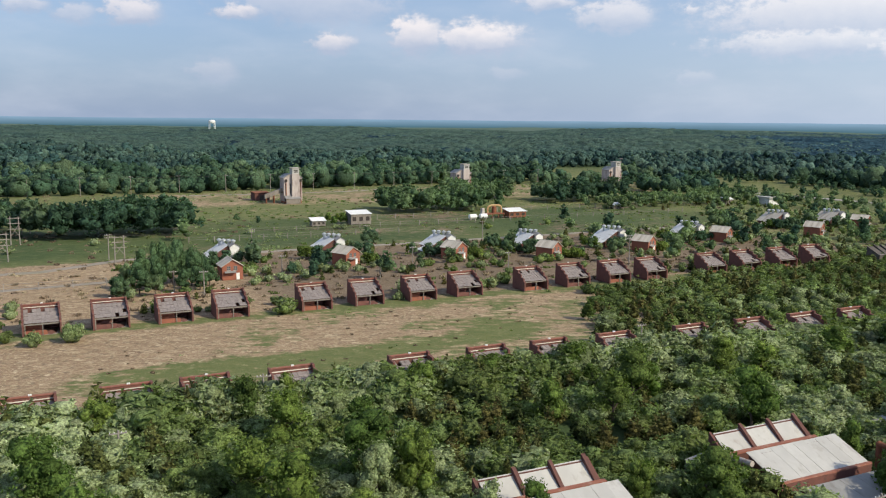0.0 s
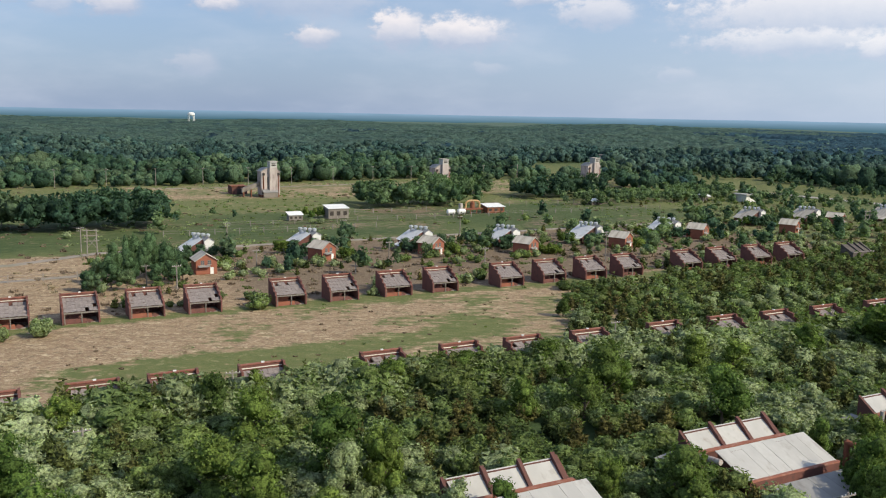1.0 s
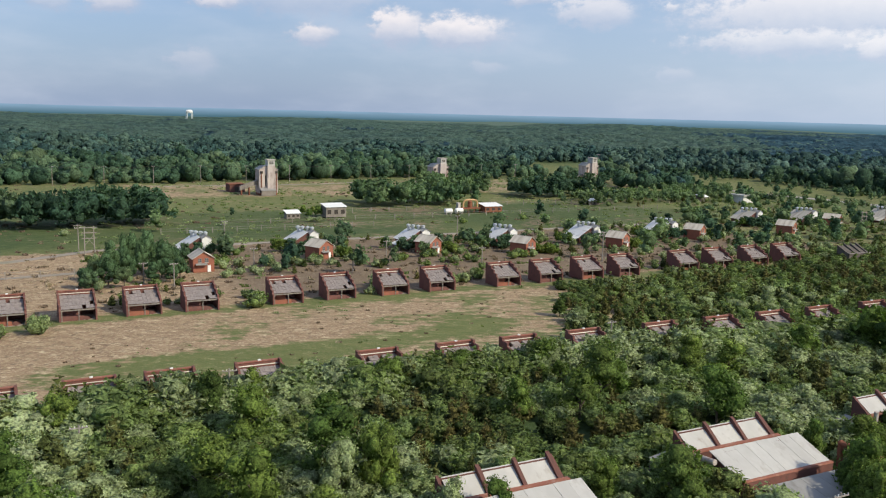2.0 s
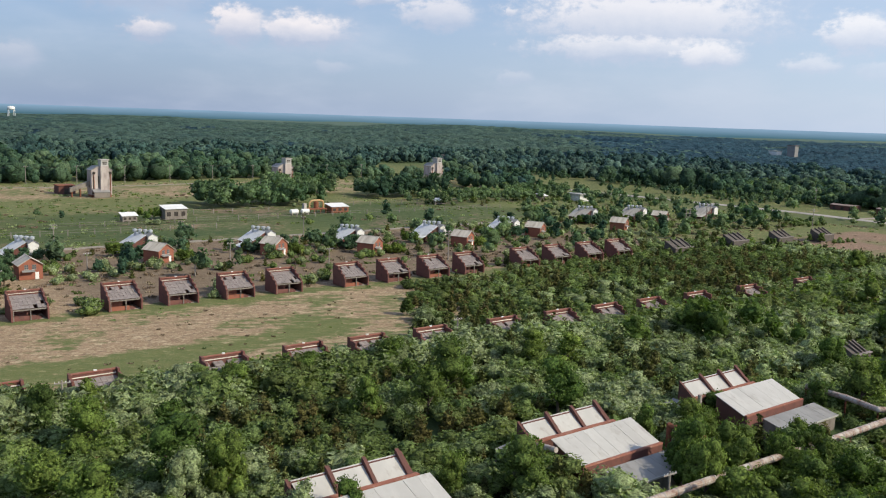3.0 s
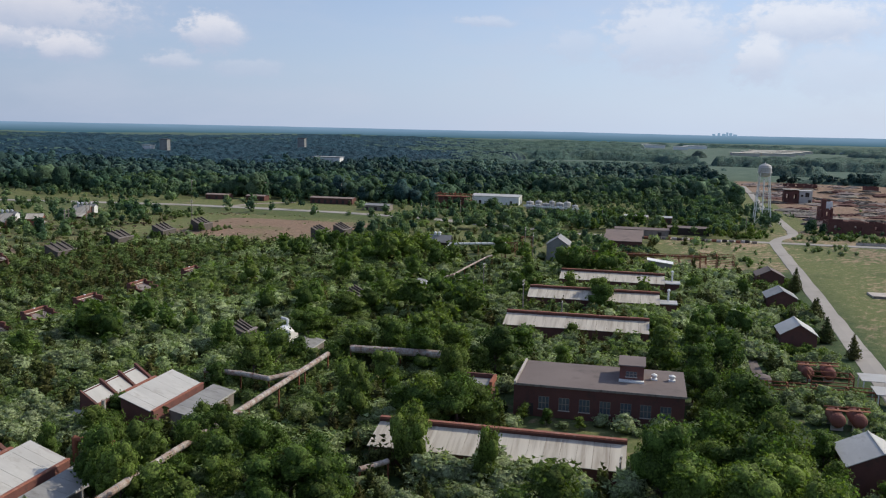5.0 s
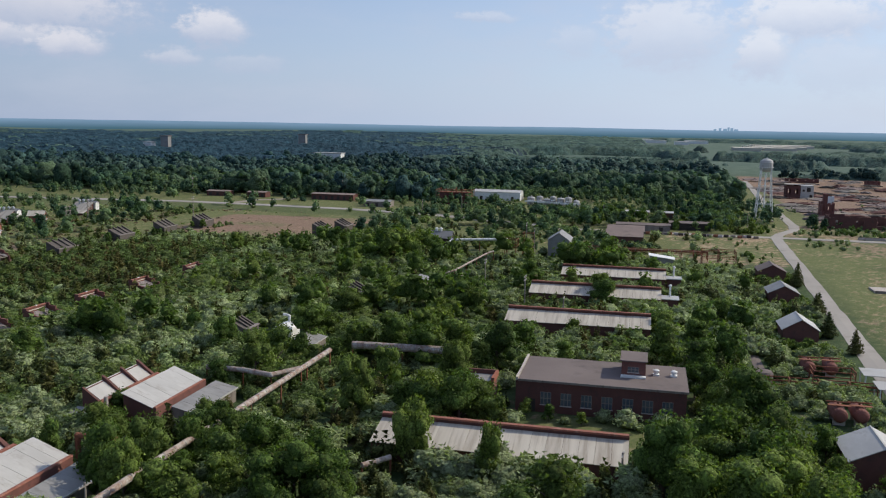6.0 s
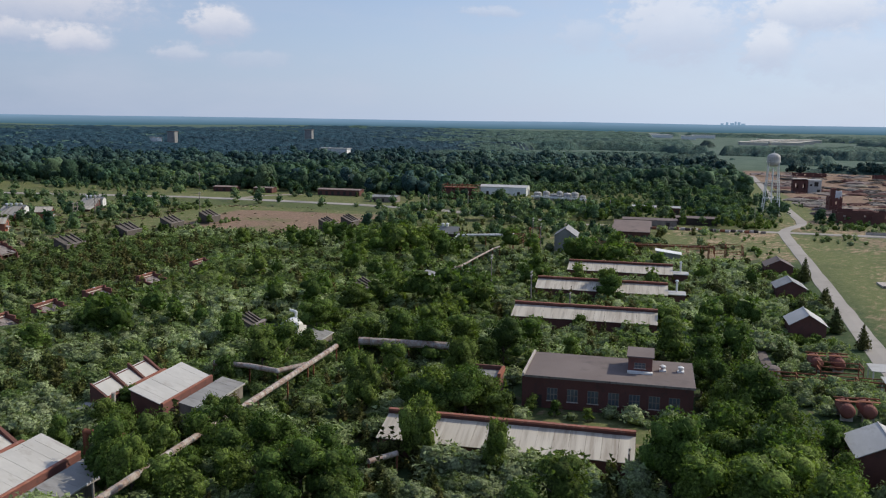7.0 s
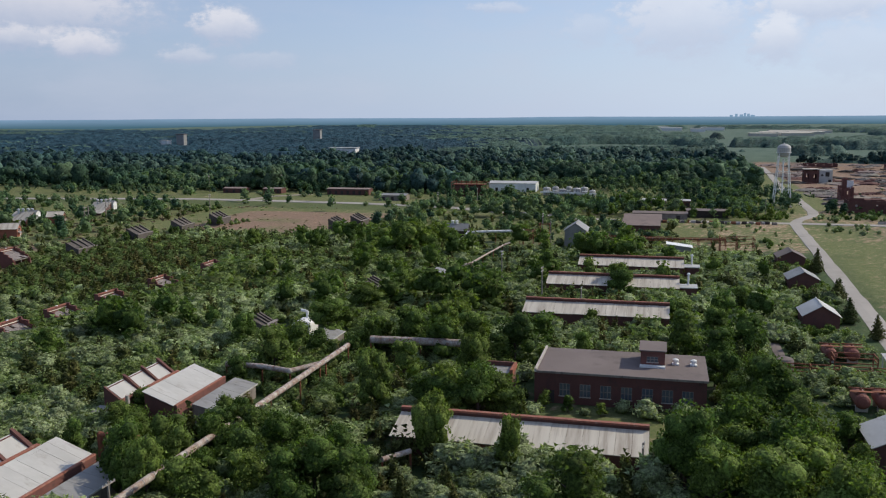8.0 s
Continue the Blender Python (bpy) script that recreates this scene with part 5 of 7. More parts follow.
# white tanks by the warehouse
for k, (u, v, r, h) in enumerate(((566, 71, 2.6, 4.2), (563, 65, 2.2, 5.0), (562, 60, 2.6, 3.6), (560, 56, 2.0, 5.4), (559, 51, 2.6, 4.6), (557, 46, 2.3, 5.4), (556, 41, 2.0, 3.6))):
    t = thing("process_tank", u, v, "white cylindrical process tank among pipework", "tank", "white process tanks")
    part("shell", lathe(bmesh.new(), [(r, 0), (r, h), (r * 0.7, h + 0.5), (0.3, h + 0.7)], 18), "metal_white", t)
    part("pipe_rack", boxed(-r - 2.6, -r - 1.8, -r - 1.0, r + 1.0, 1.6, 2.6), "white_paint", t)
    for y in (-r, r):
        part("rack_leg", boxed(-r - 2.4, -r - 2.1, y - 0.12, y + 0.12, 0, 1.6), "rust", t)
    part("hatch_rail", boxed(-r * 0.5, r * 0.5, -0.06, 0.06, h + 0.6, h + 1.5), "metal_grey", t)
    part("platform", boxed(-r - 1.6, -r, -1.5, 1.5, h * 0.6, h * 0.6 + 0.2), "white_paint", t)
    part("ladder", boxed(-r - 0.2, -r, -0.25, 0.25, 0, h), "metal_grey", t)
    part("platform_leg", boxed(-r - 1.5, -r - 1.3, -1.4, -1.2, 0, h * 0.6), "metal_grey", t)


def rust_frame(u, v, w, d, h, label, seed, material="rust"):
    """A gaunt steel frame: posts, beams and a broken deck."""
    t = thing("steel_frame", u, v, label, "steel frame", "rusty steel frames")
    nx, ny = max(2, int(w / 4) + 1), max(2, int(d / 5) + 1)
    for i in range(nx):
        for j in range(ny):
            x, y = w * i / (nx - 1), d * j / (ny - 1)
            part("post", boxed(x - 0.1, x + 0.1, y - 0.1, y + 0.1, 0, h), material, t)
    for z in (h * 0.55, h - 0.3):
        for i in range(nx):
            x = w * i / (nx - 1)
            part("beam", boxed(x - 0.08, x + 0.08, 0.1, d - 0.1, z, z + 0.18), material, t)
        for j in range(ny):
            y = d * j / (ny - 1)
            part("beam", boxed(0.1, w - 0.1, y - 0.08, y + 0.08, z + 0.18, z + 0.36), material, t)
    return t


rust_frame(540.5, 106.0, 10.0, 23.0, 9.4, "rusty steel structure rising above trees", 2)
t = thing("brick_core", 542.5, 109.0, "dark brick core inside a rusty steel frame", "building")
part("body", roughen(boxed(0, 6.0, 0, 18.0, 0, 7.6), 0.25, 12), "brick_dark", t)
part("deck", roughen(boxed(-0.8, 6.8, -1.2, 19.2, 7.6, 8.0), 0.12, 13), "rust", t)
for k in range(6):
    part("stub_post", boxed(0.4, 0.8, 0.5 + 3.3 * k, 0.9 + 3.3 * k, 8.0, 9.8 + 0.5 * (k % 3)), "rust", t)
rust_frame(334.0, 47.0, 8.0, 5.0, 6.5, "rusty frame under a pipe bridge", 3)
rust_frame(352.0, -26.0, 3.0, 46.0, 3.2, "long rusty pipe rack behind roofs", 4)
rust_frame(333.0, -35.0, 8.0, 12.0, 6.0, "rusty open frame beside meadow", 5)
rust_frame(176.5, -47.0, 2.5, 22.0, 2.6, "rusty pipe rack among shrubs", 6)
rust_frame(184.0, -44.0, 4.0, 8.0, 3.0, "rusty steel rack beside old tanks", 7)
rust_frame(339.0, 41.0, 4.0, 4.0, 9.0, "tall rusty frame beside poles", 8)


def drum(u, v, label, n=2):
    t = thing("pressure_vessel", u, v, label, "tank", "faded red pressure vessels")
    bm = bmesh.new()
    for a, b, r, s in ((0, 0.12, 0.3, 0.75), (0.12, 0.4, 0.75, 1.12), (0.4, 0.75, 1.12, 1.3), (0.75, 5.4, 1.3, 1.3), (5.4, 5.8, 1.3, 1.0), (5.8, 6.0, 1.0, 0.3)):
        tube(bm, (a, 0, 1.9), (b, 0, 1.9), r, s, 16)
    for x in (1.0, 3.1, 5.2):
        part("band", tubed((x - 0.08, 0, 1.9), (x + 0.08, 0, 1.9), 1.34), "rust", t, "rusty steel band")
    part("shell", bm, "rust_pink", t)
    for x in (1.4, 4.6):
        part("saddle", boxed(x - 0.25, x + 0.25, -1.0, 1.0, 0, 1.1), "concrete", t)
    part("nozzle", tubed((3, 0, 3.0), (3, 0, 3.7), 0.2), "rust", t)
    part("manifold", tubed((3, -2.0, 3.7), (3, 2.0, 3.7), 0.14), "rust", t)
    part("gangway", boxed(1.6, 2.5, -1.9, 1.9, 3.35, 3.45), "rust", t)


for u, v in ((188.5, -36.2), (189.0, -40.6), (157.5, -36.0), (158.0, -39.6)):
    drum(u, v, "faded red pressure vessel lying on concrete saddles")


def awning(u, v):
    t = thing("open_shelter", u, v, "open shelter with bright white metal roof", "shelter", "white-roofed shelters")
    part("roof", slab(bmesh.new(), (0, 0, 2.6), (5, 0, 2.9), (5, 6, 2.9), (0, 6, 2.6), 0.12), "metal_white", t)
    for x in (0.3, 4.6):
        for y in (0.3, 5.6):
            part("post", boxed(x - 0.1, x + 0.1, y - 0.1, y + 0.1, 0, 2.6), "white_paint", t)


awning(184.0, -51.5), awning(174.5, -52.0)
# path with round lid beside the racks
ribbon("path", [(205, -27), (180, -26.5), (150, -24.8), (136, -24.0)], 2.2, "felt", "narrow overgrown concrete path", "path")
t = thing("tank_lid", 184.0, -26.4, "round brown concrete tank top", "tank")
part("lid", lathe(bmesh.new(), [(2.0, -0.1), (2.0, 1.6), (1.7, 2.0), (0.2, 2.3)], 18), "felt", t)


# ---------------------------------------------------------------- far buildings, yards and fields
def far_block(u, v, w, d, h, label, wall="white_paint", name="far_building"):
    t = thing(name, u, v, label, "building", "distant buildings", z=float(relief(np.array(u), np.array(v))))
    part("body", boxed(0, w, 0, d, -1, h), wall, t)
    part("roof", boxed(-1, w + 1, -1, d + 1, h, h + 0.8), "metal_white" if wall == "white_paint" else "concrete_pale" if wall == "concrete_pale" else "felt", t)


for k, (u, v, w, d) in enumerate(((2150, -260, 70, 60), (2190, -345, 70, 75), (2300, -300, 80, 60), (2330, -390, 80, 80), (2480, -350, 90, 70), (2520, -440, 90, 80))):
    far_block(u, v, w, d, 6, "long cream-roofed distant warehouse on the plain", "concrete_pale")
far_block(2640, -120, 60, 40, 9, "white distant warehouse on the plain")
far_block(2860, -60, 60, 90, 10, "pale distant warehouse on the plain")
far_block(2900, -190, 60, 70, 10, "pale distant warehouse on the plain")
far_block(3100, -20, 60, 120, 10, "pale distant warehouse on the plain")
far_block(1160, 684, 9, 12, 26, "grey distant tower block above the woods", "metal_grey")
far_block(1352, 547, 9, 12, 26, "grey distant tower block above the woods", "metal_grey")
far_block(1003, 360, 14, 34, 15, "white distant sheds in the woods")
far_block(1150, 706, 12, 12, 17, "white distant shed in the woods")
far_block(815, 72, 10, 20, 5, "grey distant roof among trees", "concrete")
far_block(742, -40, 10, 40, 5, "pale distant bridge-like hall", "concrete")
far_block(700, 10, 10, 16, 5, "grey distant roof among trees", "concrete")
far_block(622, 748, 14, 14, 6, "distant red-roofed farm building", "brick_bright")
far_block(600, 770, 14, 18, 6, "distant farm building with pale roof", "concrete")
far_block(407, 383, 8, 10, 4, "white-roofed farm building by the road")
# cluster of tall buildings on the horizon
for k, (a, h, w) in enumerate(((69.6, 15, 14), (69.9, 20, 12), (70.2, 17, 18), (70.4, 24, 10), (70.6, 21, 14), (70.85, 15, 20))):
    t = new("far_tower")
    t.matrix_world = pose(4600 * math.sin(radians(a)), 4600 * math.cos(radians(a)), 40, 0, 0, -a)
    tagged(t, "hazy tower of a far city skyline", "tower", "far skyline")
    # The towers take the backdrop's glowing haze colour.
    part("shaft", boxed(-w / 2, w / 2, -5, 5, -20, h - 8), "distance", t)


# scrap and dark concrete blocks along the cross road
rnd = random.Random(5)
for k in range(26):
    t = thing("scrap_block", 429.0 + rnd.uniform(-1.2, 1.2), 12 - 2.6 * k + rnd.uniform(-.5, .5), "dark scrap block lying beside the cross road", "block", "scrap along the road", turn=rnd.uniform(-20, 20))
    part("block", roughen(prism(bmesh.new(), [(-0.9, 0), (-0.8, 0.9), (-0.3, 1.3), (0.6, 1.2), (0.9, 0.5), (0.9, 0)], "y", -1.0, 1.0), 0.15, k, 0.1), ("dark", "timber", "rust", "concrete")[k % 4], t)
for v0 in (-118, -140, -168):
    t = thing("low_wall", 441.0, v0, "long low concrete wall beside the cross road", "wall", "low concrete walls")
    part("wall", boxed(0, 0.5, 0, 18, -0.1, 1.1), "concrete", t)
    part("cap", boxed(-0.1, 0.6, 0, 18, 1.1, 1.25), "timber", t)


# ---------------------------------------------------------------- utility poles
def pole(u, v, h, arms=1, label="weathered wooden utility pole with crossarm"):
    t = thing("utility_pole", u, v, label, "pole", "utility poles", turn=random.uniform(-8, 8))
    part("post", tubed((0, 0, -0.3), (random.uniform(-.1, .1), 0.05, h), 0.2, 0.14, 8), "pole", t)
    for k in range(arms):
        z = h - 0.5 - 0.9 * k
        arm = part("crossarm", boxed(-1.25, 1.25, -0.08, 0.08, z, z + 0.16), "pole", t)
        for x in (-1.1, -0.5, 0.5, 1.1):
            part("insulator", tubed((x, 0, z + 0.16), (x, 0, z + 0.38), 0.06, n=6), "white_paint", arm)
    return t


TALL = [(76.4, 315.7, 9.2), (120.9, 313.8, 8.8), (173.5, 316.2, 8.0), (27.3, 321.3, 9), (38.9, 255.1, 6), (45.7, 246, 7), (73.5, 264.9, 7),
        (101.2, 251.1, 5.5), (143.3, 243.1, 7), (190.1, 240, 10.6), (122.0, 272.6, 6)]
EAST = [(544, 302, 12), (576, 295, 11), (567, 258, 10.7), (580, 233, 10), (569, 202, 11.5), (466, 118.7, 9.4), (506, 104.8, 8.5), (341, 43.8, 13), (340, 40.5, 11),
        (477.7, 20.2, 9.2), (254.7, 44.6, 11.2), (404.8, 224.6, 12), (467, -53, 8.7), (236, 30, 10), (222, 18, 7.5)]
for u, v, h in TALL + EAST:
    pole(u, v, h, 1 if h < 9 else 2)
line = [(-25 + 30.0 * k, 590 - 1.0 * k, 11.5) for k in range(14)]
far_poles = [pole(u, v, h, 1) for u, v, h in line]
for u, v, h in ((35.9, 142.3, 6.5), (10.9, 127.7, 5.2), (119.9, 146.0, 6.4), (121.7, 19.6, 6.6), (119.5, 0.2, 6.0), (92.0, 66.0, 5.5), (104.0, 40.0, 6.0)):
    pole(u, v, h, 1, "pale wooden post with a short crossarm in the thicket")


def wires(ends, label):
    """Sagging wires between pole tops."""
    c = bpy.data.curves.new("overhead_wire", "CURVE")
    c.dimensions, c.bevel_depth, c.bevel_resolution = "3D", 0.035, 0
    for (u0, v0, h0), (u1, v1, h1) in zip(ends, ends[1:]):
        for off in (-1.1, 1.1):
            s = c.splines.new("POLY")
            s.points.add(8)
            for k in range(9):
                q = k / 8
                x, y, z = site(u0 + (u1 - u0) * q, v0 + (v1 - v0) * q + off, h0 + (h1 - h0) * q - 0.3 - 3.0 * q * (1 - q))
                s.points[k].co = (x, y, z, 1)
    c.materials.append(M["dark"])
    tagged(new("overhead_wire", c), label, "wire")


wires(line, "sagging overhead wires along a pole line")
wires([(27.3, 321.3, 9), (76.4, 315.7, 9.2), (120.9, 313.8, 8.8), (173.5, 316.2, 8.0)], "overhead wires along the service track")
wires([(544, 302, 12), (567, 258, 10.7), (580, 233, 10), (569, 202, 11.5)], "overhead wires along the country road")


def lattice_mast(u, v, h):
    t = thing("lattice_mast", u, v, "grey timber H-frame mast with crossbars", "mast", "H-frame masts")
    for x in (-1.6, 1.6):
        part("post", tubed((x, 0, -0.2), (x * 0.9, 0, h), 0.22, 0.16), "pole", t)
    for z in (h * 0.55, h * 0.75, h * 0.93):
        part("crossbar", boxed(-2.4, 2.4, -0.12, 0.12, z, z + 0.22), "pole", t)
    for s in (-1, 1):
        part("brace", tubed((-1.5 * s, 0, h * 0.3), (1.5 * s, 0, h * 0.7), 0.09, n=6), "pole", t)


for u, v, h in ((-15, 300, 12), (-6, 330, 10), (-2, 372, 11), (2, 405, 10), (30.0, 312.0, 9.5), (356, 262, 10), (392, 276, 10)):
    lattice_mast(u, v, h)


def fence(u0, v0, u1, v1, n, label):
    t = thing("fence", u0, v0, label, "fence", "meadow fences")
    for k in range(n + 1):
        x, y = (u1 - u0) * k / n, (v1 - v0) * k / n
        part("post", boxed(x - 0.14, x + 0.14, y - 0.14, y + 0.14, -0.2, 2.3), "pole", t)
    bm = bmesh.new()
    for z in (1.1, 2.0):
        tube(bm, (0, 0, z), (u1 - u0, v1 - v0, z), 0.05, n=4)
    part("rail", bm, "pole", t)


fence(90, 372, 330, 372, 24, "line of pale fence posts across the meadow")
fence(130, 400, 200, 402, 7, "short line of pale fence posts")
fence(235, 412, 330, 408, 9, "pale fence posts in dry grass")
fence(-60, 275, 22, 272, 9, "timber rail fence on dry ground")
fence(60, 352, 150, 350, 9, "thin grey posts in the meadow")

# ---------------------------------------------------------------- plants
gen = np.random.default_rng(11)


def ball():
    """A coarse twenty-sided ball."""
    g = (1 + 5 ** 0.5) / 2
    p = np.array([(-1, g, 0), (1, g, 0), (-1, -g, 0), (1, -g, 0), (0, -1, g), (0, 1, g), (0, -1, -g), (0, 1, -g), (g, 0, -1), (g, 0, 1), (-g, 0, -1), (-g, 0, 1)]) / math.hypot(1, g)
    q = np.array([(0, 11, 5), (0, 5, 1), (0, 1, 7), (0, 7, 10), (0, 10, 11), (1, 5, 9), (5, 11, 4), (11, 10, 2), (10, 7, 6), (7, 1, 8),
                  (3, 9, 4), (3, 4, 2), (3, 2, 6), (3, 6, 8), (3, 8, 9), (4, 9, 5), (2, 4, 11), (6, 2, 10), (8, 6, 7), (9, 8, 1)])
    return p, q


def crown_shape(lobes, cards, size, core=0.8, low=-0.1, up=0.0, slim=0.0, cores=20, loose=0.55):
    """Foliage: many small sprigs laid like scales over uneven lobes, dark cores inside. Returns vertices and triangles."""
    lobes = np.asarray(lobes, float)
    co, fa, n = [], [], 0
    bp, bq = ball()
    for l in sorted(lobes.tolist(), key=lambda l: -l[3])[:cores]:
        l = np.array(l)
        p = bp * (1 + 0.14 * gen.standard_normal((len(bp), 1))) * l[3:] * core + l[:3]
        co.append(p), fa.append(bq + n)
        n += len(p)
    area = (lobes[:, 3] * lobes[:, 4]) ** 0.9
    which = gen.choice(len(lobes), cards, p=area / area.sum())
    z = gen.uniform(low, 1.0, cards)
    a = gen.uniform(0, math.tau, cards)
    r = np.sqrt(1 - z * z)
    d = np.stack([r * np.cos(a), r * np.sin(a), z], 1)
    c = lobes[which, :3] + d * lobes[which, 3:] * gen.uniform(0.84, 1.12, (cards, 1))
    nrm = d + loose * gen.standard_normal((cards, 3)) + (0, 0, up)
    nrm /= np.linalg.norm(nrm, axis=1, keepdims=True)
    grow = d + 0.6 * gen.standard_normal((cards, 3)) + (0, 0, 0.4)     # some sprigs point outwards and up
    t = np.where(gen.uniform(0, 1, (cards, 1)) < slim, grow, np.cross(nrm, gen.standard_normal((cards, 3))))
    t /= np.linalg.norm(t, axis=1, keepdims=True)
    b = np.cross(nrm, t)
    b /= np.linalg.norm(b, axis=1, keepdims=True)
    s = gen.uniform(size * 0.6, size * 1.4, (cards, 1))
    w = s * gen.uniform(0.5, 0.95, (cards, 1))
    tri = np.stack([c + t * s, c - t * s * 0.7 - b * w, c - t * s * 0.6 + b * w], 1).reshape(-1, 3)
    co.append(tri), fa.append(np.arange(cards * 3).reshape(-1, 3) + n)
    return np.concatenate(co), np.concatenate(fa)


def forest_crown(r=0.46):
    """A broad woodland crown: a dome heaped of uneven lobes with ragged sprigs between. About 1 m high."""
    lean = gen.uniform(-0.1, 0.1, 2)
    lobes = [(0, 0, 0.46, r * 0.84, r * 0.84, 0.44)]
    for k in range(4):
        a = k * math.tau / 4 + gen.uniform(-0.5, 0.5)
        q = gen.uniform(0, 1)
        d = r * (0.75 - 0.5 * q)
        s = r * gen.uniform(0.34, 0.52)
        lobes.append((d * math.cos(a) + lean[0] * q, d * math.sin(a) + lean[1] * q, 0.42 + 0.42 * q, s, s, s * gen.uniform(0.8, 1.1)))
    return crown_shape(lobes, 18, 0.1, core=1.0, low=-0.3, up=0.2, slim=0.2, cores=4, loose=0.45)


def shrub_lobes(h, r, n):
    """A bush full down to the ground, its top uneven."""
    out = []
    for k in range(n):
        a, d = gen.uniform(0, math.tau), r * math.sqrt(gen.uniform(0.02, 0.85))
        s = r * gen.uniform(0.24, 0.46)
        z = h * (0.88 - 0.62 * (d / r) ** 1.6) * gen.uniform(0.75, 1.02) - 0.3 * s
        out.append((d * math.cos(a), d * math.sin(a), max(z, 0.1), s, s, s * gen.uniform(0.8, 1.15)))
    out.append((0, 0, h * 0.34, r * 0.82, r * 0.82, h * 0.42))
    return out


def tree_lobes(h, r, n):
    out = [(0, 0, h * 0.62, r * 0.6, r * 0.6, h * 0.28)]
    for k in range(n):
        a, q = gen.uniform(0, math.tau), gen.uniform(0.25, 0.92)
        d = r * gen.uniform(0.3, 0.85) * (1.15 - q * 0.7)
        s = r * gen.uniform(0.3, 0.5)
        out.append((d * math.cos(a), d * math.sin(a), h * q, s, s, s * gen.uniform(0.7, 1.0)))
    return out


def cone_lobes(h, r, n):
    return [(gen.uniform(-.12, .12) * r, gen.uniform(-.12, .12) * r, h * (0.12 + 0.78 * k / (n - 1)), r * (1.02 - 0.82 * k / (n - 1)), r * (1.02 - 0.82 * k / (n - 1)), h * 0.62 / n * 1.5) for k in range(n)]


# unit shapes: about 1 m high each, scaled when planted
def shapes(maker, count, cards, size, **k):
    return [crown_shape(maker(), cards, size, **k) for _ in range(count)]


NEAR = {"shrub": shapes(lambda: shrub_lobes(1.0, 0.46, 17), 6, 760, 0.036, low=-0.3, up=0.2, slim=0.35, core=0.86, cores=7),
        "tree": shapes(lambda: tree_lobes(1.0, 0.42, 22), 5, 1150, 0.026, low=-0.25, up=0.25, slim=0.3, core=0.78, cores=12),
        "juniper": shapes(lambda: cone_lobes(1.0, 0.3, 7), 3, 560, 0.042, core=0.76, slim=0.6, cores=7)}
MID = {"shrub": shapes(lambda: shrub_lobes(1.0, 0.46, 12), 6, 205, 0.06, low=-0.2, up=0.2, slim=0.35, core=0.88, cores=3),
       "tree": shapes(lambda: tree_lobes(1.0, 0.42, 16), 5, 420, 0.043, low=-0.2, up=0.25, slim=0.3, core=0.8, cores=8),
       "juniper": shapes(lambda: cone_lobes(1.0, 0.3, 6), 3, 165, 0.07, core=0.8, slim=0.55, cores=4)}
LOW = {"shrub": shapes(lambda: shrub_lobes(1.0, 0.46, 9), 6, 76, 0.084, low=-0.1, up=0.2, slim=0.35, core=0.92, cores=2),
       "tree": shapes(lambda: tree_lobes(1.0, 0.42, 11), 6, 104, 0.073, up=0.25, slim=0.3, core=0.9, cores=3),
       "juniper": shapes(lambda: cone_lobes(1.0, 0.3, 5), 3, 66, 0.095, core=0.84, slim=0.5, cores=3)}
FAR = {"tree": [forest_crown() for _ in range(10)]}


def crown_tuft():
    """A loose tuft of upright sprigs."""
    n = 20
    a, d = gen.uniform(0, math.tau, n), 0.5 * np.sqrt(gen.uniform(0, 1, n))
    base = np.stack([d * np.cos(a), d * np.sin(a), np.zeros(n)], 1)
    top = base * gen.uniform(1.0, 1.5, (n, 1)) + np.stack([np.zeros(n), np.zeros(n), gen.uniform(0.5, 1.0, n)], 1)
    b = gen.uniform(0, math.tau, n)
    side = np.stack([np.cos(b), np.sin(b), np.zeros(n)], 1) * gen.uniform(0.1, 0.22, (n, 1))
    return np.stack([base - side, base + side, top], 1).reshape(-1, 3), np.arange(n * 3).reshape(-1, 3)


LEAF = {"shrub": "leaf_shrub", "tree": "leaf_tree", "juniper": "leaf_juniper"}

BLOCKS = []   # ground kept free of plants: u0, u1, v0, v1
for u in (48.2, 86.3, 124.4):
    BLOCKS += [(u - 0.8, u + 17.8, 85.0, 91.2), (u - 1.0, u + 16.8, 74.6, 82.0), (u + 1.2, u + 17.8, 68.8, 75.0)]
BLOCKS += [(120.5, 129.2, -1, 38.5), (209, 217.6, -5, 32), (246.8, 255.4, -12.5, 31), (281, 290, -14.5, 25), (150.5, 168, -11, 21), (152, 159, 23.5, 31.5),
           (213.5, 225, -45, -34), (263, 274, -47, -36.5), (304.5, 315.5, -48.5, -38), (128.5, 139.5, -41.5, -31), (189.5, 193.5, -42.5, -35), (158.5, 162.5, -41, -35),
           (183, 190, -53, -35), (173, 180.5, -53, -45.5), (340, 356, 26.5, 36), (326, 334, -13, -3), (351, 356, -27, 21), (332, 342, -36, -22),
           (381, 412, -2.5, 15.5), (439, 451, -15, 13), (451, 463, -35, -13), (499, 515, -18, 10), (355, 364, 77, 89), (583, 601, 80, 114), (540, 551, 184, 215),
           (540, 550, 246, 261), (540, 550, 273, 291), (507, 518, 149, 168), (540, 551, 106, 130), (554, 592, 36, 78), (184, 195, 76, 94), (173, 184, 67, 74), (256, 266, 62, 69)]
SHEDS = [7.3, 22.3, 37.1, 50.9, 72.9, 87.7, 103.5, 118.2, 140.1, 155.4, 171.0, 185.5, 210.5, 226.3, 243.0, 259.0]
BLOCKS += [(u - 8.8, u + 0.5, 213.0, 221.8) for u in SHEDS]
BLOCKS += [(u - 8.0, u - 0.2, v + 2.2, v + 8.0) for u, v in SECOND_ROW]
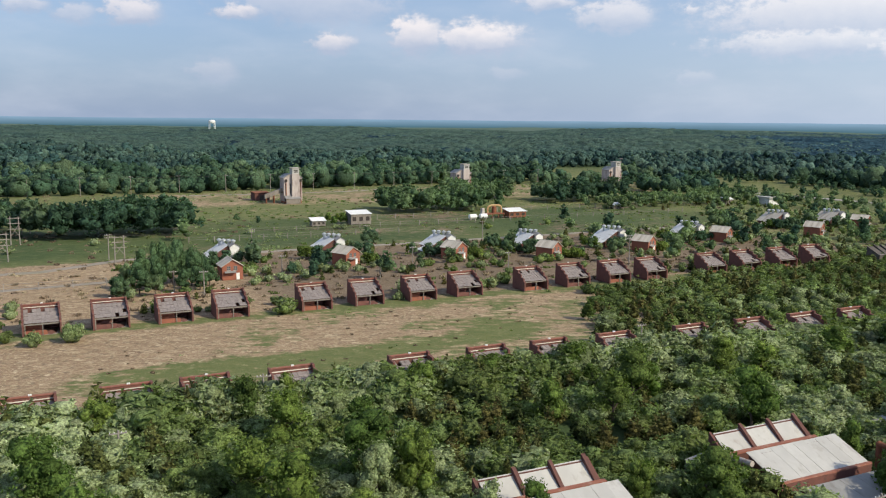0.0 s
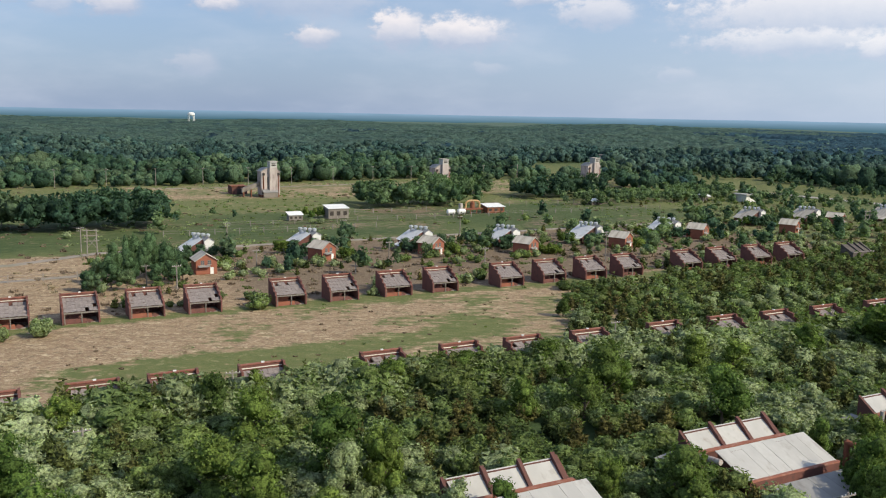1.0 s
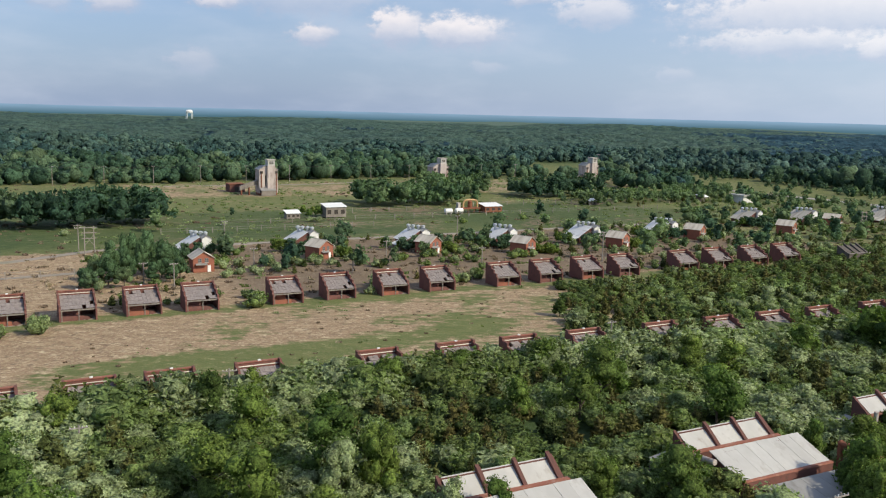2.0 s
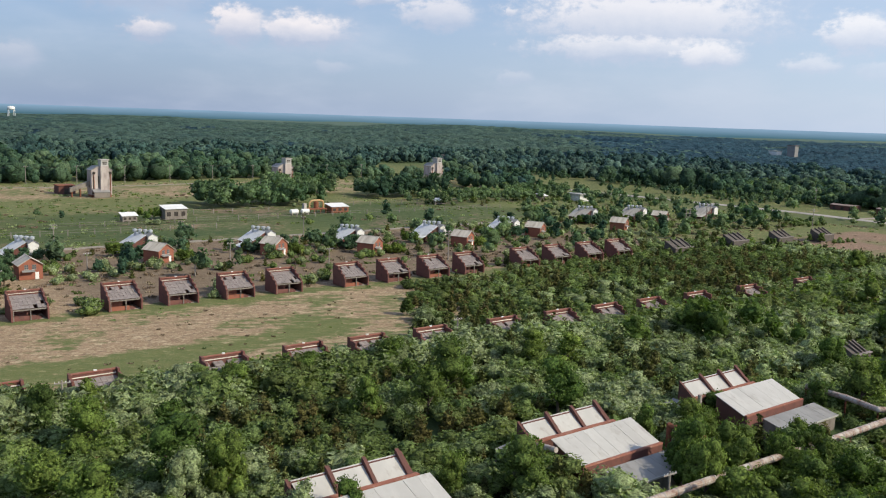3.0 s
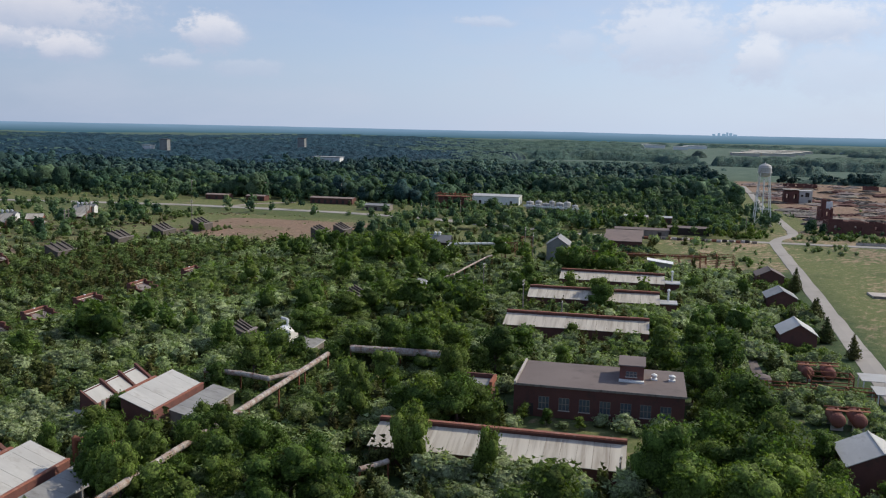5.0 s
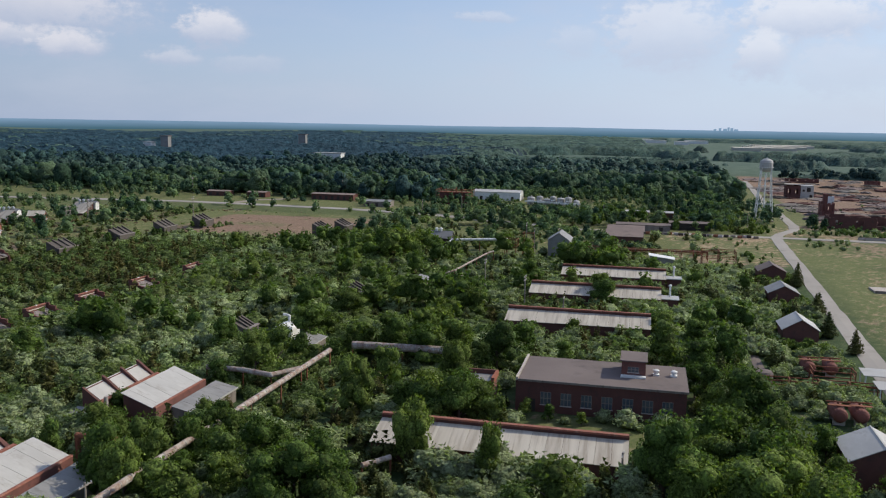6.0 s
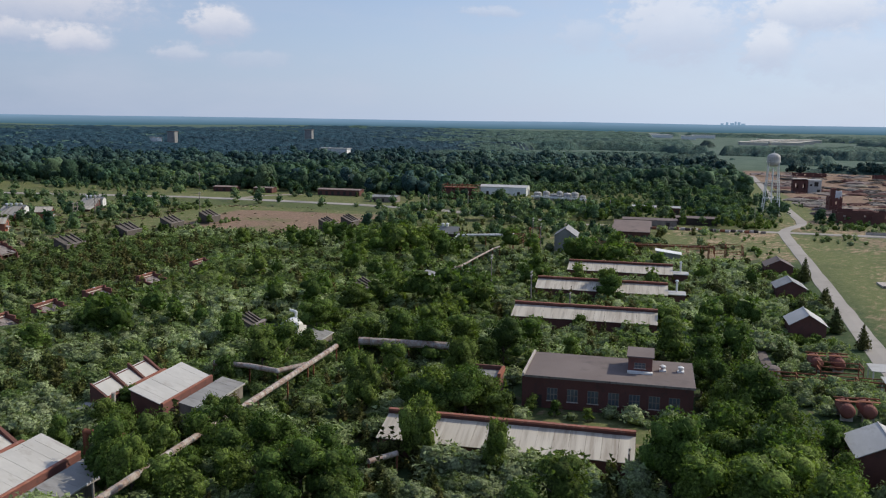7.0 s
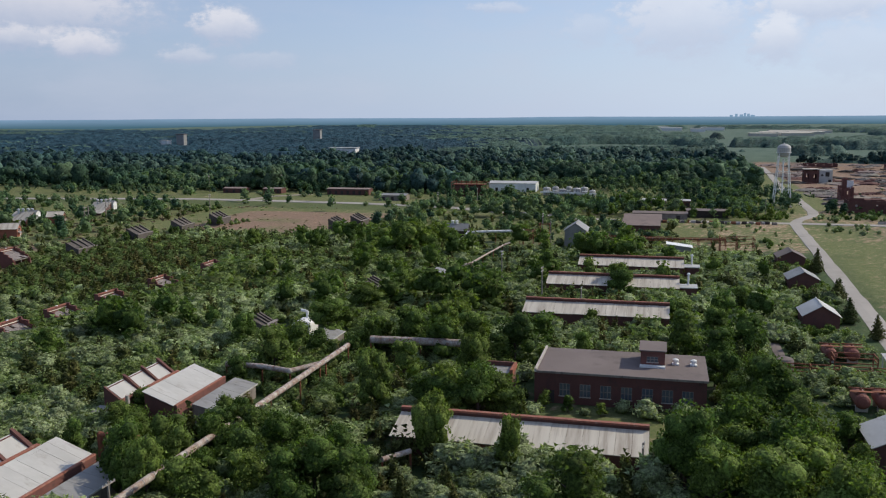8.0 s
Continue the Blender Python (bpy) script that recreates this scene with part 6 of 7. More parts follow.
BLOCKS += [(u - 3.9, u + 3.9, v - 2.5, v + 8.5) for u, v in ((58.2, 266.0), (101.5, 276.5), (141.7, 273.5), (174.4, 261.5), (217.5, 261.0), (266.0, 270.5), (318.0, 268.0), (363.0, 280.0))]
BLOCKS += [(u - 1.0, u + 12, v - 2.5, v + 14) for u, v in ((57.5, 296.0), (96.0, 297.0), (137.0, 289.0), (170.5, 281.0), (208.0, 278.0), (249.5, 279.0), (322.0, 300.0), (352.0, 293.0), (402.0, 285.0))]
BLOCKS += [(332, 347, 39, 77), (331, 336, 45, 50)]
BLOCKS += [(146, 203, -28.9, -24.4), (157, 164.5, -41.5, -34)]
BLOCKS += [(281 - 1, 294, 209, 215), (318, 332, 210, 216.5), (348, 362, 206, 212.5), (378, 392, 203, 209), (368, 382, 138, 144.5), (382, 396, 133, 139)]


LONG_FRONTS = [(120.5, 129.2, -1, 38.5), (209, 217.6, -5, 32), (246.8, 255.4, -7, 31), (281, 290, -9, 25)]


def clear(u, v):
    ok = np.ones(u.shape, bool)
    for a, b, c, d in BLOCKS:
        ok &= ~((u > a - 0.9) & (u < b + 0.9) & (v > c - 0.9) & (v < d + 0.9))
    road_v = np.interp(u, [120, 201, 276, 361, 435, 450, 472, 490, 576, 643, 772, 900], [-49, -52.3, -55.5, -59.5, -62.6, -66.5, -76.5, -79, -81.6, -82.4, -90, -96])
    ok &= ~((u > 60) & (np.abs(v - road_v) < 6.5))
    return ok & ~((np.abs(u - 434.8) < 5.5) & (v < 38) & (v > -240))


def plant_density(u, v):
    """Chance of plants, 0 to 1, and their height, over the works and meadows (within about 480 m)."""
    n1, n2 = lattice(u, v, 5, 22), lattice(u, v, 6, 8)
    d = np.zeros_like(u)
    h = 3.2 + 1.8 * n2
    # thicket between the camera and the second row, and to the east
    d = np.maximum(d, ((v < 150 - 0.03 * np.maximum(0.0, u - 30) + 4 * (n1 - 0.5)) & (v > -46)).astype(float))
    right = 121 + (v - 162) * 0.62 + 12 * (n1 - 0.5)
    d = np.maximum(d, ((u > right) & (v < 208) & (v > 140)).astype(float))
    d = np.where((u > right) & (v > 206) & (v < 222) & (u > 196), 0.75, d)
    h = np.where((v > 150), 2.6 + 1.3 * n2, h)
    # thickets round the houses
    band = (v > 222) & (v < 318)
    d = np.where(band & (u < 280), 0.05 + 0.25 * (n1 > 0.66) + 0.75 * ((v > 254) & (v < 304) & (lattice(u, v, 9, 13) > 0.55)), d)
    d = np.where(band & (u < 25), 0.015, d)
    d = np.where(band & (u >= 196), np.maximum(d, 0.55 * (n1 > 0.3)), d)
    d = np.where(band & (u >= 270), np.maximum(d, 0.75 * (n1 > 0.25)), d)
    d = np.where((v >= 318) & (u < 330), 0.04 * (n2 > 0.5), d)
    d = np.where((v >= 318) & (u >= 330), 0.35 * (n1 > 0.45), d)
    # the soil field and its verge
    d = np.where((u > 352) & (u < 446) & (v > 128) & (v < 240), 0.0, d)
    d = np.where((u > 446) & (u < 520) & (v > 130) & (v < 420), 0.03, d)
    d = np.where((u > 340) & (u < 436) & (v < -8), 0.12 * (n1 > 0.5), d)
    d = np.where((u > 325) & (u < 350) & (v < 22) & (v > -60), 0.35 * (n1 > 0.4), d)
    # wet lawn before the flat hall
    d = np.where((u > 133) & (u < 146) & (v > -8) & (v < 18), 0.1, d)
    d = np.where((u >= 145.5) & (u < 151) & (v > -10) & (v < 20), 1.0, d)
    d = np.where(v < -46, np.where((u < 330), 0.16 * (n1 > 0.6), 0.08), d)
    d = np.where((v < -57.5), np.where(u > 437, np.where(u < 512, 0.75 * (n1 > 0.3), 0.1), 0.004), d)
    return d, h


def scatter(u0, u1, v0, v1, step):
    """Jittered grid points."""
    a, b = np.meshgrid(np.arange(u0, u1, step), np.arange(v0, v1, step), indexing="ij")
    a, b = a.ravel(), b.ravel()
    return a + gen.uniform(-.45, .45, a.size) * step, b + gen.uniform(-.45, .45, a.size) * step


def planted(name, kind, table, u, v, z, h, material, label, wide=1.0, patch=24.0, greener=0.0):
    """One object of many plants: stuff that nobody could count."""
    shapes_, co, fa, tone, n = table[kind], [], [], [], 0
    pick = gen.integers(0, len(shapes_), len(u))
    for s, (p, q) in enumerate(shapes_):
        w = np.nonzero(pick == s)[0]
        if not len(w):
            continue
        a = gen.uniform(0, math.tau, len(w))
        k = h[w] * wide * gen.uniform(0.85, 1.2, len(w))
        c, sn = np.cos(a) * k, np.sin(a) * k
        x = p[None, :, 0] * c[:, None] - p[None, :, 1] * sn[:, None] + (u[w] * CT - v[w] * ST)[:, None]
        y = p[None, :, 0] * sn[:, None] + p[None, :, 1] * c[:, None] + (u[w] * ST + v[w] * CT)[:, None]
        zz = p[None, :, 2] * h[w][:, None] + z[w][:, None]
        co.append(np.stack([x, y, zz], -1).reshape(-1, 3))
        fa.append((q[None] + (np.arange(len(w)) * len(p))[:, None, None]).reshape(-1, 3) + n)
        tone.append(np.repeat(np.clip(0.55 * gen.uniform(0, 1, len(w)) + 0.9 * lattice(u[w], v[w], 31, patch) - 0.3 + greener * smooth(95, 165, u[w]) * (smooth(35, 70, v[w]) + 1.1 * smooth(132, 156, v[w])), 0.01, 1), len(p)))
        n += len(w) * len(p)
    ob = sheet(name, np.concatenate(co), np.concatenate(fa), material, np.concatenate(tone))
    return tagged(ob, label, name.replace("_", " "), kind="stuff")


def in_view(u, v, margin=6.0):
    """Only the wide sector that the camera's path takes in, and a margin."""
    x, y = u * CT - v * ST, u * ST + v * CT
    a = np.degrees(np.arctan2(x, y))
    return (a > -34 - margin) & (a < 82 + margin) & (y > -60)


def stem_mesh(h, seed):
    rnd, bm = random.Random(seed), bmesh.new()
    tube(bm, (0, 0, -0.03), (0.02, 0.01, 0.42), 0.028, 0.02, 6)
    for k in range(5):
        a = k * 1.26 + rnd.uniform(-.3, .3)
        z = 0.2 + 0.07 * k
        tube(bm, (0.015, 0.005, z), (0.22 * math.cos(a), 0.22 * math.sin(a), z + 0.2), 0.014, 0.006, 4)
    return bm


def make_single(kind, k):
    """One plant as a thing with its own trunk and crown, 1 m high; scaled when copied."""
    name = {"shrub": "shrub", "tree": "tree", "juniper": "juniper"}[kind]
    t = new(name)
    part("trunk", stem_mesh(1.0, k), "bark", t)
    p, q = NEAR[kind][k]
    c = sheet("crown", p, q, LEAF[kind])
    c.parent = t
    return t


def tall_zone(u, v):
    """Where tall broadleaved trees stand among the shrubs."""
    n = lattice(u, v, 12, 19)
    z = ((u > 98) & (u < 182) & (v > 8) & (v < 66) & (n > np.where(u < 126, 0.72, 0.45))) | ((u > 182) & (u < 245) & (v > 40) & (v < 72) & (n > 0.45))
    z &= ~((u > 148) & (u < 173) & (v > 32) & (v < 61))
    z &= ~((u > 118) & (u < 170) & (v > 42) & (v < 66))
    z |= (u > 105) & (u < 132) & (v < -4) & (v > -44) & (n > 0.35)
    z |= (u > 140) & (u < 215) & (v < -12) & (v > -26) & (n > 0.7)
    z |= (u > 300) & (u < 470) & (v > 12) & (v < 128) & (n > 0.45)
    return z


LABELS = {"shrub": "dense silvery-green shrub in the thicket", "tree": "leafy broadleaved tree rising from the thicket", "juniper": "dark olive juniper in the thicket"}


def near_plants():
    u, v = scatter(-70, 345, -60, 232, 3.75)
    # a second growth right before the half-buried sheds
    eu, ev = [], []
    for s, front in SECOND_ROW:
        for x in np.arange(s - 9.5, s + 1.5, 1.9):
            for y in (front - 2.4, front - 0.2, front + 1.6):
                eu.append(x + gen.uniform(-.6, .6)), ev.append(y + gen.uniform(-.6, .6))
    extra = np.concatenate([np.zeros(u.size, bool), np.ones(len(eu), bool)])
    u, v = np.concatenate([u, eu]), np.concatenate([v, ev])
    dist = np.hypot(u, v)
    d, h = plant_density(u, v)
    keep = (gen.uniform(0, 1, u.size) < d) & clear(u, v) & in_view(u, v) & (dist > 62)
    u, v, h, dist, extra = u[keep], v[keep], h[keep], dist[keep], extra[keep]
    n = lattice(u, v, 15, 12)
    r = gen.uniform(0, 1, u.size)
    kind = np.where(r < 0.12 + 0.25 * (n > 0.6) + 0.16 * ((v > 148) & (u > 105)), 2, 0)
    kind = np.where(tall_zone(u, v) & (r > 0.58), 1, kind)
    kind = np.where((kind == 0) & (r > 0.955) & (v < 135), 1, kind)
    for a, b, c, e in LONG_FRONTS:
        kind = np.where((kind == 1) & (u > a - 15) & (u < b + 1) & (v > c - 3) & (v < e + 3), 0, kind)
    h = np.where(kind == 1, gen.uniform(6.5, 11.0, u.size), np.where(kind == 2, h * gen.uniform(1.0, 1.35, u.size), h * gen.uniform(0.7, 1.2, u.size)))
    # low plants beside roofs and pipes, so that these stay in sight
    for a, b, c, e in BLOCKS:
        close = (u > a - 7) & (u < b + 5) & (v > c - 8) & (v < e + 3) & (dist < 330)
        h = np.where(close & (kind != 1), np.minimum(h, gen.uniform(2.6, 4.4, u.size)), h)
        h = np.where(close & (kind == 1), h * 0.62, h)
    for a, b, c, e in LONG_FRONTS:
        front = (u > a - 5.5) & (u < a + 0.2) & (v > c) & (v < e) & (kind != 1)
        h = np.where(front, gen.uniform(3.8, 4.8, u.size) + 1.7 * (a < 130), h)
    buried = (v > 55) & (v < 61.5) & (((u > 105) & (u < 114)) | ((u > 119) & (u < 129)))
    h = np.where(buried, gen.uniform(5.0, 7.0, u.size), h)
    hall = (u > 143) & (u < 151) & (v > -12) & (v < 20)
    h = np.where(hall, gen.uniform(1.5, 2.6, u.size) + 1.1 * (u > 147), h)
    vessels = (v > -44) & (v < -32) & (((u > 178) & (u < 188.5)) | ((u > 146) & (u < 157)))
    h = np.where(vessels, np.minimum(h, 2.2), h)
    yard = (u > 160) & (u < 184) & (v > 61) & (v < 92) & (kind != 1)
    h = np.where(yard, gen.uniform(3.5, 4.6, u.size), h)
    line_v = 140.9 - 0.046 * np.maximum(0.0, u - 30)
    row = (v > line_v - 10.5) & (v < line_v + 2.4) & (u < 300)
    h = np.where(row, np.where(lattice(u, v, 41, 9) > 0.74, 3.0, gen.uniform(3.8, 5.0, u.size) + 0.5 * (v > line_v - 3.6)), h)
    h = np.where((v > line_v + 2.4) & (v < line_v + 11) & (u < 200), h * 0.7, h)
    h = np.where(extra, np.where(lattice(u, v, 42, 7) > 0.74, 3.2, gen.uniform(5.3, 6.7, u.size) + 0.2 * (v - line_v + 2.4) + 0.7 * (u < 60) + 0.5 * (u < 112)) + 1.6 * (lattice(u, v, 43, 6) < 0.3), h)
    gap = np.ones(u.size, bool)
    for s, _ in SECOND_ROW:
        gap &= ~((u > s - 9.0) & (u < s + 0.6))
    h = np.where(gap & (v > line_v - 6) & (v < line_v + 8) & (u < 260), gen.uniform(4.8, 7.4, u.size), h)
    for s in (48.2, 86.3, 124.4):
        end = (u > s - 5.0) & (u < s + 0.5) & (v > 66) & (v < 92) & (kind != 1)
        h = np.where(end, gen.uniform(4.6, 5.8, u.size) + 1.4 * (v < 84), h)
        south = (u > s) & (u < s + 19) & (v > 64.8) & (v < 68.6) & (kind != 1)
        h = np.where(south, gen.uniform(3.8, 4.6, u.size), h)
    sight = (u > 156) & (u < 171) & (v > 33) & (v < 60)
    h = np.where(sight, np.minimum(h, 3.2), h)
    h = np.where((u > 262) & (u < 320) & (v > 46) & (v < 66), np.minimum(h, 2.2), h)
    h = np.where((u > 325) & (u < 346) & (v > 44) & (v < 82), np.minimum(h, 3.0), h)
    h = np.where((u > 312) & (u < 342) & (v > 22) & (v < 38), np.minimum(h, 1.8), h)
    h = np.where((v > 50) & (v < 67) & (u > 60) & (u < 168) & (gen.uniform(0, 1, u.size) < 0.45), np.minimum(h, 3.4), h)
    beside = (u > 129) & (u < 168) & (v > 48) & (v < 64)
    h = np.where(beside, np.minimum(h, gen.uniform(2.2, 3.6, u.size)), h)
    names = ("shrub", "tree", "juniper")
    # single plants: the stretch of thicket that the path passes nearest
    order = np.argsort(dist)
    single = np.zeros(u.size, bool)
    for k, most in ((0, 280), (1, 120), (2, 110)):
        single[order[kind[order] == k][:most]] = True
    models = {nm: [make_single(nm, i) for i in range(len(NEAR[nm]))] for nm in names}
    used = set()
    for i in np.nonzero(single)[0]:
        nm = names[kind[i]]
        j = int(gen.integers(0, len(models[nm])))
        base = models[nm][j]
        m = pose(*site(u[i], v[i], -0.1), 0, 0, float(gen.uniform(0, 360)))
        w = h[i] * (1.5 if nm == "shrub" else 1.05) * float(gen.uniform(0.9, 1.15))
        ob = base if base.name not in used else copy_thing(base, m)
        used.add(ob.name)
        ob.matrix_world = m @ Matrix.Diagonal((w, w, h[i], 1))
        tagged(ob, LABELS[nm], nm, nm + "s of the thicket")
    for k, nm in enumerate(names):
        for lo, hi, table in ((0, 114, NEAR), (114, 205, MID), (205, 999, LOW)):
            w = (kind == k) & ~single & (dist > lo) & (dist <= hi)
            if w.sum():
                planted({"shrub": "shrub_thicket", "tree": "tree_clumps", "juniper": "juniper_thicket"}[nm], nm, table, u[w], v[w], np.full(w.sum(), -0.1), h[w], LEAF[nm],
                        {"shrub": "dense thicket of silvery-green shrubs", "tree": "clumps of broadleaved trees", "juniper": "scattered dark junipers"}[nm], 1.5 if nm == "shrub" else 1.05, greener=0.17 if nm == "shrub" else 0.0)


near_plants()


def middle_plants():
    u, v = scatter(-170, 650, -240, 420, 5.2)
    old = (u > -70) & (u < 345) & (v > -60) & (v < 232)
    d, h = plant_density(u, v)
    east = (u > 330) & (v < 130) & (v > -58)
    thin = lattice(u, v, 44, 20)
    d = np.where(east & (u < 436), np.where(v > 18, 0.45 + 0.5 * (thin > 0.4), d), d)
    for a, b, c, e in ((326, 348, 40, 80), (318, 348, 18, 40), (350, 366, 74, 92), (284, 318, 55, 64), (362, 382, 36, 50)):
        d = np.where((u > a - 10) & (u < b) & (v > c) & (v < e), 0.08, d)
    d = np.where((u >= 440) & (v < 130) & (v > -56), 0.5 + 0.45 * (lattice(u, v, 45, 26) > 0.35), d)
    d = np.where((u >= 505) & (v < -94), 0.01, d)
    d = np.where((u >= 520) & (v >= 130), 0.7 * ((u > 556) | (lattice(u, v, 4, 15) > 0.6)), d)
    keep = (gen.uniform(0, 1, u.size) < d) & clear(u, v) & in_view(u, v) & ~old
    u, v, h = u[keep], v[keep], h[keep]
    r = gen.uniform(0, 1, u.size)
    tall = ((u > 440) & (r < 0.75)) | (tall_zone(u, v) & (r < 0.42)) | ((v > 222) & (r < 0.2))
    h = np.where(tall, gen.uniform(4.2, 8.5, u.size) * (0.75 + 0.7 * lattice(u, v, 46, 16)), h)
    h = np.where(tall & (u > 500) & (u < 556) & (v > 60), gen.uniform(4.0, 6.0, u.size), h)
    h = np.where(tall & (u > 455) & (v < 130), gen.uniform(3.2, 7.2, u.size) * (0.55 + 1.1 * lattice(u, v, 48, 34)), h)
    h = np.where((u > 470) & (u < 512) & (v > -28) & (v < 24), np.minimum(h, 2.6), h)
    h = np.where(v < -57, np.minimum(h, gen.uniform(1.4, 3.0, u.size)), h)
    h = np.where((u > 552) & (u < 584) & (v > 76) & (v < 118), np.minimum(h, 2.4), h)
    h = np.where((u > 330) & (u < 436) & (v > 15) & (v < 110), h * 0.8, h)
    h = np.where((u > 512) & (u < 556) & (v > 22) & (v < 84), np.minimum(h, 2.6), h)
    j = gen.uniform(0, 1, u.size) < 0.3
    k = gen.uniform(0, 1, u.size) + 0.7 * lattice(u, v, 47, 30)
    for ww, kk, mat_ in ((tall & (k < 0.8), "tree", "leaf_mid_hazed"), (tall & (k >= 0.8) & (k < 1.1), "tree", "leaf_forest_hazed"), (tall & (k >= 1.1), "tree", "leaf_bright"), (~tall & ~j, "shrub", "leaf_shrub"), (~tall & j, "juniper", "leaf_juniper")):
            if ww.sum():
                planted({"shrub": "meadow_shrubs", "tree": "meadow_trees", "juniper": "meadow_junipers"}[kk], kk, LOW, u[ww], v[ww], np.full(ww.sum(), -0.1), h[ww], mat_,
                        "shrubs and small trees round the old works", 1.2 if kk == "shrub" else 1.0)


middle_plants()


def grove(u0, u1, v0, v1, count, h0, h1, label, kind="tree", material="leaf_tree"):
    u, v = gen.uniform(u0, u1, count), gen.uniform(v0, v1, count)
    ok = clear(u, v)
    u, v = u[ok], v[ok]
    if not len(u):
        return
    planted("grove", kind, MID if count < 20 else LOW, u, v, np.full(u.size, -0.1), gen.uniform(h0, h1, u.size), material, label)


grove(-2, 66, 374, 402, 70, 10, 16, "grove of dark broadleaved trees in the meadow", material="leaf_forest_hazed")
grove(-60, 0, 395, 440, 50, 9, 14, "dark trees at the meadow's edge", material="leaf_forest_hazed")
grove(175, 240, 415, 450, 70, 8, 14, "row of broadleaved trees across the meadow", material="leaf_mid_hazed")
grove(285, 350, 435, 470, 60, 8, 14, "dark broadleaved trees near a silo tower", material="leaf_forest_hazed")
grove(300, 400, 395, 430, 90, 5, 8, "bright green trees at the meadow's edge", material="leaf_bright")
grove(400, 456, 330, 470, 46, 4, 8, "scattered trees beside the country road", material="leaf_mid_hazed")
grove(400, 462, 470, 585, 60, 5, 10, "broadleaved trees between meadow and road", material="leaf_forest_hazed")
grove(506, 560, 300, 585, 90, 5, 9, "broadleaved trees beyond the country road", material="leaf_forest_hazed")
grove(350, 375, 425, 455, 14, 3, 5, "trees along the country road", material="leaf_mid_hazed")
grove(395, 460, 425, 455, 36, 5, 8, "trees along the country road", material="leaf_mid_hazed")
grove(238, 285, 468, 494, 40, 9, 14, "broadleaved trees before a silo tower", material="leaf_mid_hazed")
grove(120, 140, 386, 396, 8, 4, 6, "small dark trees beside sheds")
grove(-40, 6, 205, 232, 14, 3, 5, "low green shrubs beside a brick shed", "shrub", "leaf_shrub")
for u, v, h in ((-1, 216, 5), (15, 213, 4), (32, 226, 7), (60, 214, 5.5), (61, 217, 4.5), (0, 205, 4.5), (9.5, 206, 5), (94, 218, 3.5), (126, 224, 4), (133, 228, 5), (122, 224, 3.5), (80, 270, 5), (88, 272, 5)):
    grove(u - 1.2, u + 1.2, v - 1.0, v + 1.0, 3, h * 0.8, h, "green shrub beside a brick shed", "shrub", "leaf_shrub")


for u, v in ((57.5, 296.0), (96.0, 297.0), (137.0, 289.0), (170.5, 281.0), (208.0, 278.0), (249.5, 279.0), (322.0, 300.0), (352.0, 293.0)):
    grove(u - 3, u + 7, v - 6, v - 1.8, 12, 4.0, 5.6, "dark trees before a process house", "tree", "leaf_forest_hazed")
    grove(u - 1, u + 6, v - 4, v - 2.6, 6, 3.4, 4.6, "dark shrubs before a process house", "shrub", "leaf_forest_hazed")
    grove(u + 8, u + 15, v - 6, v + 3, 8, 3.5, 5.5, "dark green trees beside a process house", "tree", "leaf_forest_hazed")
    grove(u - 7, u - 2, v - 3, v + 8, 5, 3.0, 5.0, "green trees beside a process house")
for u, v in ((101.5, 276.5), (141.7, 273.5), (174.4, 261.5), (217.5, 261.0), (266.0, 270.5)):
    grove(u - 7, u - 1, v - 5, v - 1.5, 6, 2.6, 3.8, "green shrubs before a small brick house", "shrub", "leaf_shrub")
    grove(u + 4.5, u + 9, v - 2, v + 5, 6, 3.5, 5.5, "dark shrubs beside a small brick house", "shrub", "leaf_tree")


for u, v in ((281, 209), (318, 210), (348, 206), (378, 203), (368, 138), (382, 133)):
    grove(u - 3, u + 15, v - 6, v - 1.2, 9, 1.8, 3.0, "green shrubs before a grey bay house", "shrub", "leaf_shrub")
    grove(u - 6, u - 1.5, v - 2, v + 6, 3, 2.5, 4.5, "small trees beside a grey bay house")


for u, v in ((215.5, -38.6), (264.5, -41.8), (306.0, -44.0)):
    grove(u - 5.5, u - 1.6, v - 4.5, v + 7, 19, 2.6, 4.0, "dark green shrubs before a house beside the road", "shrub", "leaf_tree")
    grove(u - 5, u + 10, v + 4.6, v + 9, 16, 3.4, 5.0, "green shrubs beside a house by the road", "shrub", "leaf_shrub")
    grove(u - 6, u + 10, v - 7.4, v - 4.6, 16, 1.8, 3.2, "low dark shrubs between a house and the road", "shrub", "leaf_tree")
    grove(u + 5, u + 16, v - 6, v + 3, 9, 3.0, 5.2, "dark bushes behind a house beside the road", "shrub", "leaf_forest_hazed")
grove(150, 200, -47, -26, 40, 1.4, 3.0, "overgrown green shrubs along the rusty rack", "shrub", "leaf_shrub")
grove(320, 372, -60, -42, 26, 1.4, 3.2, "low dark shrubs beside the road", "shrub", "leaf_tree")
grove(440, 520, -58, 34, 95, 3.5, 7.5, "broadleaved trees between the halls and the water tower", material="leaf_tree")
grove(500, 600, -76, 0, 80, 5, 9, "broadleaved trees round the water tower", material="leaf_forest_hazed")
grove(442, 474, -66, -40, 30, 1.6, 3.4, "low dark shrubs by the road's bend", "shrub", "leaf_tree")
grove(366, 380, -4, 18, 26, 3.2, 4.8, "dark bushes before the brown-roofed halls", "shrub", "leaf_forest_hazed")
grove(344, 432, -56, -12, 40, 1.0, 2.4, "low shrubs in the rough meadow", "shrub", "leaf_shrub")
grove(395, 470, -92, -72, 26, 2.0, 3.6, "green shrubs beside the pale road", "shrub", "leaf_shrub")
grove(478, 500, -93, -84, 9, 4.0, 6.5, "young trees at the edge of the cleared yard", material="leaf_forest_hazed")
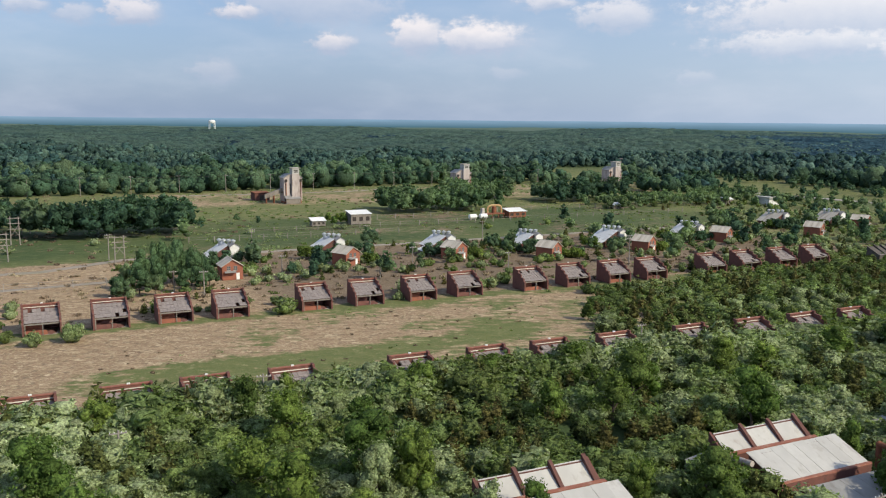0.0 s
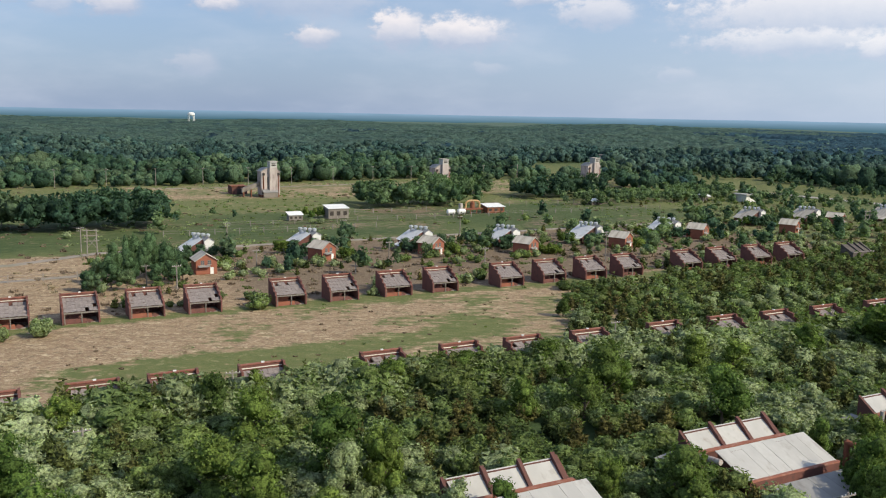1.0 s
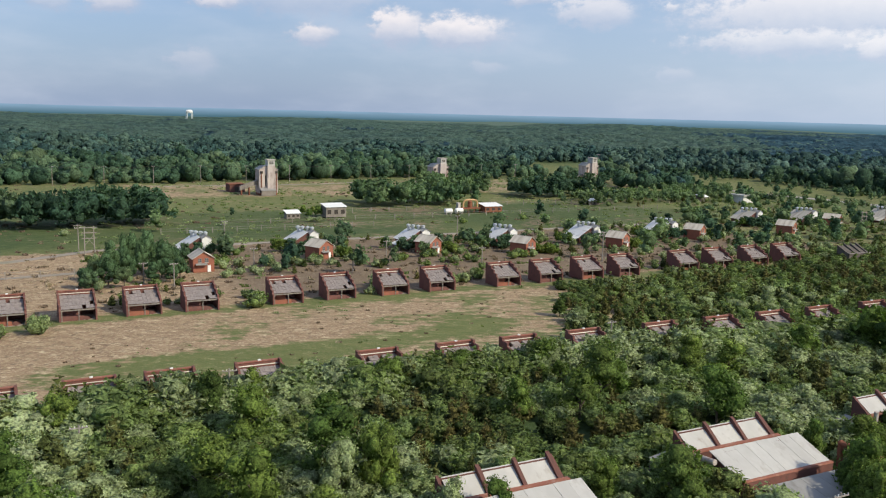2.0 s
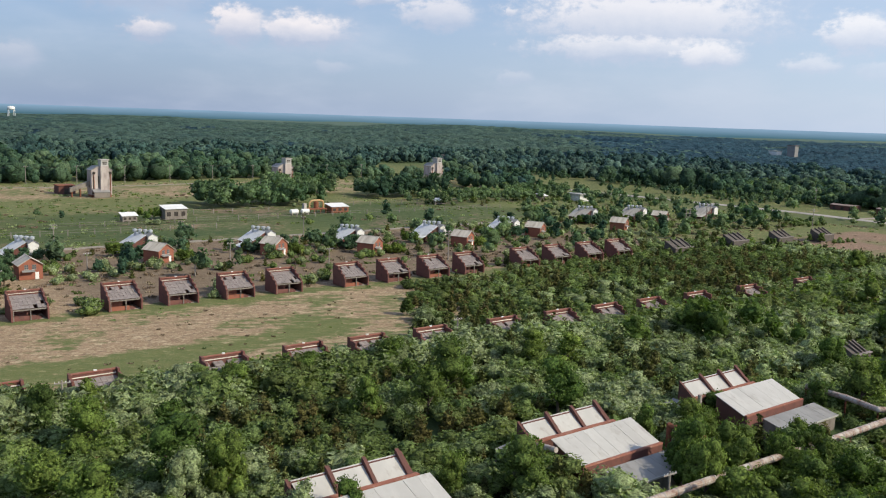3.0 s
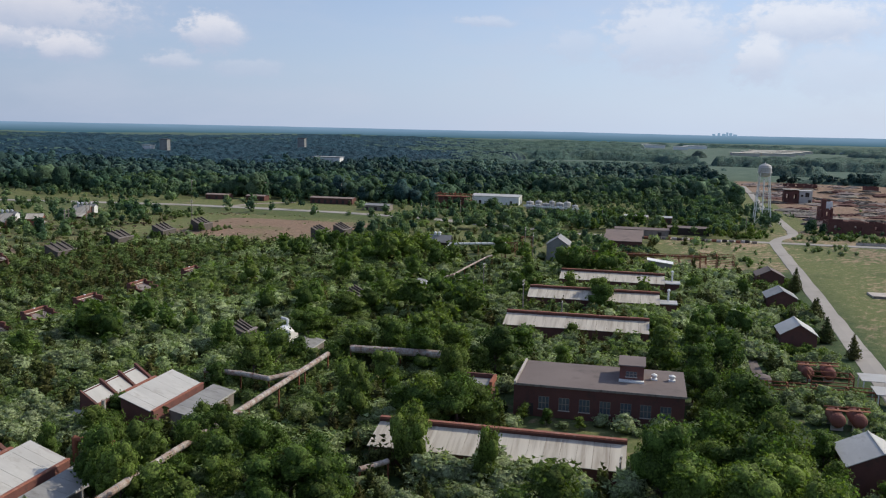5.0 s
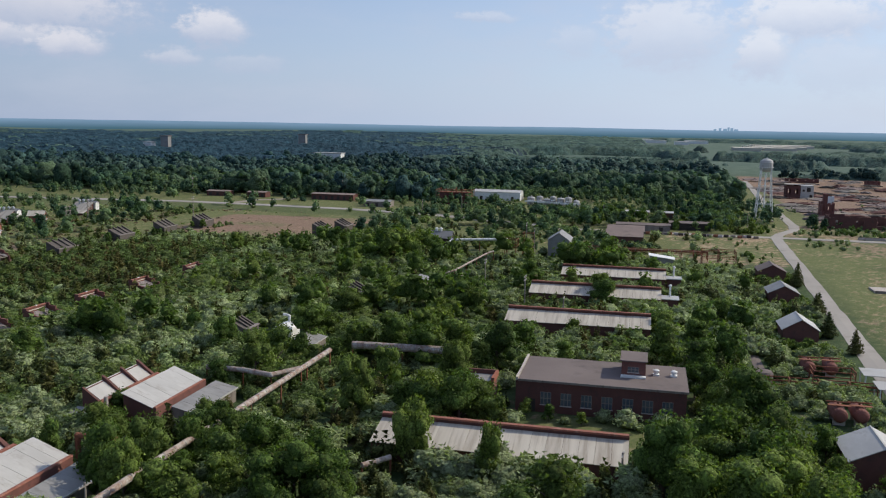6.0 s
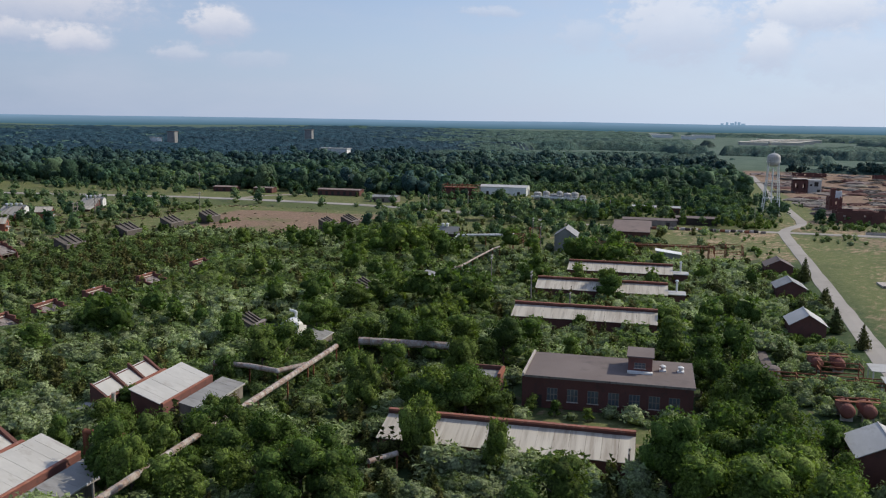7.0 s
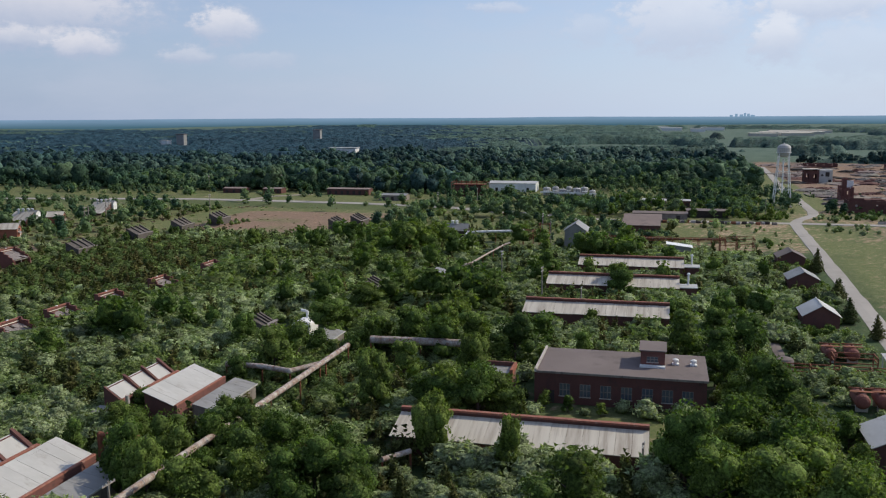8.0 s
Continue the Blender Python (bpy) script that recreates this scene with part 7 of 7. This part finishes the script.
grove(448, 486, -120, -86, 34, 1.8, 3.4, "dark shrubs at the yard's edge", "shrub", "leaf_tree")
for u in SHEDS[:10]:
    grove(u - 8.6, u + 0.4, 212.2, 214.0, 7, 0.7, 1.7, "low weeds before an open brick shed", "shrub", "leaf_shrub")
TUFTS = {"shrub": [crown_tuft() for _ in range(6)]}


def tufts():
    """Coarse grass, dead stalks and low scrub over the open ground."""
    u, v = scatter(-150, 460, 150, 590, 4.2)
    n1, n2 = lattice(u, v, 61, 26), lattice(u, v, 62, 9)
    brown = (v > 220) & (v < 318)
    field = v < 212
    d = np.where(brown, 0.75 * (n2 > 0.25), np.where(field, 0.4 * (n1 > 0.45), 0.4 * (n1 > 0.35) * (n2 > 0.3)))
    d = np.where((u > 352) & (u < 446) & (v < 240), 0.15, d)
    d = np.where((u < 24) & brown, 0.3, d)
    keep = (gen.uniform(0, 1, u.size) < d) & clear(u, v) & in_view(u, v)
    u, v, brown, field = u[keep], v[keep], brown[keep], field[keep]
    h = gen.uniform(0.35, 1.1, u.size) * np.where(field, 0.5, 1.0)
    dead = gen.uniform(0, 1, u.size) < np.where(u < 24, 1.0, np.where(brown, 0.75, np.where(field, 0.8, 0.18)))
    for w, mat_, name, lab in ((dead, "stalks", "dry_brush", "dead brown stalks and brush on open ground"), (~dead, "leaf_shrub", "low_scrub", "low green scrub in the meadow")):
        planted(name, "shrub", TUFTS, u[w], v[w], np.full(w.sum(), -0.15), h[w], mat_, lab, 2.2)


tufts()


def specimen(u, v, h, label, kind="tree", width=1.0, material=None):
    """A single tree of its own, near the buildings."""
    t = new(kind)
    part("trunk", stem_mesh(1.0, int(u)), "bark", t)
    lobes = tree_lobes(1.0, 0.5, 20) if kind == "tree" else cone_lobes(1.0, 0.3, 7)
    p, q = crown_shape(lobes, 1200, 0.027, core=0.78, up=0.25, slim=0.3)
    sheet("crown", p, q, material or LEAF[kind]).parent = t
    t.matrix_world = pose(*site(u, v, -0.1), 0, 0, u * 7) @ Matrix.Diagonal((h * width, h * width, h, 1))
    tagged(t, label, "tree", "single trees near the buildings")


specimen(39.5, 99.5, 8.0, "pale grey-green upright tree over the thicket", width=0.8, material="leaf_shrub")
specimen(48.0, 86.0, 7.0, "pale flowering tree before a brick bay house", width=0.9, material="leaf_shrub")
specimen(208.5, 14.0, 5.0, "small tree before a long pale roof")
specimen(246.5, 9.0, 8.0, "round tree between long pale roofs", width=1.1)
BROADLEAVED = [  # u, v, height, crown width
    (137.3, 45.7, 11.5, 8.9), (119.7, 30.8, 12, 8.0), (157.6, 32.1, 11, 8.9), (117.0, 18.5, 9.0, 5.4), (117.4, -5.5, 12.5, 11), (98.5, 65.0, 9.0, 8),
    (107.5, 66.5, 9.5, 9), (108.5, 74.5, 7.5, 6.5), (185.6, 73.2, 9, 12), (173.2, 88.4, 8, 7.6), (119.0, 83.0, 5.5, 7), (253.1, 9.5, 9, 11)]
SECOND = [(272.5, 33.1, 8.5, 10), (215.3, -7.4, 6.5, 7), (210.4, 72.1, 8.5, 11), (313, 94.3, 12, 11.5), (308, 152.6, 8, 9), (119.6, -22.8, 8.5, 7.5),
          (115.8, -15.2, 8.5, 8), (98.7, 35.5, 7.5, 8.2), (95.4, 41.8, 6.7, 7.5), (206.3, -14, 7.4, 8), (232.6, -22.3, 7.5, 9), (163.9, -14.4, 7.5, 6.4), (146.3, -16.4, 7.7, 6.7)]
NORTH = [(45.3, 100.5, 9.5, 8), (46.8, 124.7, 6.5, 6), (31.5, 136, 8, 6.5), (39, 139, 7, 5), (53.5, 82.0, 7.5, 6.5), (70.2, 84, 7.5, 6), (173.9, 125.3, 6.5, 8.4),
         (107.9, 83, 6.5, 5.3), (127.7, 176.5, 4.5, 5.5), (100.5, 69.5, 9.5, 8.5), (113.5, 63.2, 7.2, 6.5), (118.5, 63.5, 6.6, 6.0), (123.0, 63.0, 6.8, 5.5), (128.0, 84.5, 5.2, 6.5), (141.4, 28.0, 10.0, 8.0), (63, 137, 6.5, 8), (77.5, 138, 6, 8.5), (9.6, 138, 7, 8.5), (125.5, 67.5, 5.5, 6), (119.5, 60.0, 7.0, 6.5), (112.0, 59.5, 6.0, 5.5)]
for u, v, h, w in BROADLEAVED + SECOND + NORTH:
    specimen(u, v, h, "large leafy tree over the thicket" if h > 8.5 else "small leafy tree over the thicket", "tree", w / (1.15 * h))
for u, v, h, w in ((23.0, 252, 6.5, 4.6), (26.5, 262, 8.0, 4.6), (29.5, 256, 8.5, 5.0), (31.5, 268, 10.5, 5.0), (35.0, 260, 9.5, 4.8), (37.0, 272, 12.0, 5.2), (40.0, 264, 11.0, 4.8),
                   (42.5, 270, 12.5, 5.4), (45.0, 262, 11.0, 5.2), (47.5, 268, 11.5, 4.8), (49.5, 258, 8.5, 4.6), (46.0, 254, 7.0, 4.4), (24.0, 244, 6.0, 4.2), (33.0, 250, 6.0, 4.4), (40.5, 252, 6.5, 4.4)):
    specimen(u, v, h, "tall loose-crowned tree beside a small brick house", "tree", 1.3 * w / h, "leaf_mid_hazed")
specimen(212.0, -50.0, 6.0, "dark conical juniper beside the road", "juniper")
specimen(228.0, -47.0, 6.5, "dark juniper beside the road", "juniper", 1.2)
specimen(250.0, -48.0, 7.0, "dark juniper beside the road", "juniper", 1.2)
specimen(258.0, -50.0, 6.0, "dark bushy juniper beside the road", "juniper", 1.3)
specimen(300.0, -51.0, 8.0, "dark conical juniper near a gabled house", "juniper")


def wooded(u, v):
    """Where the forest stands that goes on to the horizon."""
    g1, g2 = lattice(u, v, 21, 90), lattice(u, v, 22, 260)
    wood = v > 585 + 40 * (g1 - 0.5)
    wood |= (u > 560) & (v > 130)
    wood |= (u > 640) & (v > -70)
    wood |= (u > 1000) & (v <= -70)
    # clearings: road verges, yards and distant fields
    road_u = np.interp(v, [120, 170, 225, 286, 347, 410, 462, 560, 660, 835, 1000], [478, 488, 493, 495, 486, 476, 466, 470, 480, 505, 540])
    wood &= ~((v > 100) & (v < 1000) & (np.abs(u - road_u) < 12 + 14 * g1))
    wood &= ~((u > 380) & (u < 640) & (v > 600) & (v < 860) & (g1 > 0.45))
    wood &= ~((u > 1150) & (u < 1750) & (v < 190) & (v > -150) & (g1 > 0.42) & (g2 > 0.35))
    wood &= ~((u > 1750) & (v < 0) & (lattice(u, v, 24, 330) > 0.5))
    wood &= ~((u > 1000) & (v <= -70) & (g1 > 0.6) & (u < 1900))
    wood &= ~((np.hypot(u, v) > 1500) & (v > 0) & (lattice(u, v, 25, 210) > 0.8))
    wood &= ~((u > 1700) & (u < 2600) & (v < -130) & (v > -480))
    wood |= (v > 470) & (v < 590) & (u > 400) & (u < 470) & (g1 > 0.5)
    for bu, bv, br in ((2250, -330, 150), (2450, -380, 150), (2640, -110, 60), (2860, -20, 80), (2900, -160, 60), (1003, 375, 14), (1160, 690, 10), (1352, 552, 10), (622, 748, 18), (600, 770, 18)):
        wood &= np.hypot(u - bu, v - bv) > br
    return wood & clear(u, v)


def shade_and_patches(u, v):
    """Share of dark crowns: cloud shade as colour in the north-east, plus random patches."""
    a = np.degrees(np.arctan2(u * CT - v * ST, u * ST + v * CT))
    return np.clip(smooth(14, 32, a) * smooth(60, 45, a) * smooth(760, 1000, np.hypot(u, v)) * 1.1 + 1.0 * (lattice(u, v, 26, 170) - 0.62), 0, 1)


def woods():
    """Single crowns in the nearer forest."""
    a, r = [], []
    rr = 430.0
    while rr < 1110:
        step = 6.6 + 3.6 * (rr - 430) / 650
        n = int(radians(124) * rr / step)
        a.append(radians(-38) + (np.arange(n) + gen.uniform(0, 1, n)) * radians(124) / n)
        r.append(rr + gen.uniform(-0.7, 0.7, n) * step * 1.35)
        rr += step * 1.35
    a, r = np.concatenate(a), np.concatenate(r)
    x, y = r * np.sin(a), r * np.cos(a)
    u, v = x * CT + y * ST, -x * ST + y * CT
    h = gen.uniform(5.5, 15.0, u.size) * (0.6 + 0.8 * lattice(u, v, 27, 38))
    dark = gen.uniform(0, 1, u.size) < shade_and_patches(u, v)
    wood = wooded(u, v)
    for lo, hi, k, mat_, lab in ((0, 760, False, "leaf_forest_hazed", "broadleaved woodland behind the works"), (0, 760, True, "leaf_dark_hazed", "dark mixed woodland behind the works"),
                                 (760, 1200, False, "leaf_far_hazed", "broadleaved woodland beyond the meadows"), (760, 1200, True, "leaf_dark_hazed", "dark woodland beyond the meadows with painted cloud shade")):
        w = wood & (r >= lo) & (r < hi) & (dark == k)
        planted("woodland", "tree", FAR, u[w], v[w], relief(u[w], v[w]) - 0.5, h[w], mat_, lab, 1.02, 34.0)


woods()


def canopy():
    """The far forest seen from above: one closed, uneven roof of crowns down to its edges."""
    az = np.radians(np.arange(-34, 84.01, 0.125))
    lr = np.arange(math.log(1020), math.log(3300), 0.0047)
    A, L = np.meshgrid(az, lr, indexing="ij")
    A, L = A + gen.uniform(-.3, .3, A.shape) * 0.0019, L + gen.uniform(-.3, .3, A.shape) * 0.0052
    r = np.exp(L)
    x, y = r * np.sin(A), r * np.cos(A)
    u, v = x * CT + y * ST, -x * ST + y * CT
    # nearest crown centre on a jittered grid of about a hundredth of the distance
    size = 0.0078
    i, j = np.floor(A / size), np.floor(L / size)
    best, tone = np.full(A.shape, 9.0), np.zeros(A.shape)
    for di in (-1, 0, 1):
        for dj in (-1, 0, 1):
            p, q = i + di, j + dj
            h1 = np.sin(p * 127.1 + q * 311.7) * 43758.5453
            h2 = np.sin(p * 269.5 + q * 183.3) * 43758.5453
            h1, h2 = h1 - np.floor(h1), h2 - np.floor(h2)
            d = np.hypot(A / size - p - h1, L / size - q - h2)
            tone = np.where(d < best, (h1 * 7.3 + h2 * 3.1) % 1.0, tone)
            best = np.minimum(best, d)
    dome = np.sqrt(np.clip(1 - best ** 2 * 0.9, 0, 1))
    z = 3.0 + 5.0 * tone + dome * 6.5 + relief(u, v)
    z = z * smooth(1015, 1070, r) - 3.0 * smooth(1060, 1020, r)
    wood = wooded(u, v)
    soft = wood.astype(float)
    for axis, reach in ((0, 2), (1, 3)):
        soft = sum(np.roll(soft, k, axis) for k in range(-reach, reach + 1)) / (2 * reach + 1)
    floor = relief(u, v) - 1.5
    z = np.where(wood, floor + (z - floor) * np.clip(1.7 * soft - 0.7, 0, 1), floor - 2.0)
    co = np.stack([x, y, z], -1).reshape(-1, 3)
    n, m = A.shape
    k = (np.arange(n - 1)[:, None] * m + np.arange(m - 1)[None]).ravel()
    faces = np.stack([k, k + 1, k + m + 1, k + m], 1)
    some = wood.ravel()[faces].any(1)
    # Crowns coloured as under cloud shade, and random dark patches.
    dark = (lattice(u, v, 28, 60) * 0.5 + tone * 0.5 < shade_and_patches(u, v)).ravel()[faces[:, 0]]
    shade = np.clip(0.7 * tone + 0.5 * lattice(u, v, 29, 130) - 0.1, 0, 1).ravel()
    for pick, mat_, lab in ((dark, "leaf_far_shaded", "dark woodland reaching to the horizon with painted cloud shade"), (~dark, "leaf_far_hazed", "broadleaved woodland reaching to the horizon")):
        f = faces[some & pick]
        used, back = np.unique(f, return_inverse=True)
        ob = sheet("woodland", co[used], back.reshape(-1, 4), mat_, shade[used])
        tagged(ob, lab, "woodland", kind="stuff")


canopy()
